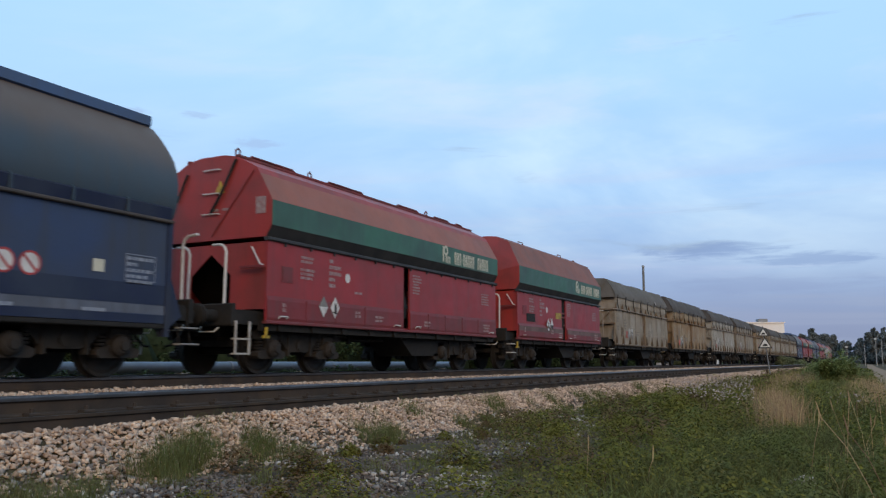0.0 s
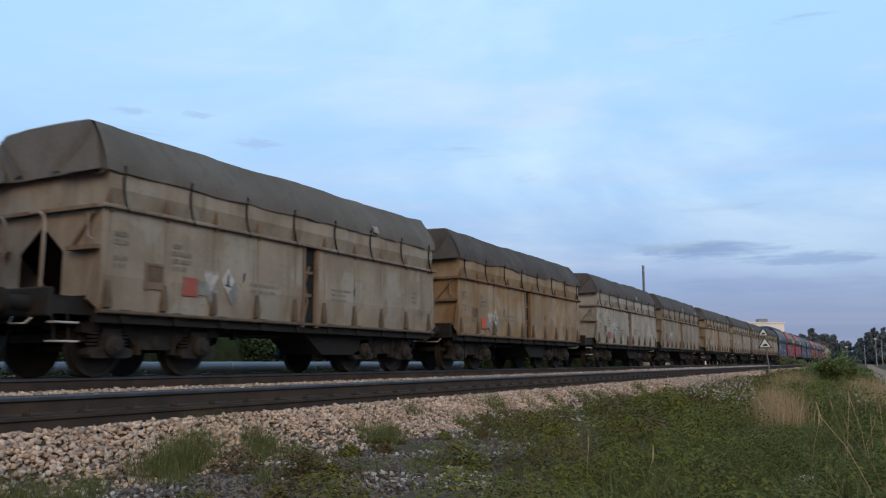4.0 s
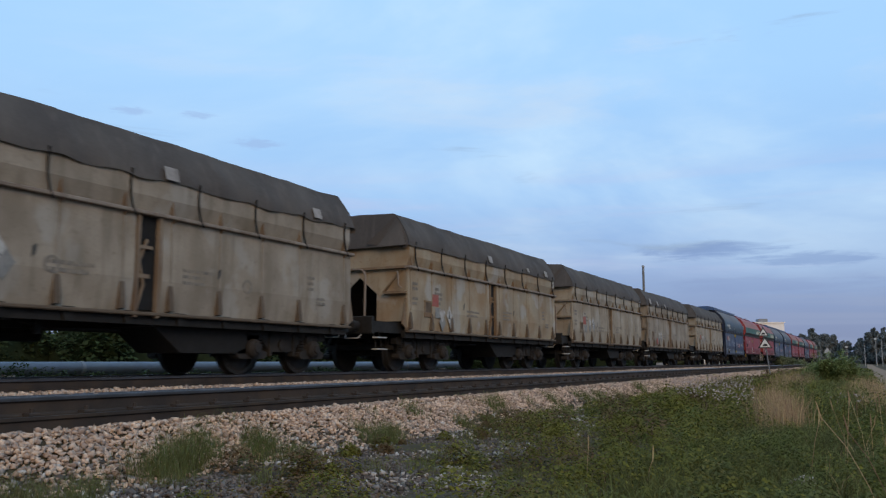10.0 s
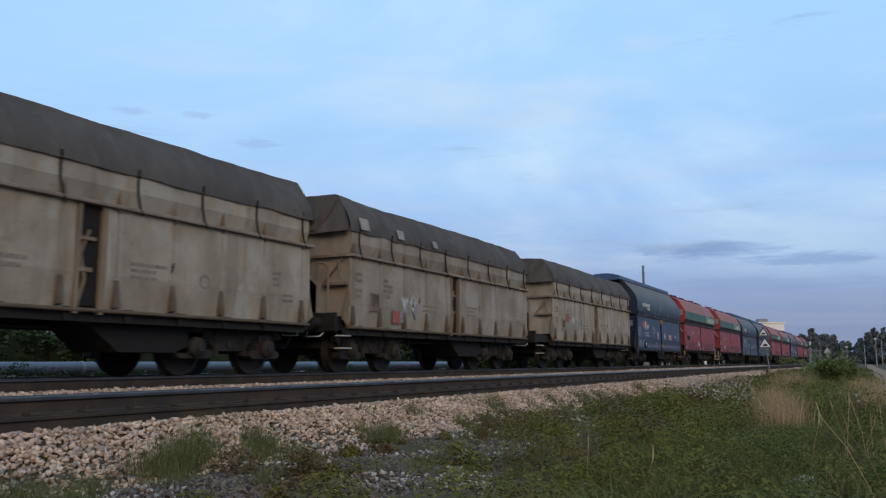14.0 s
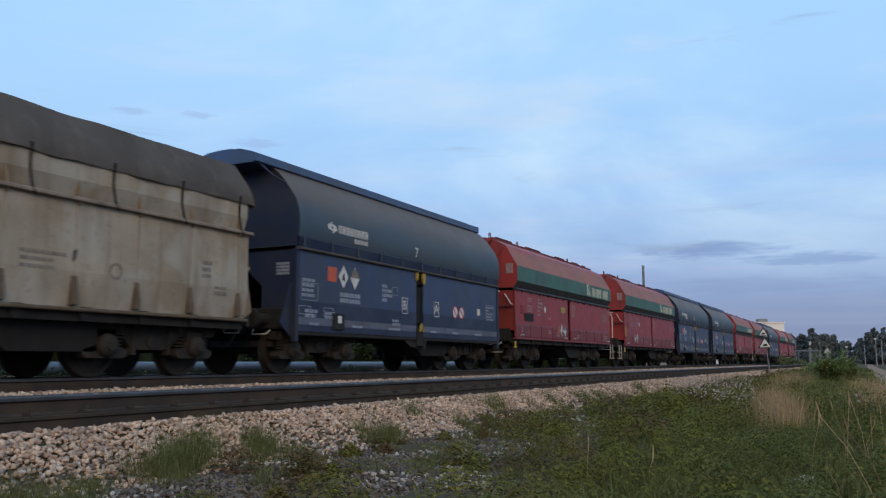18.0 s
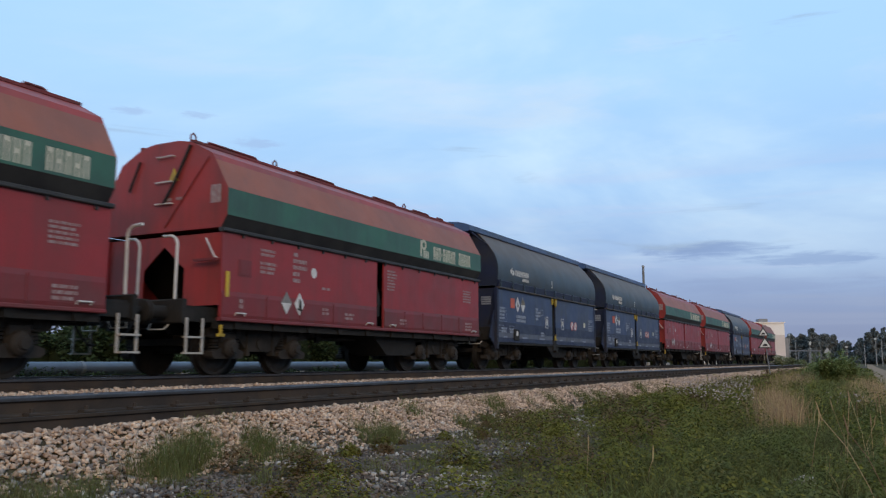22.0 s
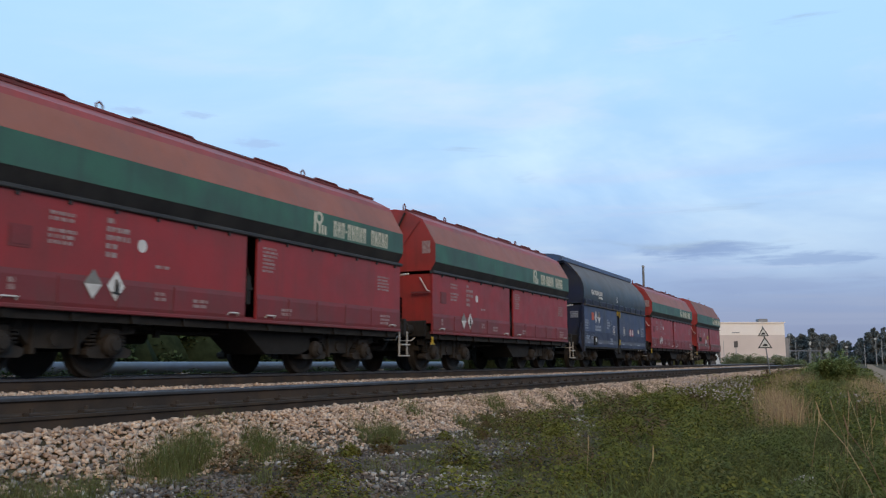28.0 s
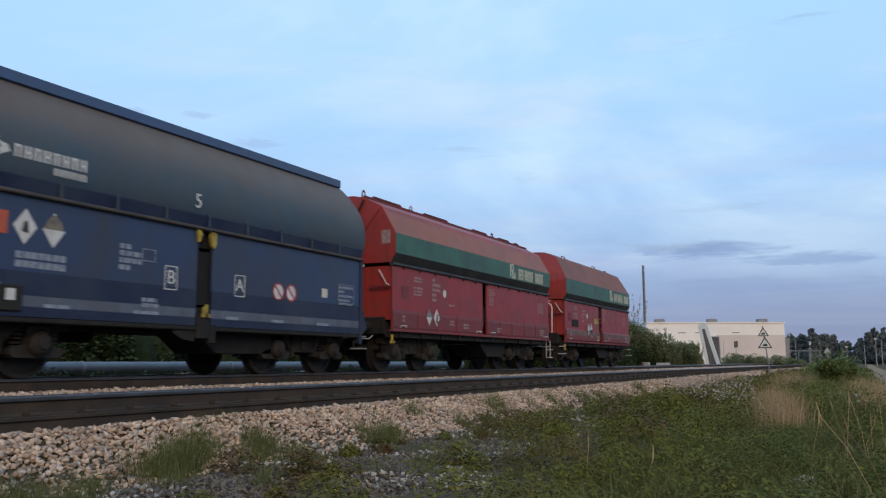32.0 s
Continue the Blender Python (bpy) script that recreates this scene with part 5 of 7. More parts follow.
    oy, oz = TAN_PLATE.get(seed, (1.75, 1.44))
    up = oz > 1.6
    dz0 = oz - 0.22 if up else oz + 0.20
    gy = oy + (0.1 if up else -0.15)
    gy, dz0 = TAN_DIAMOND.get(seed, (gy, dz0))
    part("hazard_plate", sh(("thp", oy), lambda k: plate_x(k, X, oy - 0.16, oy + 0.17, oz - 0.15, oz + 0.15)), M_ORANGE_PLATE if seed == 4 else M_FADED_RED, w, "orange-red hazard plate")
    part("grey_patch", sh(("tgp", oy), lambda k: (plate_x(k, X - 0.003, oy + (0.0 if up else 0.18), oy + (0.3 if up else 0.5), oz - (0.44 if up else 0.12), oz + (-0.18 if up else 0.12)), diamond(k, X - 0.002, gy + 0.65, dz0 - 0.24, 0.24), diamond(k, X - 0.002, gy + 1.15, dz0 - 0.20, 0.24))), M_GREY, w, "grey overpainted patch")
    part("hazard_diamond", sh(("tdm", oy, 0), lambda k: k.along_x([(gy + 0.45, dz0), (gy + 0.62, dz0 - 0.24), (gy + 0.79, dz0)] + [(gy + 0.79 - q * 0.034, dz0 + (0.12 if q % 2 else 0.02)) for q in range(1, 10)], X + 0.005, X + 0.009)), M_FADED_WHITE, w, "white half diamond mark")
    part("hazard_diamond", sh(("tdm", oy, 1), lambda k: diamond(k, X + 0.005, gy + 1.02, dz0 - 0.03, 0.23)), M_FADED_WHITE, w, "white hazard diamond")
    part("hazard_mark", sh(("tdk", oy), lambda k: (k.along_x([(gy + 0.99, dz0 - 0.1), (gy + 1.05, dz0 - 0.1), (gy + 1.03, dz0 + 0.08), (gy + 1.01, dz0 + 0.08)], X + 0.011, X + 0.014), k.along_x([(gy + 0.94, dz0 - 0.12), (gy + 1.1, dz0 - 0.14), (gy + 1.1, dz0 - 0.11), (gy + 0.94, dz0 - 0.09)], X + 0.011, X + 0.014))), M_PRINTBLACK, w)
    if seed % 2 == 0:
        for y in (oy + 1.65, 7.25):
            part("round_mark", sh(("trm", y), lambda k: ring_x(k, X, y, 1.55, 0.085, 0.125, 16, 0.004)), M_GREYPRINT, w, "pale round mark")
    part("stencil", sh(("tst", seed % 3), lambda k: (print_lines(k, X, 0.2, 2.15, [0.25, 0.25, 0.0, 0.25, 0.22], 0.07, 0.05, seed), print_lines(k, X, 1.35, 2.1, [0.2, 0.4, 0.42, 0.3], 0.07, 0.05, seed + 1),
                                                       print_lines(k, X, 3.2, 1.62, [0.8, 0.7], 0.06, 0.05, 3), print_lines(k, X, 5.7, 1.72, [0.7, 0.5, 0.55], 0.05, 0.05, 4), print_lines(k, X, 9.0, 1.9, [0.22, 0.2, 0.22], 0.06, 0.05, 6), print_lines(k, X, 9.3, 1.5, [0.3, 0.3], 0.05, 0.04, 5))), M_GREYPRINT, w, "faded grey stencilled writing")
    for y in (3.0, 6.5):
        part("slot", sh(("tsl", y), lambda k: k.along_x([(y, 1.60), (y + 0.05, 1.66), (y + 0.07, 1.80), (y + 0.01, 1.76)], X, X + 0.004)), M_PRINTBLACK, w)
    return w


# the train in order: kind, front platform, rear platform, position of the body's front edge along the track at 16 s
FRONT_AT_16 = [-106.16, -94.21, -82.16, -71.01, -59.41, -46.77, -35.30, -22.32, -10.09, 1.46, 14.12, 25.68, 36.65, 49.37, 61.08, 72.29, 83.26, 95.24, 107.57, 118.48, 130.55]
TRAIN = ["B01", "R10", "S11", "T10", "T00", "T10", "T00", "T10", "T10", "T10", "T10", "B01", "R01", "R10", "B01", "B01", "R01", "R01", "B01", "R01", "S11"]
TAN_LENGTH = {4: 10.25, 6: 10.52, 7: 10.28}
TAN_TONE = {3: 0, 4: 1, 5: 2, 6: 0, 7: 4, 8: 3, 9: 0, 10: 3}
LENGTH = {"B": BLUE_L, "R": 10.36, "S": 8.75, "T": TAN_L}
SPEED, SLOWING = 6.507, 0.01468     # m/s at 16 s, and its loss per second
TRAIN_ONE = []


def run_of(t):
    """How far the train has gone since 16 s."""
    d = t - 16.0
    return SPEED * d - SLOWING * d * d / 2


def make_train():
    n = len(TRAIN)
    length = [TAN_LENGTH.get(i, TAN_L) if c[0] == "T" else LENGTH[c[0]] for i, c in enumerate(TRAIN)]
    length[20] = 10.2 if TRAIN[20][0] == "R" else length[20]
    gap = [FRONT_AT_16[i + 1] - FRONT_AT_16[i] - length[i] for i in range(n - 1)]
    rear, front = [0.8] * n, [0.8] * n
    for i, g in enumerate(gap):
        a, b = TRAIN[i][2] == "1", TRAIN[i + 1][1] == "1"
        rear[i] = g / 2 if a == b else (g - 0.62 if a else 0.62)
        front[i + 1] = g - rear[i]
    for i, c in enumerate(TRAIN):
        f, r, fp, rp = front[i], rear[i], c[1] == "1", c[2] == "1"
        if c[0] == "B":
            w = blue_wagon(f, r, fp, rp, "7" if i in (11, 15) else "5", i)
        elif c[0] == "T":
            w = tan_wagon(f, r, fp, rp, TAN_TONE[i], i, length[i])
        else:
            w = red_wagon(f, r, fp, rp, length[i], c[0] == "S", i)
        w.location = (TRAIN_X, FRONT_AT_16[i] - run_of(0.0), 0)
        TRAIN_ONE.append(w)


make_train()

# ---------- ground ----------
M_SOIL = surface("weedy_soil", (0.085, 0.066, 0.043), (0.068, 0.056, 0.034), 3.0, 0.95, 0.0, 0.6, (0.10, 0.08, 0.062), 0.6, 0.8, fine=20, spec=0.05)
M_BALLAST = surface("pale_ballast_stone", (0.53, 0.378, 0.288), (0.415, 0.302, 0.238), 3, 0.95, 0.0, 0.4, (0.36, 0.22, 0.14), 0.4, 2.0, island=0.42, fine=40, spec=0.1, hue=0.012)
M_BALLAST_BED = surface("ballast_bed", (0.11, 0.085, 0.068), (0.06, 0.05, 0.042), 14, 0.95, 0.0, 0.8, fine=25)
M_GRAVEL = surface("grey_gravel_stone", (0.140, 0.115, 0.102), (0.098, 0.083, 0.077), 3, 0.9, 0.0, 0.3, (0.17, 0.145, 0.125), 0.5, 2.0, hue=0.012, island=0.5, fine=40, spec=0.1)
M_PALE_STONE = surface("pale_loose_stone", (0.42, 0.37, 0.33), (0.32, 0.29, 0.26), 3, 0.95, 0.0, 0.3, (0.22, 0.19, 0.17), 0.4, 2.0, island=0.45, spec=0.1, hue=0.012)
M_RAIL = surface("rusty_rail_steel", (0.050, 0.039, 0.034), (0.037, 0.031, 0.028), 3, 0.85, 0.0, 0.2, (0.085, 0.056, 0.038), 0.5, 2, spec=0.15)
M_RAILTOP = surface("polished_rail_head", (0.10, 0.10, 0.11), (0.075, 0.072, 0.075), 3, 0.42, 0.6, 0.02)
M_SLEEPER = surface("dark_weathered_sleeper", (0.085, 0.07, 0.06), (0.06, 0.05, 0.045), 4, 0.9, 0.0, 0.5, (0.12, 0.10, 0.085), 0.4, 3, fine=25)
M_ASPHALT = surface("dusty_dirt_road", (0.30, 0.205, 0.145), (0.24, 0.165, 0.12), 0.5, 0.95, 0.0, 0.4, spec=0.02)


def smooth01(a, b, x):
    t = np.clip((x - a) / (b - a), 0, 1)
    return t * t * (3 - 2 * t)


def ground_z(x, y):
    """Height of the ground: the track bed, its near shoulder, and the weedy strip beside it."""
    x, y = np.asarray(x, float), np.asarray(y, float)
    bed = -0.40 + 0.0 * x
    side = -0.80 - 0.20 * smooth01(-5.2, -1.0, x) + 0.16 * smooth01(1.0, 5.0, x) + 0.12 * smooth01(14, 40, y) * smooth01(-5.6, -4.5, x) * (1 - smooth01(-1.5, 0.5, x))
    z = bed + (side - bed) * smooth01(-6.35, -5.45, x)
    far = -0.55
    return z + (far - bed) * smooth01(-13.2, -14.2, -(-x)) * (x < -13.0)


def make_ground():
    xs = np.concatenate([[-3000, -900, -300, -120, -60, -35, -22], np.arange(-18, -14.4, 1.0), np.arange(-14.4, 8.01, 0.2), [10, 14, 20, 35, 70, 200, 700, 3000]])
    ys = np.concatenate([[-3000, -800, -200, -60, -25, -10], np.arange(-4, 45, 0.3), np.arange(45, 90, 1.5), [95, 105, 120, 140, 170, 210, 260, 330, 450, 700, 1100, 1800, 3500]])
    X, Y = np.meshgrid(xs, ys)
    Z = ground_z(X, Y)
    near = (np.abs(X) < 15) & (Y > -5) & (Y < 90)
    bump = np.array([noise.noise((a * 1.1, b * 1.1, 0)) * 0.035 + noise.noise((a * 4, b * 4, 5)) * 0.012 for a, b in zip(X[near], Y[near])])
    soft = smooth01(-6.0, -5.0, X[near])
    Z[near] += bump * (0.3 + 0.9 * soft)
    n, m = len(xs), len(ys)
    idx = np.arange(n * m).reshape(m, n)
    f = np.stack([idx[:-1, :-1], idx[:-1, 1:], idx[1:, 1:], idx[1:, :-1]], -1).reshape(-1)
    me = raw_mesh("ground", np.stack([X, Y, Z], -1).reshape(-1, 3), f, 4)
    me.shade_smooth()
    ob = part("ground", me, M_SOIL)
    tagged(ob, "flat weedy ground beside the railway", "ground", kind="structure")


make_ground()


def stone_templates(seed, count=14):
    """Small angular stones: hulls of a few points, with flat broken faces."""
    r = np.random.default_rng(seed)
    out = []
    for _ in range(count):
        bm = bmesh.new()
        half = np.array([1.0, r.uniform(0.6, 0.95), r.uniform(0.5, 0.8)])
        for p in r.uniform(-1, 1, (9, 3)):
            p = p / max(np.abs(p).max(), 0.75) * r.uniform(0.8, 1.0)
            bm.verts.new(p * half)
        bmesh.ops.convex_hull(bm, input=bm.verts)
        bmesh.ops.delete(bm, geom=[v for v in bm.verts if not v.link_faces], context="VERTS")
        bmesh.ops.triangulate(bm, faces=bm.faces)
        bm.verts.index_update()
        out.append((np.array([v.co for v in bm.verts]), np.array([[v.index for v in f.verts] for f in bm.faces])))
        bm.free()
    return out


def scatter_stones(name, pts, sizes, material, label, r):
    tmpl = stone_templates(len(name))
    pick = r.integers(0, len(tmpl), len(pts))
    V, F, at = [], [], 0
    for i, (verts, faces) in enumerate(tmpl):
        P, S = pts[pick == i], sizes[pick == i]
        n = len(P)
        if not n:
            continue
        a, b = r.uniform(0, 2 * np.pi, n), r.uniform(-0.9, 0.9, n)
        ca, sa, cb, sb = (q[:, None] for q in (np.cos(a), np.sin(a), np.cos(b), np.sin(b)))
        x, y, z = (np.broadcast_to(verts[:, c], (n, len(verts))) for c in range(3))
        y, z = y * cb - z * sb, y * sb + z * cb
        x, y = x * ca - y * sa, x * sa + y * ca
        V.append((np.stack([x, y, z], -1) * S[:, None, None] + P[:, None, :]).reshape(-1, 3))
        F.append((faces[None] + at + len(verts) * np.arange(n)[:, None, None]).reshape(-1))
        at += n * len(verts)
    ob = part(name, raw_mesh(name, np.concatenate(V), np.concatenate(F), 3), material)
    return tagged(ob, label, "gravel", kind="stuff")


def make_ballast():
    r = np.random.default_rng(11)
    rows = []
    # near shoulder, dense close by and thinner far away
    for y0, y1, per in ((2.5, 16, 1000), (16, 34, 480), (34, 70, 180), (70, 130, 40)):
        n = int((y1 - y0) * 0.9 * per)
        rows.append(np.stack([r.uniform(-6.40, -5.50, n), r.uniform(y0, y1, n)], -1))
    # strip between the two tracks and inside the near track
    for x0, x1, y0, y1, per in ((-10.2, -8.1, 3, 30, 210), (-10.2, -8.1, 30, 80, 60)):
        n = int((x1 - x0) * (y1 - y0) * per)
        rows.append(np.stack([r.uniform(x0, x1, n), r.uniform(y0, y1, n)], -1))
    p = np.concatenate(rows)
    s = r.uniform(0.020, 0.042, len(p)) * np.where(r.random(len(p)) < 0.08, 1.3, 1.0)
    far = p[:, 1] > 34
    s[far] *= 1.6
    z = ground_z(p[:, 0], p[:, 1])
    between = (p[:, 0] < -8.0)
    z = np.where(between, -0.235 + 0.055 * np.exp(-((p[:, 0] + 8.8) / 0.6) ** 2) + 0.03 * r.random(len(p)), z)
    edge = (p[:, 0] > -6.95) & (p[:, 0] < -6.2)
    z = np.where(edge, np.maximum(z, -0.43) + 0.03 * r.random(len(p)), z)
    keep = (p[:, 0] < -5.75 + 0.12 * np.sin(p[:, 1] * 1.3)) | (r.random(len(p)) < 0.35)
    P = np.stack([p[:, 0], p[:, 1], z + s * 0.35 + r.uniform(0, 0.02, len(p))], -1)
    scatter_stones("ballast", P[keep], s[keep], M_BALLAST, "pale pinkish-grey crushed stone ballast", r)


def make_bed():
    """Raised crushed-stone beds under both tracks."""
    prof = [(-13.6, -0.62), (-12.9, -0.21), (-9.6, -0.235), (-9.1, -0.20), (-8.6, -0.20), (-8.05, -0.24), (-6.75, -0.30), (-6.50, -0.40), (-6.33, -0.44), (-5.75, -0.78), (-5.75, -1.0), (-13.6, -0.9)]
    k = Kit()
    k.along_y(prof, -80, 900)
    tagged(part("track_bed", k.mesh("track_bed"), M_BALLAST_BED), "crushed stone bed under the tracks", "track bed", kind="structure")


make_bed()
make_ballast()

# ---------- tracks ----------
RAIL_PROFILE = [(-0.072, -0.172), (0.072, -0.172), (0.072, -0.160), (0.012, -0.142), (0.009, -0.052), (0.034, -0.036), (0.036, -0.006), (-0.036, -0.006), (-0.034, -0.036), (-0.009, -0.052), (-0.012, -0.142), (-0.072, -0.160)]


def make_track(name, xc, top, spacing, label, near):
    t = new(name)
    tagged(t, label, "railway track", kind="structure")
    for s in (-1, 1):
        x = xc + s * GAUGE
        z = top - (0.055 if near and s < 0 else 0.0)
        k = Kit()
        k.along_y([(x + a, z + b) for a, b in RAIL_PROFILE], -80, 900)
        rail = part("rail", k.mesh("rail"), M_RAIL, t, "rusty brown steel rail")
        k = Kit()
        k.along_y([(x - 0.037, z - 0.036), (x + 0.037, z - 0.036), (x + 0.0385, z - 0.010), (x + 0.03, z), (x - 0.03, z), (x - 0.0385, z - 0.010)], -80, 900)
        part("rail_head", k.mesh("rail_head"), M_RAILTOP, rail, "dull polished rail head")
    me = shared(("sleeper", name), lambda k: k.box(-1.28, 0.99, -0.13, 0.13, -0.15, 0.0, 0.012))
    y = 2.0
    while y < (96 if near else 60):
        part("sleeper", me, M_SLEEPER, t, "", (xc, y, top - 0.176))
        if near:
            for dx in (0.10, -0.10):
                part("rail_clip", shared("clip", lambda k: (k.box(-0.05, 0.05, -0.06, 0.06, 0.0, 0.035, 0.01), k.post(0, 0, 0.03, 0.07, 0.022, 6))), M_RAIL, t, "", (xc + GAUGE + dx, y, top - 0.172))
        y += spacing
    return t


make_track("track_far", TRAIN_X, 0.0, 0.6, "rusty-sided rails under the passing train", False)
make_track("track_near", NEAR_X, NEAR_Z, 0.578, "empty railway track with rusty rails and dark sleepers", True)

# an old rail lying along the sleeper ends
k = Kit()
k.along_y([(-6.46 + a, -0.228 + b * 0.93) for a, b in RAIL_PROFILE], -80, 260)
part("spare_rail", k.mesh("spare_rail"), M_RAIL, bpy.data.objects["track_near"], "old rusty rail lying along the sleeper ends")
# dark sleeper-end stubs added under it in place of dark gaps
for i in range(70):
    o = part("packing_block", shared("sleeper_stub_mesh", lambda k: k.box(-0.16, 0.07, -0.12, 0.12, -0.1, 0.0, 0.01)), M_SLEEPER, bpy.data.objects["track_near"], "", (-6.44, 2.05 + i * 0.578, -0.388))

# ---------- plants ----------
M_LEAF = surface("weed_leaf_green", (0.205, 0.180, 0.036), (0.128, 0.126, 0.029), 2.6, 0.75, 0.0, 0.0, (0.17, 0.118, 0.05), 0.6, 1.1, hue=0.03, island=0.14, spec=0.05, thin=0.25)
M_LEAF_YELLOW = surface("yellow_green_leaf", (0.19, 0.178, 0.036), (0.142, 0.142, 0.033), 2.2, 0.7, 0.0, 0.0, (0.19, 0.14, 0.05), 0.4, 1.3, hue=0.03, island=0.14, spec=0.05, thin=0.25)
M_LEAF_DARK = surface("deep_green_leaf", (0.130, 0.140, 0.038), (0.092, 0.104, 0.030), 2.6, 0.7, 0.0, 0.0, (0.11, 0.11, 0.05), 0.5, 1.3, hue=0.03, island=0.14, spec=0.05, thin=0.25)
M_LEAF_RED = surface("reddish_weed_leaf", (0.175, 0.105, 0.058), (0.14, 0.10, 0.048), 2.0, 0.7, 0.0, 0.0, island=0.14, spec=0.05, thin=0.25)
M_GRASS_DEEP = surface("deep_green_grass_blade", (0.132, 0.138, 0.051), (0.115, 0.122, 0.046), 1.5, 0.7, 0.0, 0.0, (0.13, 0.12, 0.06), 0.5, 1.2, island=0.45, spec=0.08, thin=0.2)
M_GRASS = surface("green_grass_blade", (0.130, 0.145, 0.055), (0.115, 0.130, 0.05), 1.5, 0.7, 0.0, 0.0, (0.13, 0.12, 0.055), 0.5, 1.2, island=0.5, spec=0.06, thin=0.15)
M_DRY = surface("dry_grass_blade", (0.50, 0.32, 0.19), (0.42, 0.275, 0.165), 1.5, 0.8, 0.0, 0.0, (0.34, 0.24, 0.14), 0.5, 1.5, island=0.4, spec=0.06, thin=0.25)
M_FLOWER = surface("white_flower_heads", (0.52, 0.43, 0.40), (0.36, 0.29, 0.27), 3, 0.8, 0.0, 0.0, island=0.4, spec=0.06)
# foliage paled and blued: the haze of distance is put into its colour
M_TREE = surface("hazy_tree_foliage", (0.21, 0.235, 0.235), (0.185, 0.21, 0.21), 0.25, 0.8, 0.0, 0.0, island=0.2, spec=0.06, thin=0.15)
M_BUSH = surface("bush_foliage", (0.19, 0.225, 0.085), (0.16, 0.20, 0.08), 0.6, 0.8, 0.0, 0.0, (0.075, 0.09, 0.03), 0.4, 0.4, island=0.5, spec=0.06, thin=0.20)
M_SHRUB = surface("grey_green_shrub_foliage", (0.20, 0.225, 0.125), (0.17, 0.20, 0.11), 0.4, 0.85, 0.0, 0.0, (0.24, 0.22, 0.11), 0.5, 0.5, island=0.35, hue=0.03, spec=0.05, thin=0.20)
M_HEDGE = surface("dark_hedge_foliage", (0.046, 0.066, 0.028), (0.036, 0.054, 0.024), 0.6, 0.85, 0.0, 0.0, (0.05, 0.06, 0.025), 0.4, 0.4, island=0.4, spec=0.05, thin=0.15)
# hedge green darkened to carry the shade inside the bushes
M_HEDGE_SHADE = surface("painted_hedge_shade", (0.020, 0.028, 0.014), (0.014, 0.02, 0.01), 3.0, 0.95, 0.0, 0.8, (0.03, 0.04, 0.02), 0.5, 5, spec=0.02, fine=14)
M_BARK = surface("grey_brown_bark", (0.07, 0.055, 0.045), (0.05, 0.04, 0.033), 4, 0.9, 0.0, 0.4)


def leaf_mesh(name, centres, sizes, r, droop=0.35, ratio=0.6, rise=1.0, heading=None, tilt=None):
    """Folded pointed leaves, each of four triangles, at the given centres."""
    n = len(centres)
    a = r.uniform(0, 2 * np.pi, n) if heading is None else heading
    tilt = r.uniform(-droop, rise, n) if tilt is None else tilt
    d = np.stack([np.cos(a) * np.cos(tilt), np.sin(a) * np.cos(tilt), np.sin(tilt)], -1)
    side = np.stack([-np.sin(a), np.cos(a), r.uniform(-0.5, 0.5, n) * rise], -1)
    side /= np.linalg.norm(side, axis=1)[:, None]
    s = sizes[:, None]
    w = side * s * ratio * 0.5
    low = np.array([0, 0, 1.0])[None] * s * 0.09
    base, tip = centres - d * s * 0.5, centres + d * s * 0.5 - low
    V = np.stack([base, centres - d * s * 0.22 + w * 0.9 - low, centres + d * s * 0.16 + w - low, tip, centres + d * s * 0.16 - w - low, centres - d * s * 0.22 - w * 0.9 - low], 1).reshape(-1, 3)
    F = (6 * np.arange(n)[:, None] + np.array([0, 1, 2, 0, 2, 3, 0, 3, 4, 0, 4, 5])[None]).reshape(-1)
    return raw_mesh(name, V, F, 3)


def blade_mesh(name, base, height, width, lean, r):
    """Grass blades: a tapered strip of three triangles that bends over."""
    n = len(base)
    a = r.uniform(0, 2 * np.pi, n)
    w = np.stack([np.cos(a), np.sin(a), np.zeros(n)], -1) * width[:, None] * 0.5
    b = r.uniform(0, 2 * np.pi, n)
    off = np.stack([np.cos(b), np.sin(b), np.zeros(n)], -1) * (lean * height)[:, None]
    up = np.array([0, 0, 1.0])[None] * height[:, None]
    mid = base + up * 0.55 + off * 0.3
    tip = base + up * (1 - 0.25 * lean[:, None]) + off
    V = np.stack([base - w, base + w, mid - w * 0.7, mid + w * 0.7, tip], 1).reshape(-1, 3)
    F = (5 * np.arange(n)[:, None] + np.array([0, 1, 3, 0, 3, 2, 2, 3, 4])[None]).reshape(-1)
    return raw_mesh(name, V, F, 3)


def patchy(x, y, sc, seed):
    return np.array([noise.noise((a * sc, b * sc, seed)) for a, b in zip(x, y)])


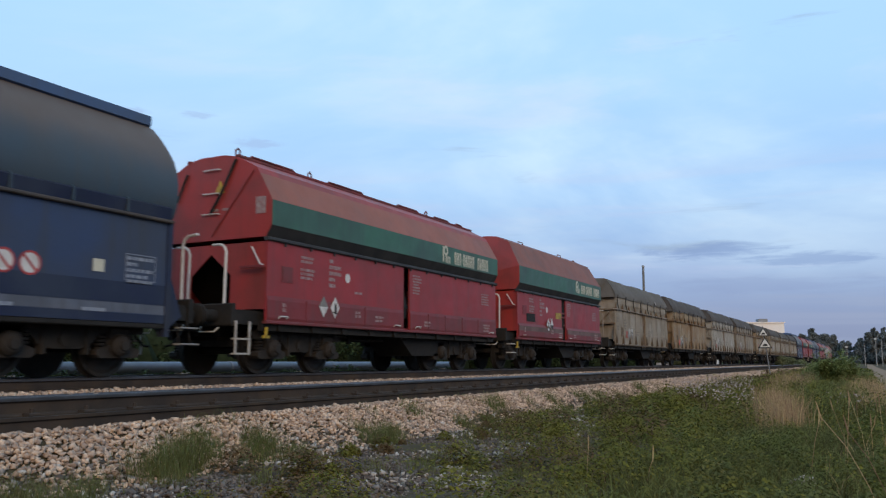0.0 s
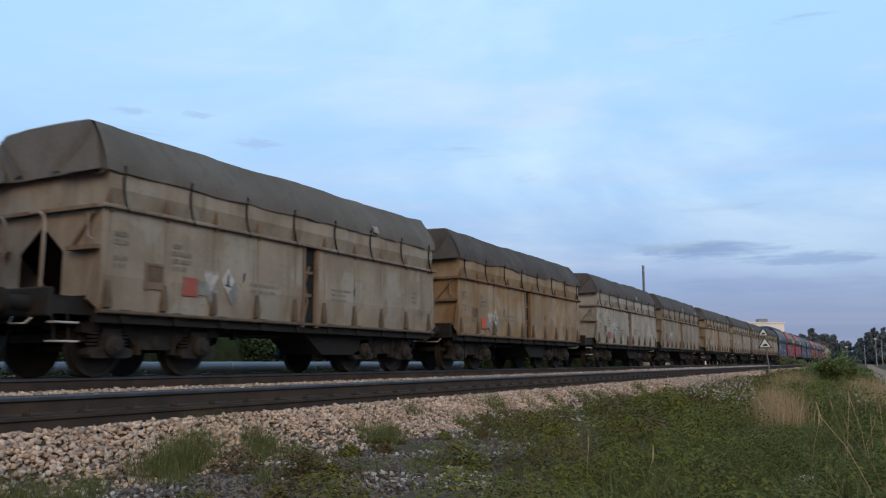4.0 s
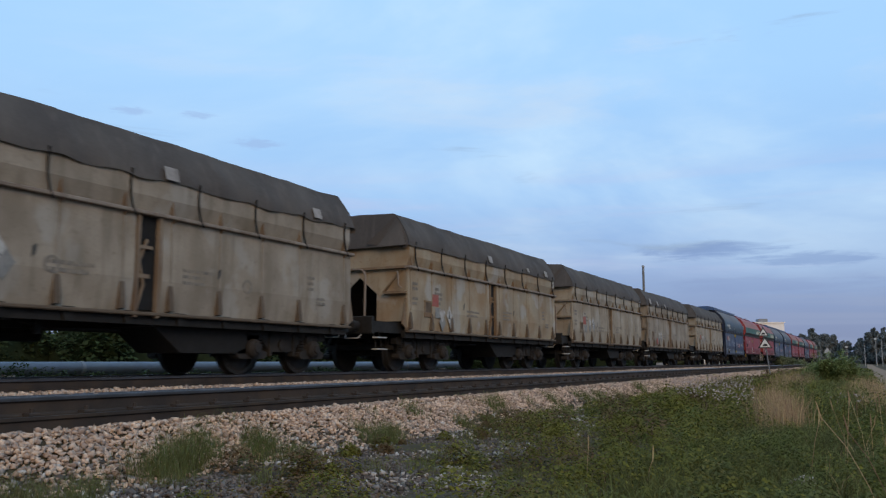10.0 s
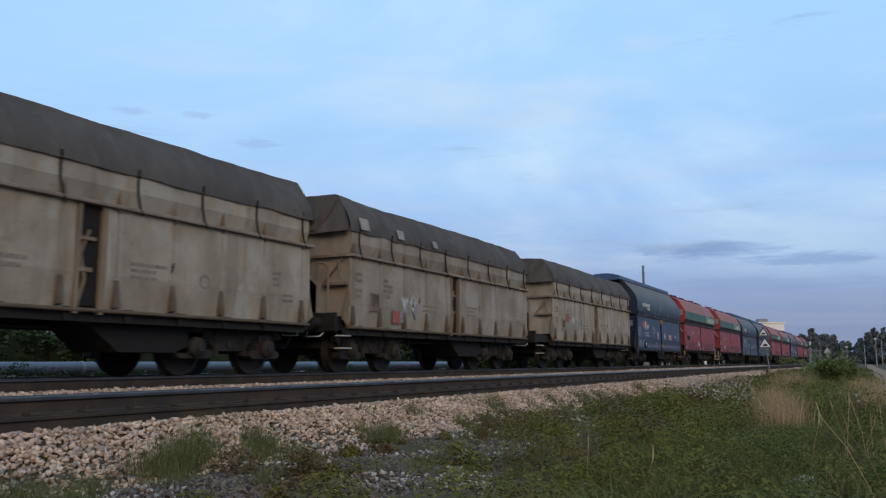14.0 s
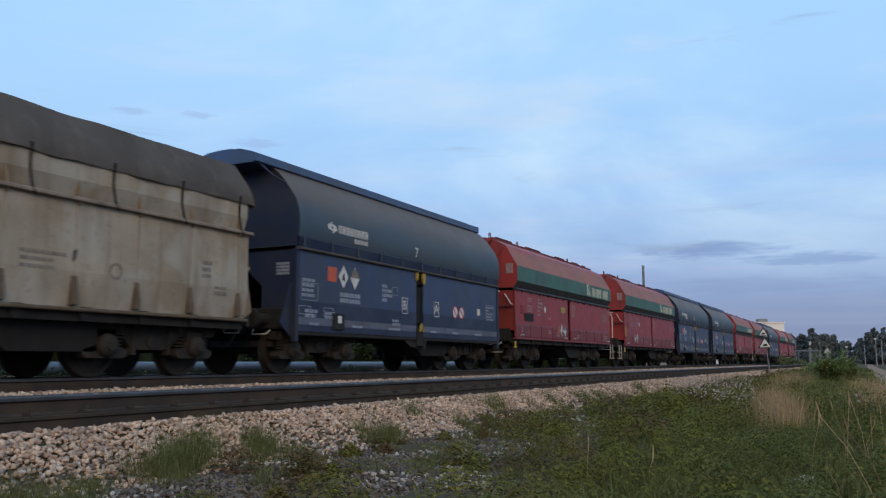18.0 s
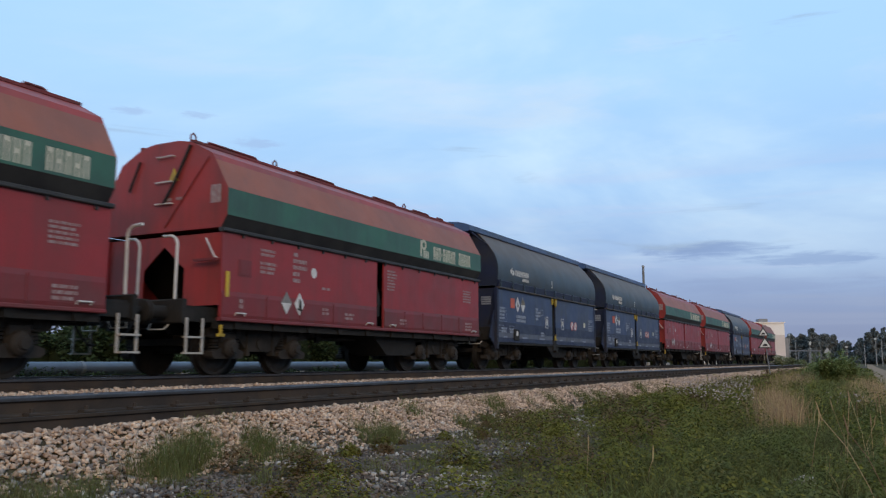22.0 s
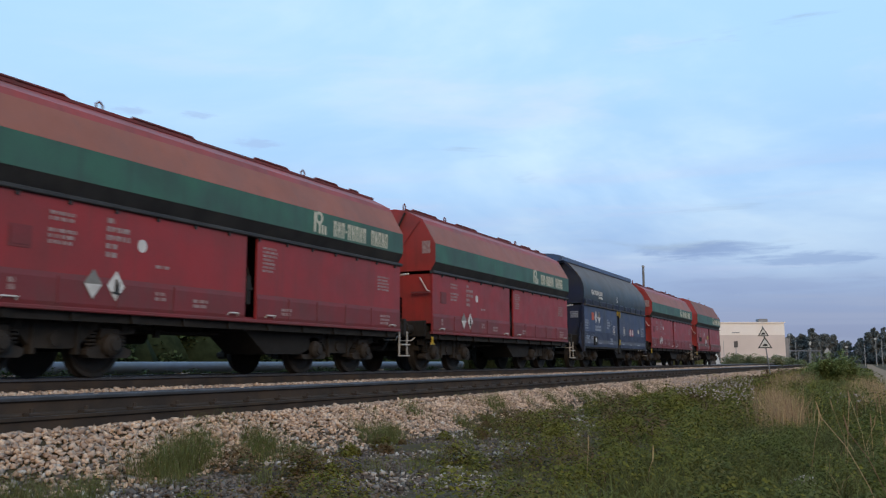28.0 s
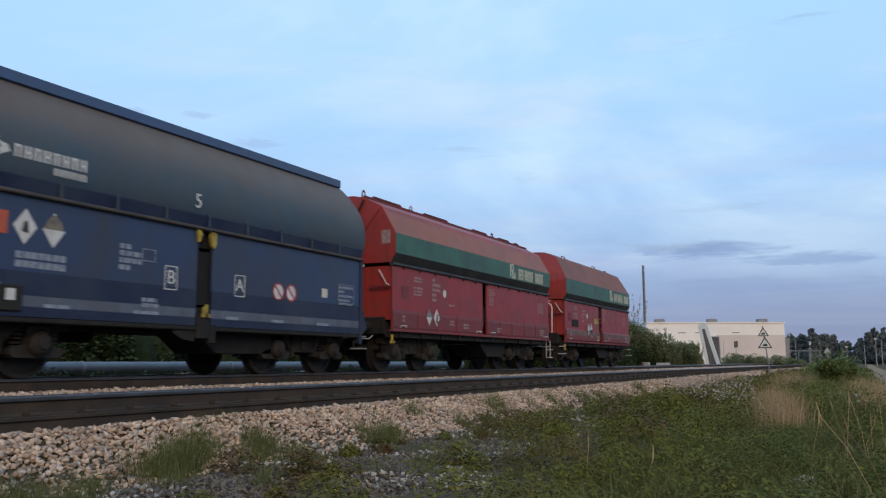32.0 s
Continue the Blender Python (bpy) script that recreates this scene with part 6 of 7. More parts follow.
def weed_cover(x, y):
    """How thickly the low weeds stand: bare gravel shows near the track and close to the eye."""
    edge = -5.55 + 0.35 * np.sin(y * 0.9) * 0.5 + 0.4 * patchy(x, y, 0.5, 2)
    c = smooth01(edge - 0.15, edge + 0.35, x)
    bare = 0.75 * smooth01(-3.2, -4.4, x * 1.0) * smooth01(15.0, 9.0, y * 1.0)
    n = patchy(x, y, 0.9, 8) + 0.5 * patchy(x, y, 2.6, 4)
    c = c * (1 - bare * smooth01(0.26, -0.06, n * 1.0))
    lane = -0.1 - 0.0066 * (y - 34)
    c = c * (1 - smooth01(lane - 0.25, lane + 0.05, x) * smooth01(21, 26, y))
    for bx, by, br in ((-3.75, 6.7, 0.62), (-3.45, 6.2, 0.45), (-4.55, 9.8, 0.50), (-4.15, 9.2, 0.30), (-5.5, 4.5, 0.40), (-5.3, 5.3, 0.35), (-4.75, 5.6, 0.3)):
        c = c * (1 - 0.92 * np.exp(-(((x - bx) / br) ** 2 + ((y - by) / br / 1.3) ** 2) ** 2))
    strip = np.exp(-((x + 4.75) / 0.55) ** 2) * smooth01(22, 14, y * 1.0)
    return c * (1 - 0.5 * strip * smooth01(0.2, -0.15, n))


def make_weeds():
    """Creeping leafy plants that grow in low mounds, over a carpet of small leaves."""
    r = np.random.default_rng(21)
    C, S, A, T, K = [], [], [], [], []

    def keep_them(c, s, a, t, k):
        for to, v in ((C, c), (S, s), (A, a), (T, t), (K, k)):
            to.append(v)
    # carpet
    for x0, x1, y0, y1, per, leaves, size, rad, high in ((-6.0, 3.0, 3.5, 13, 45, 12, 0.026, 0.11, 0.06), (-6.0, 3.0, 13, 24, 24, 12, 0.045, 0.15, 0.08), (-6.0, 4.0, 24, 48, 18, 14, 0.08, 0.25, 0.16), (-6.0, 6.0, 48, 110, 4, 14, 0.2, 0.5, 0.35)):
        n = int((x1 - x0) * (y1 - y0) * per)
        x, y = r.uniform(x0, x1, n), r.uniform(y0, y1, n)
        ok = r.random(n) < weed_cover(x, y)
        x, y = x[ok], y[ok]
        n = len(x)
        hgt = high * (0.45 + 0.8 * r.random(n))
        lx, ly = x[:, None] + r.normal(0, rad * 0.6, (n, leaves)), y[:, None] + r.normal(0, rad * 0.6, (n, leaves))
        lz = ground_z(lx, ly) + hgt[:, None] * np.sqrt(r.random((n, leaves)))
        m = n * leaves
        keep_them(np.stack([lx, ly, lz], -1).reshape(-1, 3), (size * r.uniform(0.6, 1.5, m)), r.uniform(0, 6.28, m), r.uniform(-0.4, 0.7, m), np.repeat(plant_kind(r, x, y), leaves))
    # mounds
    for x0, x1, y0, y1, per, leaves, size, rad, high in ((-5.9, 1.6, 3.6, 12, 9, 300, 0.031, 0.31, 0.40), (-6.0, 2.0, 12, 20, 8, 190, 0.043, 0.36, 0.46), (-6.0, 2.5, 20, 34, 6, 90, 0.066, 0.40, 0.44), (-6.0, 4.0, 34, 60, 2.6, 50, 0.14, 0.5, 0.42)):
        n = int((x1 - x0) * (y1 - y0) * per)
        x, y = r.uniform(x0, x1, n), r.uniform(y0, y1, n)
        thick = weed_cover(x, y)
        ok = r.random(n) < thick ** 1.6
        x, y, thick = x[ok], y[ok], thick[ok]
        n = len(x)
        grow = (0.35 + 0.65 * thick) * r.uniform(0.5, 1.35, n) * (0.78 + 0.9 * np.clip(patchy(x, y, 0.8, 30), -0.4, 0.6)) * (0.55 + 0.45 * smooth01(-5.6, -4.4, x))
        a = r.uniform(0, 2 * np.pi, (n, leaves))
        th = np.arccos(r.uniform(0.0, 1.0, (n, leaves)))
        shell = r.uniform(0.78, 1.05, (n, leaves))
        flat = np.sin(th) * shell * (rad * grow)[:, None] * (1 + 0.25 * np.sin(3 * a + x[:, None] * 9))
        lx, ly = x[:, None] + np.cos(a) * flat, y[:, None] + np.sin(a) * flat
        lz = ground_z(lx, ly) + 0.02 + np.cos(th) * shell * (high * grow)[:, None]
        keep_them(np.stack([lx, ly, lz], -1).reshape(-1, 3), size * r.uniform(0.55, 1.35, n * leaves) * np.repeat(r.uniform(0.75, 1.2, n), leaves), (a + r.normal(0, 0.7, a.shape)).reshape(-1), r.uniform(-0.7, 0.55, n * leaves), np.repeat(plant_kind(r, x, y), leaves))
    C, S, A, T, K = (np.concatenate(v) for v in (C, S, A, T, K))
    for k, (name, mat, label) in enumerate((("low_weeds", M_LEAF, "dense low green weeds in leafy mounds"), ("yellow_weeds", M_LEAF_YELLOW, "fresh yellow-green leafy weeds"), ("dark_weeds", M_LEAF_DARK, "deep green leafy weeds"), ("red_weeds", M_LEAF_RED, "low weeds with reddish-brown leaves"))):
        q = K == k
        tagged(part(name, leaf_mesh(name, C[q], S[q], r, 0.4, 0.66, 0.8, A[q], T[q]), mat), label, "weeds", kind="stuff")


def plant_kind(r, x, y):
    """Which weed grows there: 0 mid green, 1 yellow-green, 2 deep green, 3 reddish."""
    u = r.random(len(x))
    n = patchy(x, y, 0.6, 77)
    right = smooth01(-2.9, -1.2, x)
    k = np.zeros(len(x), int)
    k[u < 0.20 + 0.5 * n * (1 - right)] = 1
    k[u > 0.84 - 0.45 * right] = 2
    k[(u > 0.45) & (u < 0.45 + np.clip(0.16 + 0.9 * patchy(x, y, 0.8, 12) + 0.22 * (1 - smooth01(-4.9, -3.6, x)), 0.02, 0.5) * (1 - right))] = 3
    return k


def make_gravel():
    r = np.random.default_rng(5)
    n = 42000
    x, y = r.uniform(-5.9, -2.6, n), r.uniform(3.5, 18, n)
    s = r.uniform(0.011, 0.030, n) * np.where(r.random(n) < 0.05, 1.7, 1.0)
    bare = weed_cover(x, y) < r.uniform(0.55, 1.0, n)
    x, y, s = x[bare], y[bare], s[bare]
    z = ground_z(x, y) + s * 0.4
    scatter_stones("gravel", np.stack([x, y, z], -1), s, M_GRAVEL, "loose dark grey gravel among the weeds", r)
    n = 6000
    x, y = r.uniform(-5.9, -2.4, n), r.uniform(4.0, 19, n)
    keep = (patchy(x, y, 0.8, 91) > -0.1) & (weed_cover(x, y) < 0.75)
    x, y = x[keep], y[keep]
    s = r.uniform(0.012, 0.034, len(x)) * np.where(r.random(len(x)) < 0.10, 1.8, 1.0)
    scatter_stones("loose_stones", np.stack([x, y, ground_z(x, y) + 0.012 + s * 0.45], -1), s, M_PALE_STONE, "pale loose stones on the gravel", r)


def make_grass():
    r = np.random.default_rng(33)

    def tufts(spots, blades, high, spread, width, lean):
        B, H, W, Ln = [], [], [], []
        for (x, y), k in spots:
            n = int(blades * k)
            q = np.stack([x + r.normal(0, spread, n), y + r.normal(0, spread, n)], -1)
            B.append(np.concatenate([q, ground_z(q[:, 0], q[:, 1])[:, None]], 1))
            H.append(high * k ** 0.4 * r.uniform(0.30, 1.18, n) * r.uniform(0.8, 1.15))
            W.append(width * r.uniform(0.6, 1.3, n))
            Ln.append(np.clip(r.normal(lean, 0.15, n), 0.02, 0.9))
        return np.concatenate(B), np.concatenate(H), np.concatenate(W), np.concatenate(Ln)
    # fine tufts at the foot of the ballast
    low = [((-5.60, 5.2), 0.9), ((-5.60, 5.4), 1.3), ((-5.62, 5.6), 1.5), ((-5.7, 5.8), 1.6), ((-5.78, 6.05), 1.5), ((-5.85, 6.25), 0.9), ((-5.72, 6.85), 1.3), ((-5.75, 7.0), 1.0), ((-5.6, 6.7), 0.7), ((-5.45, 3.75), 1.2), ((-5.3, 3.95), 1.2), ((-5.15, 4.2), 1.0), ((-6.22, 6.6), 0.4), ((-5.45, 8.75), 1.6), ((-5.5, 9.0), 1.6), ((-5.55, 9.25), 1.2), ((-5.3, 7.0), 0.9),
           ((-6.0, 10.6), 0.9), ((-5.9, 13.2), 1.2), ((-5.95, 13.6), 1.0), ((-5.9, 16.2), 1.1), ((-5.85, 19.3), 1.2), ((-5.9, 23.5), 1.3), ((-5.62, 6.45), 0.6), ((-5.55, 7.2), 0.6), ((-5.75, 8.9), 0.8), ((-5.6, 11.5), 1.2), ((-5.5, 12.2), 1.0), ((-5.9, 15.0), 0.6), ((-6.1, 9.6), 0.3), ((-6.25, 7.0), 0.3), ((-6.2, 12.8), 0.3),
           ((-5.3, 5.2), 0.7), ((-5.5, 4.6), 0.6), ((-5.6, 18.5), 0.8), ((-5.7, 21.0), 0.9), ((-5.5, 26.0), 1.0), ((-4.3, 8.2), 0.4), ((-4.6, 10.4), 0.4)]
    low += [((x, y), 0.4) for x, y in zip(r.uniform(-5.4, -3.0, 26), r.uniform(5, 14, 26))]
    low += [((x, y), 0.8) for x, y in zip(r.uniform(-5.9, -4.8, 30), r.uniform(14, 45, 30))]
    g = tufts(low, 300, 0.27, 0.10, 0.0038, 0.52)
    # fresh tall grass to the right of the eye's line, over a green carpet
    rx, ry = r.uniform(-2.5, 2.2, 620), r.uniform(5.6, 17, 620)
    tall = [((x, y), k) for x, y, k in zip(rx, ry, r.uniform(0.25, 0.85, 620)) if x > -2.3 + 0.03 * y + r.normal(0, 0.25)]
    h = tufts(tall[::3], 110, 0.46, 0.16, 0.008, 0.55)
    deep = tufts([q for i, q in enumerate(tall) if i % 3], 110, 0.44, 0.17, 0.009, 0.6)
    tagged(part("deep_grass", blade_mesh("deep_grass", *deep, r), M_GRASS_DEEP), "thick dark green bent grass", "grass", kind="stuff")
    m = tufts([((x, y), 0.8) for x, y in zip(r.uniform(-1.9, -0.2, 60), r.uniform(17, 50, 60))], 130, 0.65, 0.4, 0.02, 0.35)
    allg = [np.concatenate(z) for z in zip(g, h, m)]
    tagged(part("green_grass", blade_mesh("green_grass", *allg, r), M_GRASS), "thin green grass tufts and tall grass", "grass", kind="stuff")
    # dry stands
    stand = [((x * y, y), 1.0) for x, y in zip(r.uniform(-0.110, -0.080, 42), r.uniform(13.6, 18.6, 42))]
    dry = [((x, y), 0.9) for x, y in zip(r.uniform(-3.3, -2.0, 34), r.uniform(31, 44, 34))]
    dry += [((x, y), 0.75) for x, y in zip(r.uniform(-0.30, 0.5, 34), r.uniform(18, 24, 34))]
    dry += [((x, y), 0.9) for x, y in zip(r.uniform(-0.70, 0.05, 46), r.uniform(23, 36, 46))]
    dry += [((x, y), 0.22) for x, y in zip(r.uniform(-0.3, 1.2, 9), r.uniform(6.3, 11, 9))]
    d = tufts(dry, 60, 0.74, 0.22, 0.0075, 0.36)
    d = [np.concatenate(z) for z in zip(d, tufts(stand, 55, 0.82, 0.16, 0.0065, 0.26))]
    loose = tufts([((x, y), 0.06) for x, y in zip(r.uniform(-3.2, 0.8, 26), r.uniform(5.5, 9, 26))], 60, 0.55, 0.1, 0.008, 0.2)
    d = [np.concatenate(z) for z in zip(d, loose)]
    tagged(part("dry_grass", blade_mesh("dry_grass", *d, r), M_DRY), "tall straw-coloured dry grass", "grass", kind="stuff")
    # tall bent stems close by
    k = Kit()
    for x, y, hh, lx, ly in ((0.02, 6.9, 0.80, -0.40, 0.2), (0.10, 7.0, 0.70, -0.30, 0.1), (-0.30, 9.4, 0.80, 0.05, 0.2), (-0.62, 9.0, 0.62, 0.1, 0.1), (-2.35, 7.3, 0.40, 0.02, 0.02), (-1.9, 7.6, 0.34, 0.08, 0.0)):
        z = float(ground_z(x, y))
        k.tube([(x, y, z), (x + lx * 0.25, y + ly * 0.25, z + hh * 0.4), (x + lx * 0.6, y + ly * 0.6, z + hh * 0.75), (x + lx, y + ly, z + hh)], 0.003, 5)
        k.loft([[(x + lx + q * math.cos(a) + u * lx * 0.1, y + ly + q * math.sin(a), z + hh - 0.02 + u * 0.16) for a in np.linspace(0, 2 * math.pi, 6, False)] for u, q in ((0, 0.002), (0.3, 0.006), (0.7, 0.005), (1.0, 0.001))], True)
    for q in range(13):
        x, y = r.uniform(-0.45, 0.25), r.uniform(9.5, 15)
        hh, lx, ly, z = r.uniform(0.45, 0.8), r.normal(0.02, 0.10), r.normal(0, 0.1), float(ground_z(x, y))
        k.tube([(x, y, z), (x + lx * 0.3, y + ly * 0.3, z + hh * 0.5), (x + lx, y + ly, z + hh)], 0.0028, 4)
        k.loft([[(x + lx + w * math.cos(a) + u * lx * 0.2, y + ly + w * math.sin(a), z + hh - 0.02 + u * 0.14) for a in np.linspace(0, 2 * math.pi, 5, False)] for u, w in ((0, 0.002), (0.3, 0.006), (0.7, 0.005), (1.0, 0.001))], True)
    tagged(part("grass_stems", k.mesh("grass_stems"), M_DRY), "tall pale grass stems with seed heads", "grass", kind="stuff")
    # white flower heads
    fx = np.concatenate([r.uniform(-0.220, -0.122, 1700), r.normal(-0.35, 0.28, 70), r.normal(-0.60, 0.07, 26), r.uniform(-4.9, -4.2, 40)])
    fy = np.concatenate([r.uniform(17.0, 29, 1700), r.uniform(15, 19, 70), r.normal(8.3, 0.08, 26), r.uniform(8, 15, 40)])
    fx[:1700] *= fy[:1700]
    keep = np.concatenate([(patchy(fx[:1700], fy[:1700], 0.9, 60) > -0.02) & (r.random(1700) < 0.85), np.ones(136, bool)])
    fx, fy = fx[keep], fy[keep]
    fz = ground_z(fx, fy) + np.where(fy > 17, r.uniform(0.34, 0.60, len(fx)), np.where((fy < 9) & (fx > -2), r.uniform(0.10, 0.2, len(fx)), r.uniform(0.16, 0.36, len(fx))))
    size = np.where(fy > 17, 0.022, np.where((fy < 9) & (fx > -2), 0.026, 0.009)) * r.uniform(0.7, 1.3, len(fx))
    scatter_stones("white_flowers", np.stack([fx, fy, fz], -1), size, M_FLOWER, "small white flower heads among the weeds", r)


make_weeds()
make_gravel()
make_grass()


def crown_points(r, blobs, count):
    """Leaf places on the shells of several overlapping clumps."""
    out = []
    vol = np.array([b[3] ** 2 for b in blobs])
    for (x, y, z, q), c in zip(blobs, (count * vol / vol.sum()).astype(int)):
        v = r.normal(size=(c, 3))
        v /= np.linalg.norm(v, axis=1)[:, None]
        rad = q * (0.55 + 0.5 * r.random(c) ** 0.5)
        p = v * rad[:, None] * np.array([1, 1, 0.85]) + np.array([x, y, z])
        out.append(p)
    return np.concatenate(out)


def tree(name, height, spread, seed, leaf, count, label, mat, x=0, y=0, z=0):
    r = np.random.default_rng(seed)
    t = new(name)
    tagged(t, label, "tree")
    k = Kit()
    k.loft([[(q * math.cos(a) + u * 0.3 * math.sin(seed), q * math.sin(a), u * height * 0.75) for a in np.linspace(0, 2 * math.pi, 8, False)] for u, q in ((0, height * 0.022), (0.3, height * 0.016), (0.7, height * 0.010), (1, height * 0.004))], True)
    part("trunk", k.mesh("trunk"), M_BARK, t)
    blobs = []
    for i in range(38):
        a, u = r.uniform(0, 6.28), (i + r.random()) / 38
        d = spread * (0.52 - 0.40 * u ** 1.5) * r.uniform(0.3, 1.0)
        p = (d * math.cos(a), d * math.sin(a), height * (0.06 + 0.90 * u))
        blobs.append((*p, spread * r.uniform(0.13, 0.30) * (1.15 - 0.6 * u)))
        if i < 6:
            kk = Kit()
            kk.tube([(0, 0, height * 0.3 + i * height * 0.05), (p[0] * 0.5, p[1] * 0.5, p[2] * 0.75), p], height * 0.005, 5)
            part("limb", kk.mesh("limb"), M_BARK, t)
    pts = crown_points(r, blobs, count)
    k = Kit()
    for x0, y0, z0, q in blobs:
        k.loft([[(x0 + q * 0.86 * math.cos(b) * math.cos(a), y0 + q * 0.86 * math.cos(b) * math.sin(a), z0 + q * 0.72 * math.sin(b)) for a in np.linspace(0, 2 * math.pi, 9, False)] for b in (-1.4, -0.7, 0.0, 0.7, 1.4)], True)
    part("inner_crown", k.mesh("inner_crown"), mat, t)
    part("crown", leaf_mesh("crown", pts, leaf * r.uniform(0.6, 1.4, len(pts)), r, 0.8, 0.9), mat, t)
    t.location = (x, y, z)
    return t


def bush(x, y, z, w, h, seed, leaf, count, label, mat=None, heart=0.0, wisps=0):
    r = np.random.default_rng(seed)
    b = new("bush")
    tagged(b, label, "bush")
    blobs = [(r.uniform(-0.5, 0.5) * w, r.uniform(-0.5, 0.5) * w, h * r.uniform(0.12, 0.72), min(w, h) * r.uniform(0.28, 0.42)) for _ in range(12)]
    pts = crown_points(r, blobs, count)
    if wisps:
        # upright shoots that stand out of the crown
        n = 70
        bx, by, top = r.uniform(-0.5, 0.5, wisps) * w, r.uniform(-0.5, 0.5, wisps) * w, h * r.uniform(0.6, 1.06, wisps)
        u = r.uniform(0.3, 1, (wisps, n))
        lean = r.uniform(-0.25, 0.25, (2, wisps))
        sx = bx[:, None] + lean[0][:, None] * u * h + r.normal(0, 0.05, (wisps, n))
        sy = by[:, None] + lean[1][:, None] * u * h + r.normal(0, 0.05, (wisps, n))
        pts = np.concatenate([pts, np.stack([sx, sy, top[:, None] * u], -1).reshape(-1, 3)])
    part("foliage", leaf_mesh("foliage", pts, leaf * r.uniform(0.6, 1.4, len(pts)), r, 0.8, 0.8), mat or M_BUSH, b)
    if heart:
        # a solid core added to stop sky showing through, dark with painted shade
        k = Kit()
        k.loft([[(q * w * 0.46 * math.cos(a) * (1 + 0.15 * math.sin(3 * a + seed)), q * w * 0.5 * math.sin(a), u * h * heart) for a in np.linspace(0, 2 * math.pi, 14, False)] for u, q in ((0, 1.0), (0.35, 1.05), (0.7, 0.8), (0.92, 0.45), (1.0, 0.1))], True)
        part("inner_growth", k.mesh("inner_growth", True), M_HEDGE_SHADE, b)
    for p in blobs[:4]:
        k = Kit()
        k.tube([(p[0] * 0.2, p[1] * 0.2, 0), (p[0] * 0.6, p[1] * 0.6, p[2] * 0.6), p[:3]], 0.012 * h, 5)
        part("stem", k.mesh("stem"), M_BARK, b)
    b.location = (x, y, z)
    return b


def make_woods():
    r = np.random.default_rng(3)
    kinds = [tree("tree", 13, 6.0, s, 0.55, 9000, "broadleaf tree in the far wood, haze in its colour", M_TREE, 400 + 30 * s, 900, -0.6) for s in (1, 2, 3, 4)]
    kinds.append(tree("tree", 16, 6.5, 9, 0.55, 10000, "taller tree in the far wood, haze in its colour", M_TREE, 560, 900, -0.6))
    spots = []
    # rows of trees along the end of the open ground: (x at 400 m, height factor)
    for x in np.arange(-43, 13, 1.5):
        px = x / 400
        f = 1.0
        if -0.036 < px < -0.012:
            f = 0.74
        elif px > -0.012:
            f = 1.05 if px > -0.004 else 0.85
        spots.append((x + r.uniform(-1, 1), 400 + r.uniform(-12, 12), f * r.uniform(0.88, 1.06), int(r.integers(0, 4))))
    for x in (-23.5, -22.4):
        spots.append((x, 392, 0.98, 4))
    spots += [(0.8, 395, 0.98, 4), (4.5, 380, 0.95, 4)]
    for x in np.arange(12, 140, 7):
        spots.append((x, 400 + r.uniform(-15, 15), r.uniform(0.9, 1.15), int(r.integers(0, 4))))
    for x in np.arange(-330, -48, 8):
        spots.append((x, 420 + r.uniform(-15, 15), r.uniform(0.6, 0.8), int(r.integers(0, 4))))
    for i, (x, y, f, kd) in enumerate(spots):
        m = Matrix.Translation((x, y, -0.7)) @ Matrix.Rotation(r.uniform(0, 6.28), 4, "Z")
        c = copy_thing(kinds[kd], m)
        c.scale = (f, f, f)
    for t in kinds:
        t.location.z = -0.7


make_woods()

# bushes by the track beyond the train's end, and the hedge behind the train
for x, y, w, h, seed in ((-25.0, 92, 4.2, 8.2, 1), (-22.5, 94, 4, 4.6, 2), (-20.6, 95, 3.6, 2.9, 3), (-19.4, 96, 2.8, 3.1, 4), (-18.3, 95, 2.0, 2.7, 5), (-27.5, 90, 5.5, 5.6, 6)):
    bush(x, y, -0.6, w, h, seed, 0.15, 15000, "dense grey-green shrub beside the track", M_SHRUB, 0.0, 70)
for i, (x, y, h) in enumerate(((-14.6, 100, 1.6), (-13.4, 102, 1.9), (-12.0, 104, 1.5), (-10.6, 106, 1.7), (-8.6, 108, 1.2), (-6.9, 100, 1.3))):
    bush(x, y, -0.6, 2.6, h, 20 + i, 0.12, 3500, "low green shrub near the building", M_SHRUB)
bush(-1.55, 36, -0.95, 0.8, 1.6, 41, 0.055, 7000, "green leafy shrub in the dry grass", None, 0.0, 46)
bush(-1.05, 38, -0.95, 0.7, 1.4, 42, 0.055, 5000, "green leafy shrub in the dry grass", None, 0.0, 46)
bush(-2.3, 44, -0.9, 1.3, 1.1, 43, 0.055, 7000, "green leafy shrub in the dry grass", None, 0.0, 46)
rb = np.random.default_rng(8)
for i in range(16):
    y = 11.5 + i * 1.55
    bush(-16.9 - rb.uniform(0, 0.5), y, -0.6, 0.8, rb.uniform(0.45, 0.85), 300 + i, 0.06, 500, "low green weeds beside the pipeline", M_HEDGE, 0.0, 6)
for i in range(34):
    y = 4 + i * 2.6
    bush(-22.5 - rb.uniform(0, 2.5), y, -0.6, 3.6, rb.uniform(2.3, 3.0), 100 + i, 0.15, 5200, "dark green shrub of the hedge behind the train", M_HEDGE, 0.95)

# ---------- pipeline, building, signs, poles ----------
M_PIPE = surface("blue_grey_pipe_cladding", (0.13, 0.165, 0.21), (0.11, 0.14, 0.18), 1.5, 0.5, 0.3, 0.05, (0.14, 0.16, 0.17), 0.5, 1.2)
M_CREAMWALL = surface("cream_panel_wall", (0.90, 0.83, 0.77), (0.87, 0.79, 0.73), 0.2, 0.8, 0.0, 0.02, (0.75, 0.66, 0.60), 0.3, 0.15)
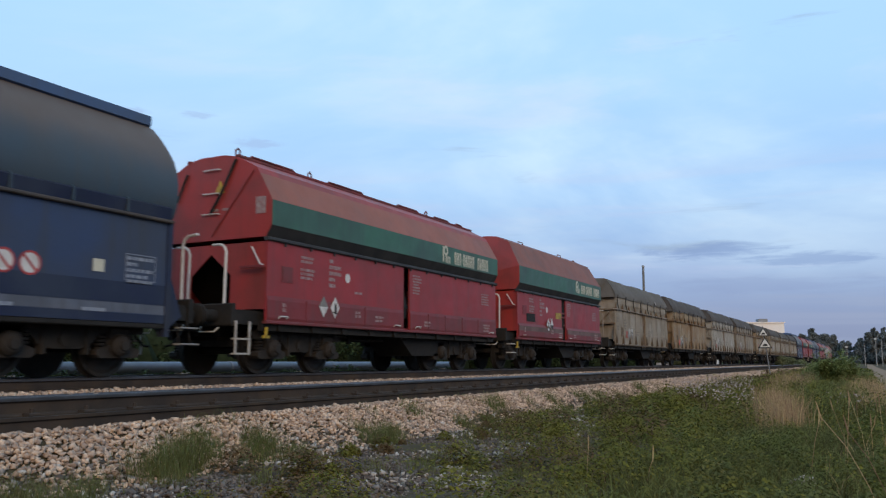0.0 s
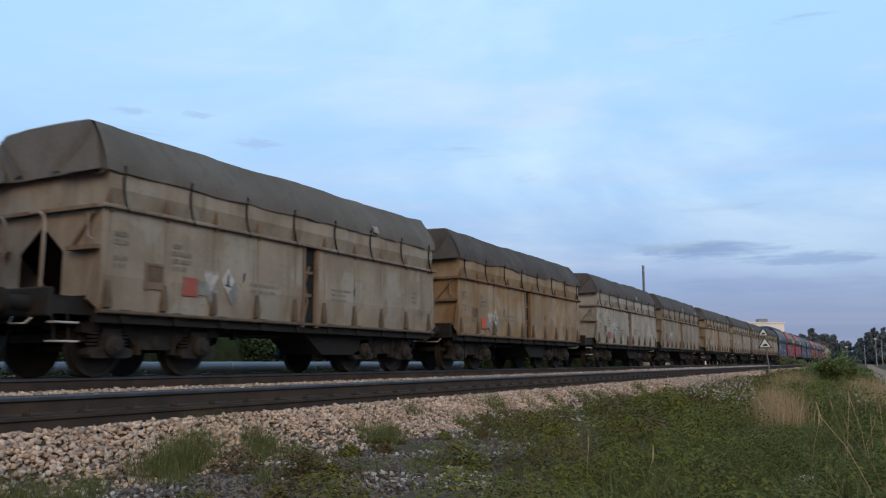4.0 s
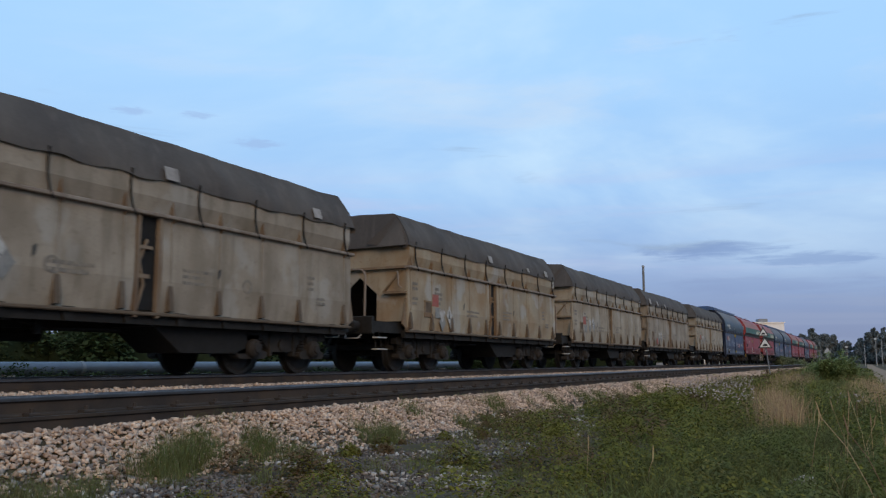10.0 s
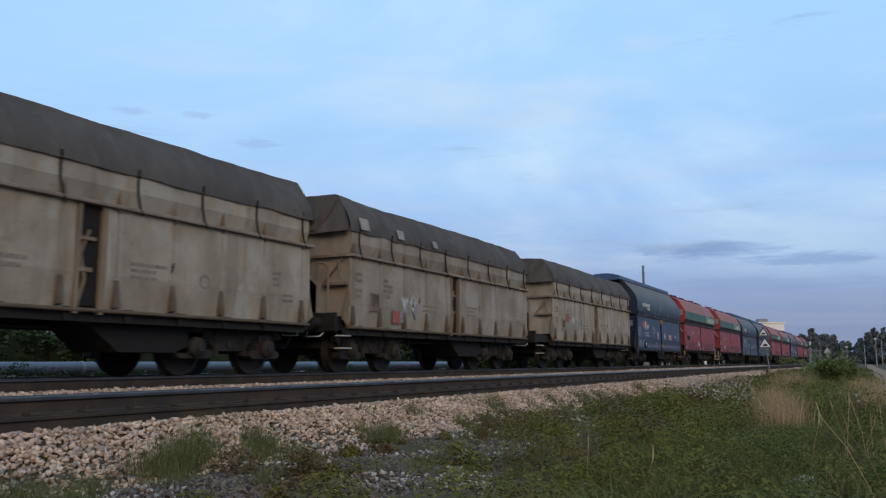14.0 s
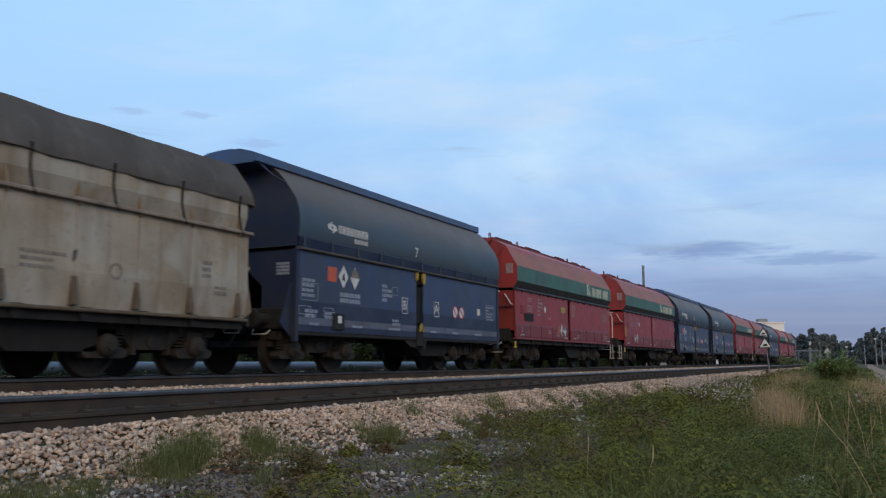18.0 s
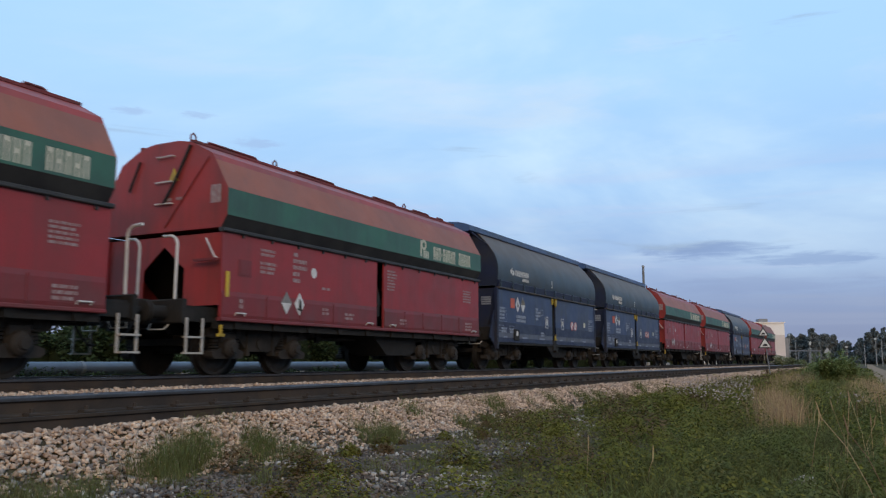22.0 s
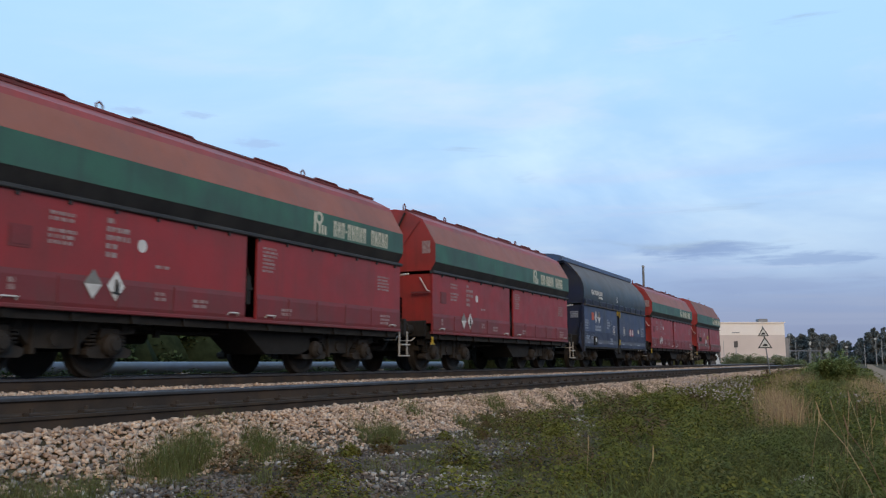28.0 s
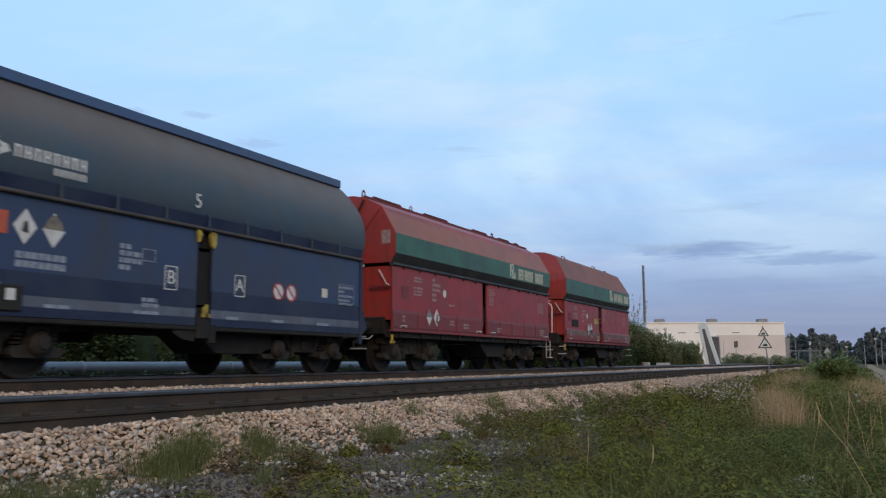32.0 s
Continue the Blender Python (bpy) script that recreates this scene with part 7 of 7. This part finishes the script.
M_BEIGEWALL = surface("grey_beige_wall", (0.70, 0.59, 0.54), (0.66, 0.56, 0.51), 0.2, 0.85, 0.0, 0.05, (0.55, 0.46, 0.42), 0.3, 0.2)
M_GREYROOF = surface("grey_metal", (0.22, 0.23, 0.25), (0.18, 0.19, 0.2), 1, 0.6, 0.4, 0.05)
M_CONCRETE = surface("pale_concrete", (0.42, 0.41, 0.40), (0.36, 0.35, 0.34), 2, 0.85, 0.0, 0.1, (0.25, 0.24, 0.23), 0.4, 1.5)
M_BRICKDARK = surface("dark_brick_stack", (0.13, 0.11, 0.10), (0.10, 0.09, 0.085), 3, 0.9, 0.0, 0.1)
M_SIGNWHITE = surface("white_sign_sheet", (0.66, 0.65, 0.62), (0.6, 0.59, 0.56), 3, 0.5)

pipe = new("pipeline")
tagged(pipe, "blue-grey clad pipeline on low supports", "pipe")
k = Kit()
k.drum(-30, 36.2, -18, 0.07, 0.165, 18)
part("pipe", k.mesh("pipe", True), M_PIPE, pipe)
k = Kit()
k.drum(36.2, 36.35, -18, 0.07, 0.20, 18)
part("end_flange", k.mesh("end_flange", True), M_PIPE, pipe)
for y in np.arange(-26, 36, 5.5):
    part("band", shared("pipe_band", lambda k: k.drum(-0.05, 0.05, 0, 0, 0.175, 18), True), M_GREYROOF, pipe, "", (-18, y + 2, 0.07))
    part("support", shared("pipe_sup", lambda k: k.box(-0.2, 0.2, -0.15, 0.15, -0.56, 0.0, 0.02)), M_CONCRETE, pipe, "", (-18, y, -0.08))


def make_building():
    b = new("industrial_building")
    tagged(b, "low white industrial hall with a grey-beige base", "building")
    W, D, H = 33.1, 6.0, 10.2
    z0 = -0.7
    k = Kit()
    k.box(0, W, 0, D, 0, H - 0.02)
    part("wall", k.mesh("wall"), M_CREAMWALL, b, "cream-white panel wall")
    k = Kit()
    k.box(16.6, W - 0.05, -0.06, 0.0, 0.0, 7.3)
    part("base_wall", k.mesh("base_wall"), M_BEIGEWALL, b, "grey-beige rendered wall section")
    k = Kit()
    k.box(-0.2, W + 0.2, -0.2, D + 0.2, H - 0.02, H + 0.22)
    part("roof", k.mesh("roof"), M_CREAMWALL, b)
    for x in (3.8, 16.6, 28.8):
        part("roof_vent", shared("vent", lambda k: (k.box(-0.7, 0.7, -0.6, 0.6, 0.0, 0.25), k.along_y([(-1.15, 0.30), (-1.0, 0.16), (1.0, 0.16), (1.15, 0.30), (1.15, 0.72), (0.95, 0.92), (-0.95, 0.92), (-1.15, 0.72)], -0.9, 0.9))), M_GREYROOF, b, "grey roof ventilator", (x, 3, H + 0.2))
    for x in (2.2, 6.4, 10.5, 14.6, 19.0, 23.0, 27.3, 31.0):
        part("panel_joint", shared("joint", lambda k: k.box(-0.025, 0.025, -0.012, 0.0, 0, H - 0.1)), M_CREAMWALL, b, "", (x, 0, 0))
    for x in (8.5, 12.6, 21.4):
        part("window", shared("bw", lambda k: k.box(-0.9, 0.9, -0.05, 0.0, 0, 0.22)), M_GREYROOF, b, "", (x, 0, 7.75))
    k = Kit()
    k.box(W + 0.0, W + 1.6, 2.0, 4.8, 0, 6.6)
    part("annex", k.mesh("annex"), M_GREYROOF, b, "low grey annex")
    b.matrix_basis = Matrix.Translation((-48.6, 201.0, z0)) @ Matrix.Rotation(radians(25), 4, "Z")


make_building()

chim = new("chimney")
tagged(chim, "tall slender grey steel chimney", "chimney")
k = Kit()
k.post(0, 0, 0, 29.9, 0.42, 14, 0.36)
part("shaft", k.mesh("shaft", True), M_GREYROOF, chim)
for z in (9, 16, 23, 29.4):
    part("ring", shared("chim_ring", lambda k: k.post(0, 0, 0, 0.25, 0.46, 14), True), M_CONCRETE, chim, "", (0, 0, z))
part("ladder", shared("chim_lad", lambda k: k.box(-0.12, 0.12, -0.56, -0.48, 1, 28)), M_BRICKDARK, chim)
chim.location = (-60.6, 249, -0.6)

# leaning belt loader in front of the hall
conv = new("conveyor")
tagged(conv, "steep white conveyor leg with a rounded head", "conveyor")
for dx, run, top in ((-0.66, 1.15, 6.9), (0.34, 2.0, 7.1)):
    k = Kit()
    k.loft([[(dx + u * run - 0.30, 0, z), (dx + u * run + 0.30, 0, z), (dx + u * run + 0.30, 0.6, z), (dx + u * run - 0.30, 0.6, z)] for u, z in ((1, 0), (0, top))], True)
    part("side_beam", k.mesh("side_beam"), M_SIGNWHITE, conv, "white inclined side beam")
k = Kit()
k.loft([[(-0.40 + u * 1.15, 0.15, z), (0.10 + u * 2.0, 0.15, z), (0.10 + u * 2.0, 0.45, z), (-0.40 + u * 1.15, 0.45, z)] for u, z in ((1, 0.2), (0, 6.9))], True)
part("belt", k.mesh("belt"), M_BRICKDARK, conv, "dark belt")
k = Kit()
k.along_y([(-0.98, 6.6), (0.66, 6.6), (0.60, 7.3), (0.30, 7.62), (-0.20, 7.72), (-0.66, 7.55), (-0.94, 7.2)], -0.03, 0.65)
part("head", k.mesh("head", True), M_SIGNWHITE, conv, "rounded white head")
conv.location = (-26.55, 152, -0.6)
tower = new("brick_stack")
tagged(tower, "dark grey stacked block beside the conveyor", "stack")
part("block", shared("stackb", lambda k: k.box(-0.9, 0.9, -0.9, 0.9, 0, 5.2, 0.05)), M_BRICKDARK, tower)
part("cap", shared("stackc", lambda k: k.box(-1.0, 1.0, -1.0, 1.0, 5.2, 5.35)), M_CONCRETE, tower)
tower.location = (-25.6, 156, -0.6)


def make_sign():
    """Two triangular warning plates on one leaning post beside the track."""
    s = new("warning_sign")
    tagged(s, "two triangular white warning plates on a leaning grey post", "road sign")
    part("post", shared("sign_post", lambda k: k.tube([(0, 0, -0.6), (-0.32, 0, 2.42)], 0.035, 8), True), M_GREYROOF, s)
    for cx, z0, h, q in ((-0.30, 1.86, 0.52, 0), (-0.23, 1.18, 0.66, 1)):
        hw = h * 0.58
        pl = part("plate", shared(("tri", q), lambda k: k.along_y([(cx - hw, z0), (cx + hw, z0), (cx, z0 + h)], -0.06, -0.045)), M_PRINTBLACK, s, "black-edged triangular plate")
        part("face", shared(("trif", q), lambda k: k.along_y([(cx - hw * 0.74, z0 + h * 0.09), (cx + hw * 0.74, z0 + h * 0.09), (cx, z0 + h * 0.82)], -0.066, -0.061)), M_SIGNWHITE, pl, "white triangular face")
        part("symbol", shared(("trim", q), lambda k: k.along_y([(cx - hw * 0.36, z0 + h * 0.18), (cx + hw * 0.36, z0 + h * 0.18), (cx + hw * 0.28, z0 + h * 0.36), (cx - hw * 0.05, z0 + h * 0.40), (cx - hw * 0.3, z0 + h * 0.28)], -0.071, -0.067)), M_PRINTBLACK, pl, "black symbol")
    s.matrix_basis = Matrix.Translation((-5.16, 50, -0.2)) @ Matrix.Rotation(radians(8), 4, "Z")


make_sign()


def pole(x, y, h, label, head="", r=0.09, category="pole"):
    p = new("street_lamp" if head == "lamp" else "pole")
    tagged(p, label, category)
    part("shaft", shared(("pole", h, r), lambda k: k.post(0, 0, 0, h, r, 8, r * 0.6)), M_CONCRETE, p)
    if head == "lamp":
        part("lamp_head", shared("lamphead", lambda k: k.box(-0.25, 0.25, -0.7, 0.2, 0, 0.3, 0.05)), M_SIGNWHITE, p, "pale lamp head", (0, 0, h))
    elif head == "box":
        part("signal_head", shared("sighead", lambda k: k.box(-0.25, 0.25, -0.15, 0.15, 0, 0.9, 0.05)), M_SIGNWHITE, p, "white signal board", (0, 0, h))
    elif head == "tri":
        part("sign_plate", shared("farplate", lambda k: k.along_y([(-0.7, 0), (0.7, 0), (0, 1.3)], -0.08, -0.04)), M_CONCRETE, p, "pale triangular plate", (0, -0.1, h - 1.2))
    elif head == "dark":
        part("signal_head", shared("dsig", lambda k: k.box(-0.24, 0.24, -0.2, 0.2, 0, 0.85, 0.06)), M_BRICKDARK, p, "dark signal head", (0, 0, h - 0.6))
    p.location = (x, y, -0.75)
    return p


Q = 200.0
for px, top, head, yy in ((-0.0245, 0.0150, "lamp", Q), (-0.0075, 0.0190, "", Q), (0.0035, 0.0235, "lamp", Q), (0.0090, 0.0235, "", Q), (-0.0440, 0.0155, "tri", Q), (-0.0610, 0.0185, "box", 260.0), (-0.0820, 0.0290, "lamp", 260.0), (-0.0760, 0.0255, "", 260.0)):
    pole(px * yy, yy, top * yy + 0.95, "slim pale pole at the far crossing", head, 0.08, "street lamp" if head == "lamp" else "pole")
pole(-0.1393 * 120, 120, 0.026 * 120 + 0.4, "dark railway signal post", "dark", 0.08, "signal")
pole(-0.1530 * 150, 150, 0.030 * 150, "thin twin mast by the hall", "", 0.07)
pole(-0.1570 * 150, 150, 0.030 * 150, "thin twin mast by the hall", "", 0.07)

# white guard blocks and a gantry at the crossing
for x, y, w, h, lab in ((-0.1275 * 130, 130, 2.6, 0.95, "white concrete guard wall"), (-0.2180 * 100, 88, 1.4, 0.75, "pale grey concrete block"), (-0.2010 * 100, 90, 1.3, 0.7, "pale grey concrete block"), (-0.0420 * 190, 190, 2.4, 0.8, "pale concrete guard block")):
    o = part("concrete_block", shared(("cb", w, h), lambda k: k.box(-w / 2, w / 2, -0.4, 0.4, 0, h, 0.06)), M_CONCRETE)
    tagged(o, lab, "concrete block")
    o.location = (x, y, -0.6)
gan = new("gantry")
tagged(gan, "low grey steel frame at the far crossing", "gantry")
part("beam", shared("gbeam", lambda k: k.box(-4.2, 4.2, -0.15, 0.15, 3.6, 3.95)), M_GREYROOF, gan)
for x in (-4.1, -1.3, 1.4, 4.1):
    part("leg", shared("gleg", lambda k: k.box(-0.12, 0.12, -0.12, 0.12, 0, 3.6)), M_GREYROOF, gan, "", (x, 0, 0))
gan.location = (-0.068 * 240, 240, -0.7)

# dirt road on the open side
k = Kit()
rows = []
for y in np.linspace(24, 330, 40):
    a = -0.1 - 0.0066 * (y - 34)
    b = a + 2.6 - 0.005 * (min(y, 200) - 34)
    rows.append([(a, y, float(ground_z(a, y)) + 0.03), (b, y, float(ground_z(b, y)) + 0.03)])
k.loft(rows, False, False)
tagged(part("dirt_road", k.mesh("dirt_road"), M_ASPHALT), "pale dirt road beside the railway", "road", kind="structure")


# ---------- motion of the train ----------
def motions():
    ends = [t * 2.0 for t in range(17)]
    for i, w in enumerate(TRAIN_ONE):
        walk(w, [(t, pose(TRAIN_X, FRONT_AT_16[i] - run_of(t), 0)) for t in ends])
    # the wheelsets turn as far as the train rolls; alike ones share their keys
    lead = {}
    for w in TRAIN_ONE:
        for b in w.children:
            if not b.name.startswith("bogie"):
                continue
            for s in b.children:
                if not s.name.startswith("wheelset"):
                    continue
                side = s.location.y > 0
                if side not in lead:
                    y = 0.9 if side else -0.9
                    walk(s, [(t * 0.1, pose(0, y, WHEEL_R, math.degrees((run_of(t * 0.1) - run_of(0)) / WHEEL_R))) for t in range(321)])
                    lead[side] = s.animation_data
                else:
                    s.rotation_mode = "QUATERNION"
                    d = s.animation_data_create()
                    d.action = lead[side].action
                    d.action_slot = lead[side].action_slot


motions()
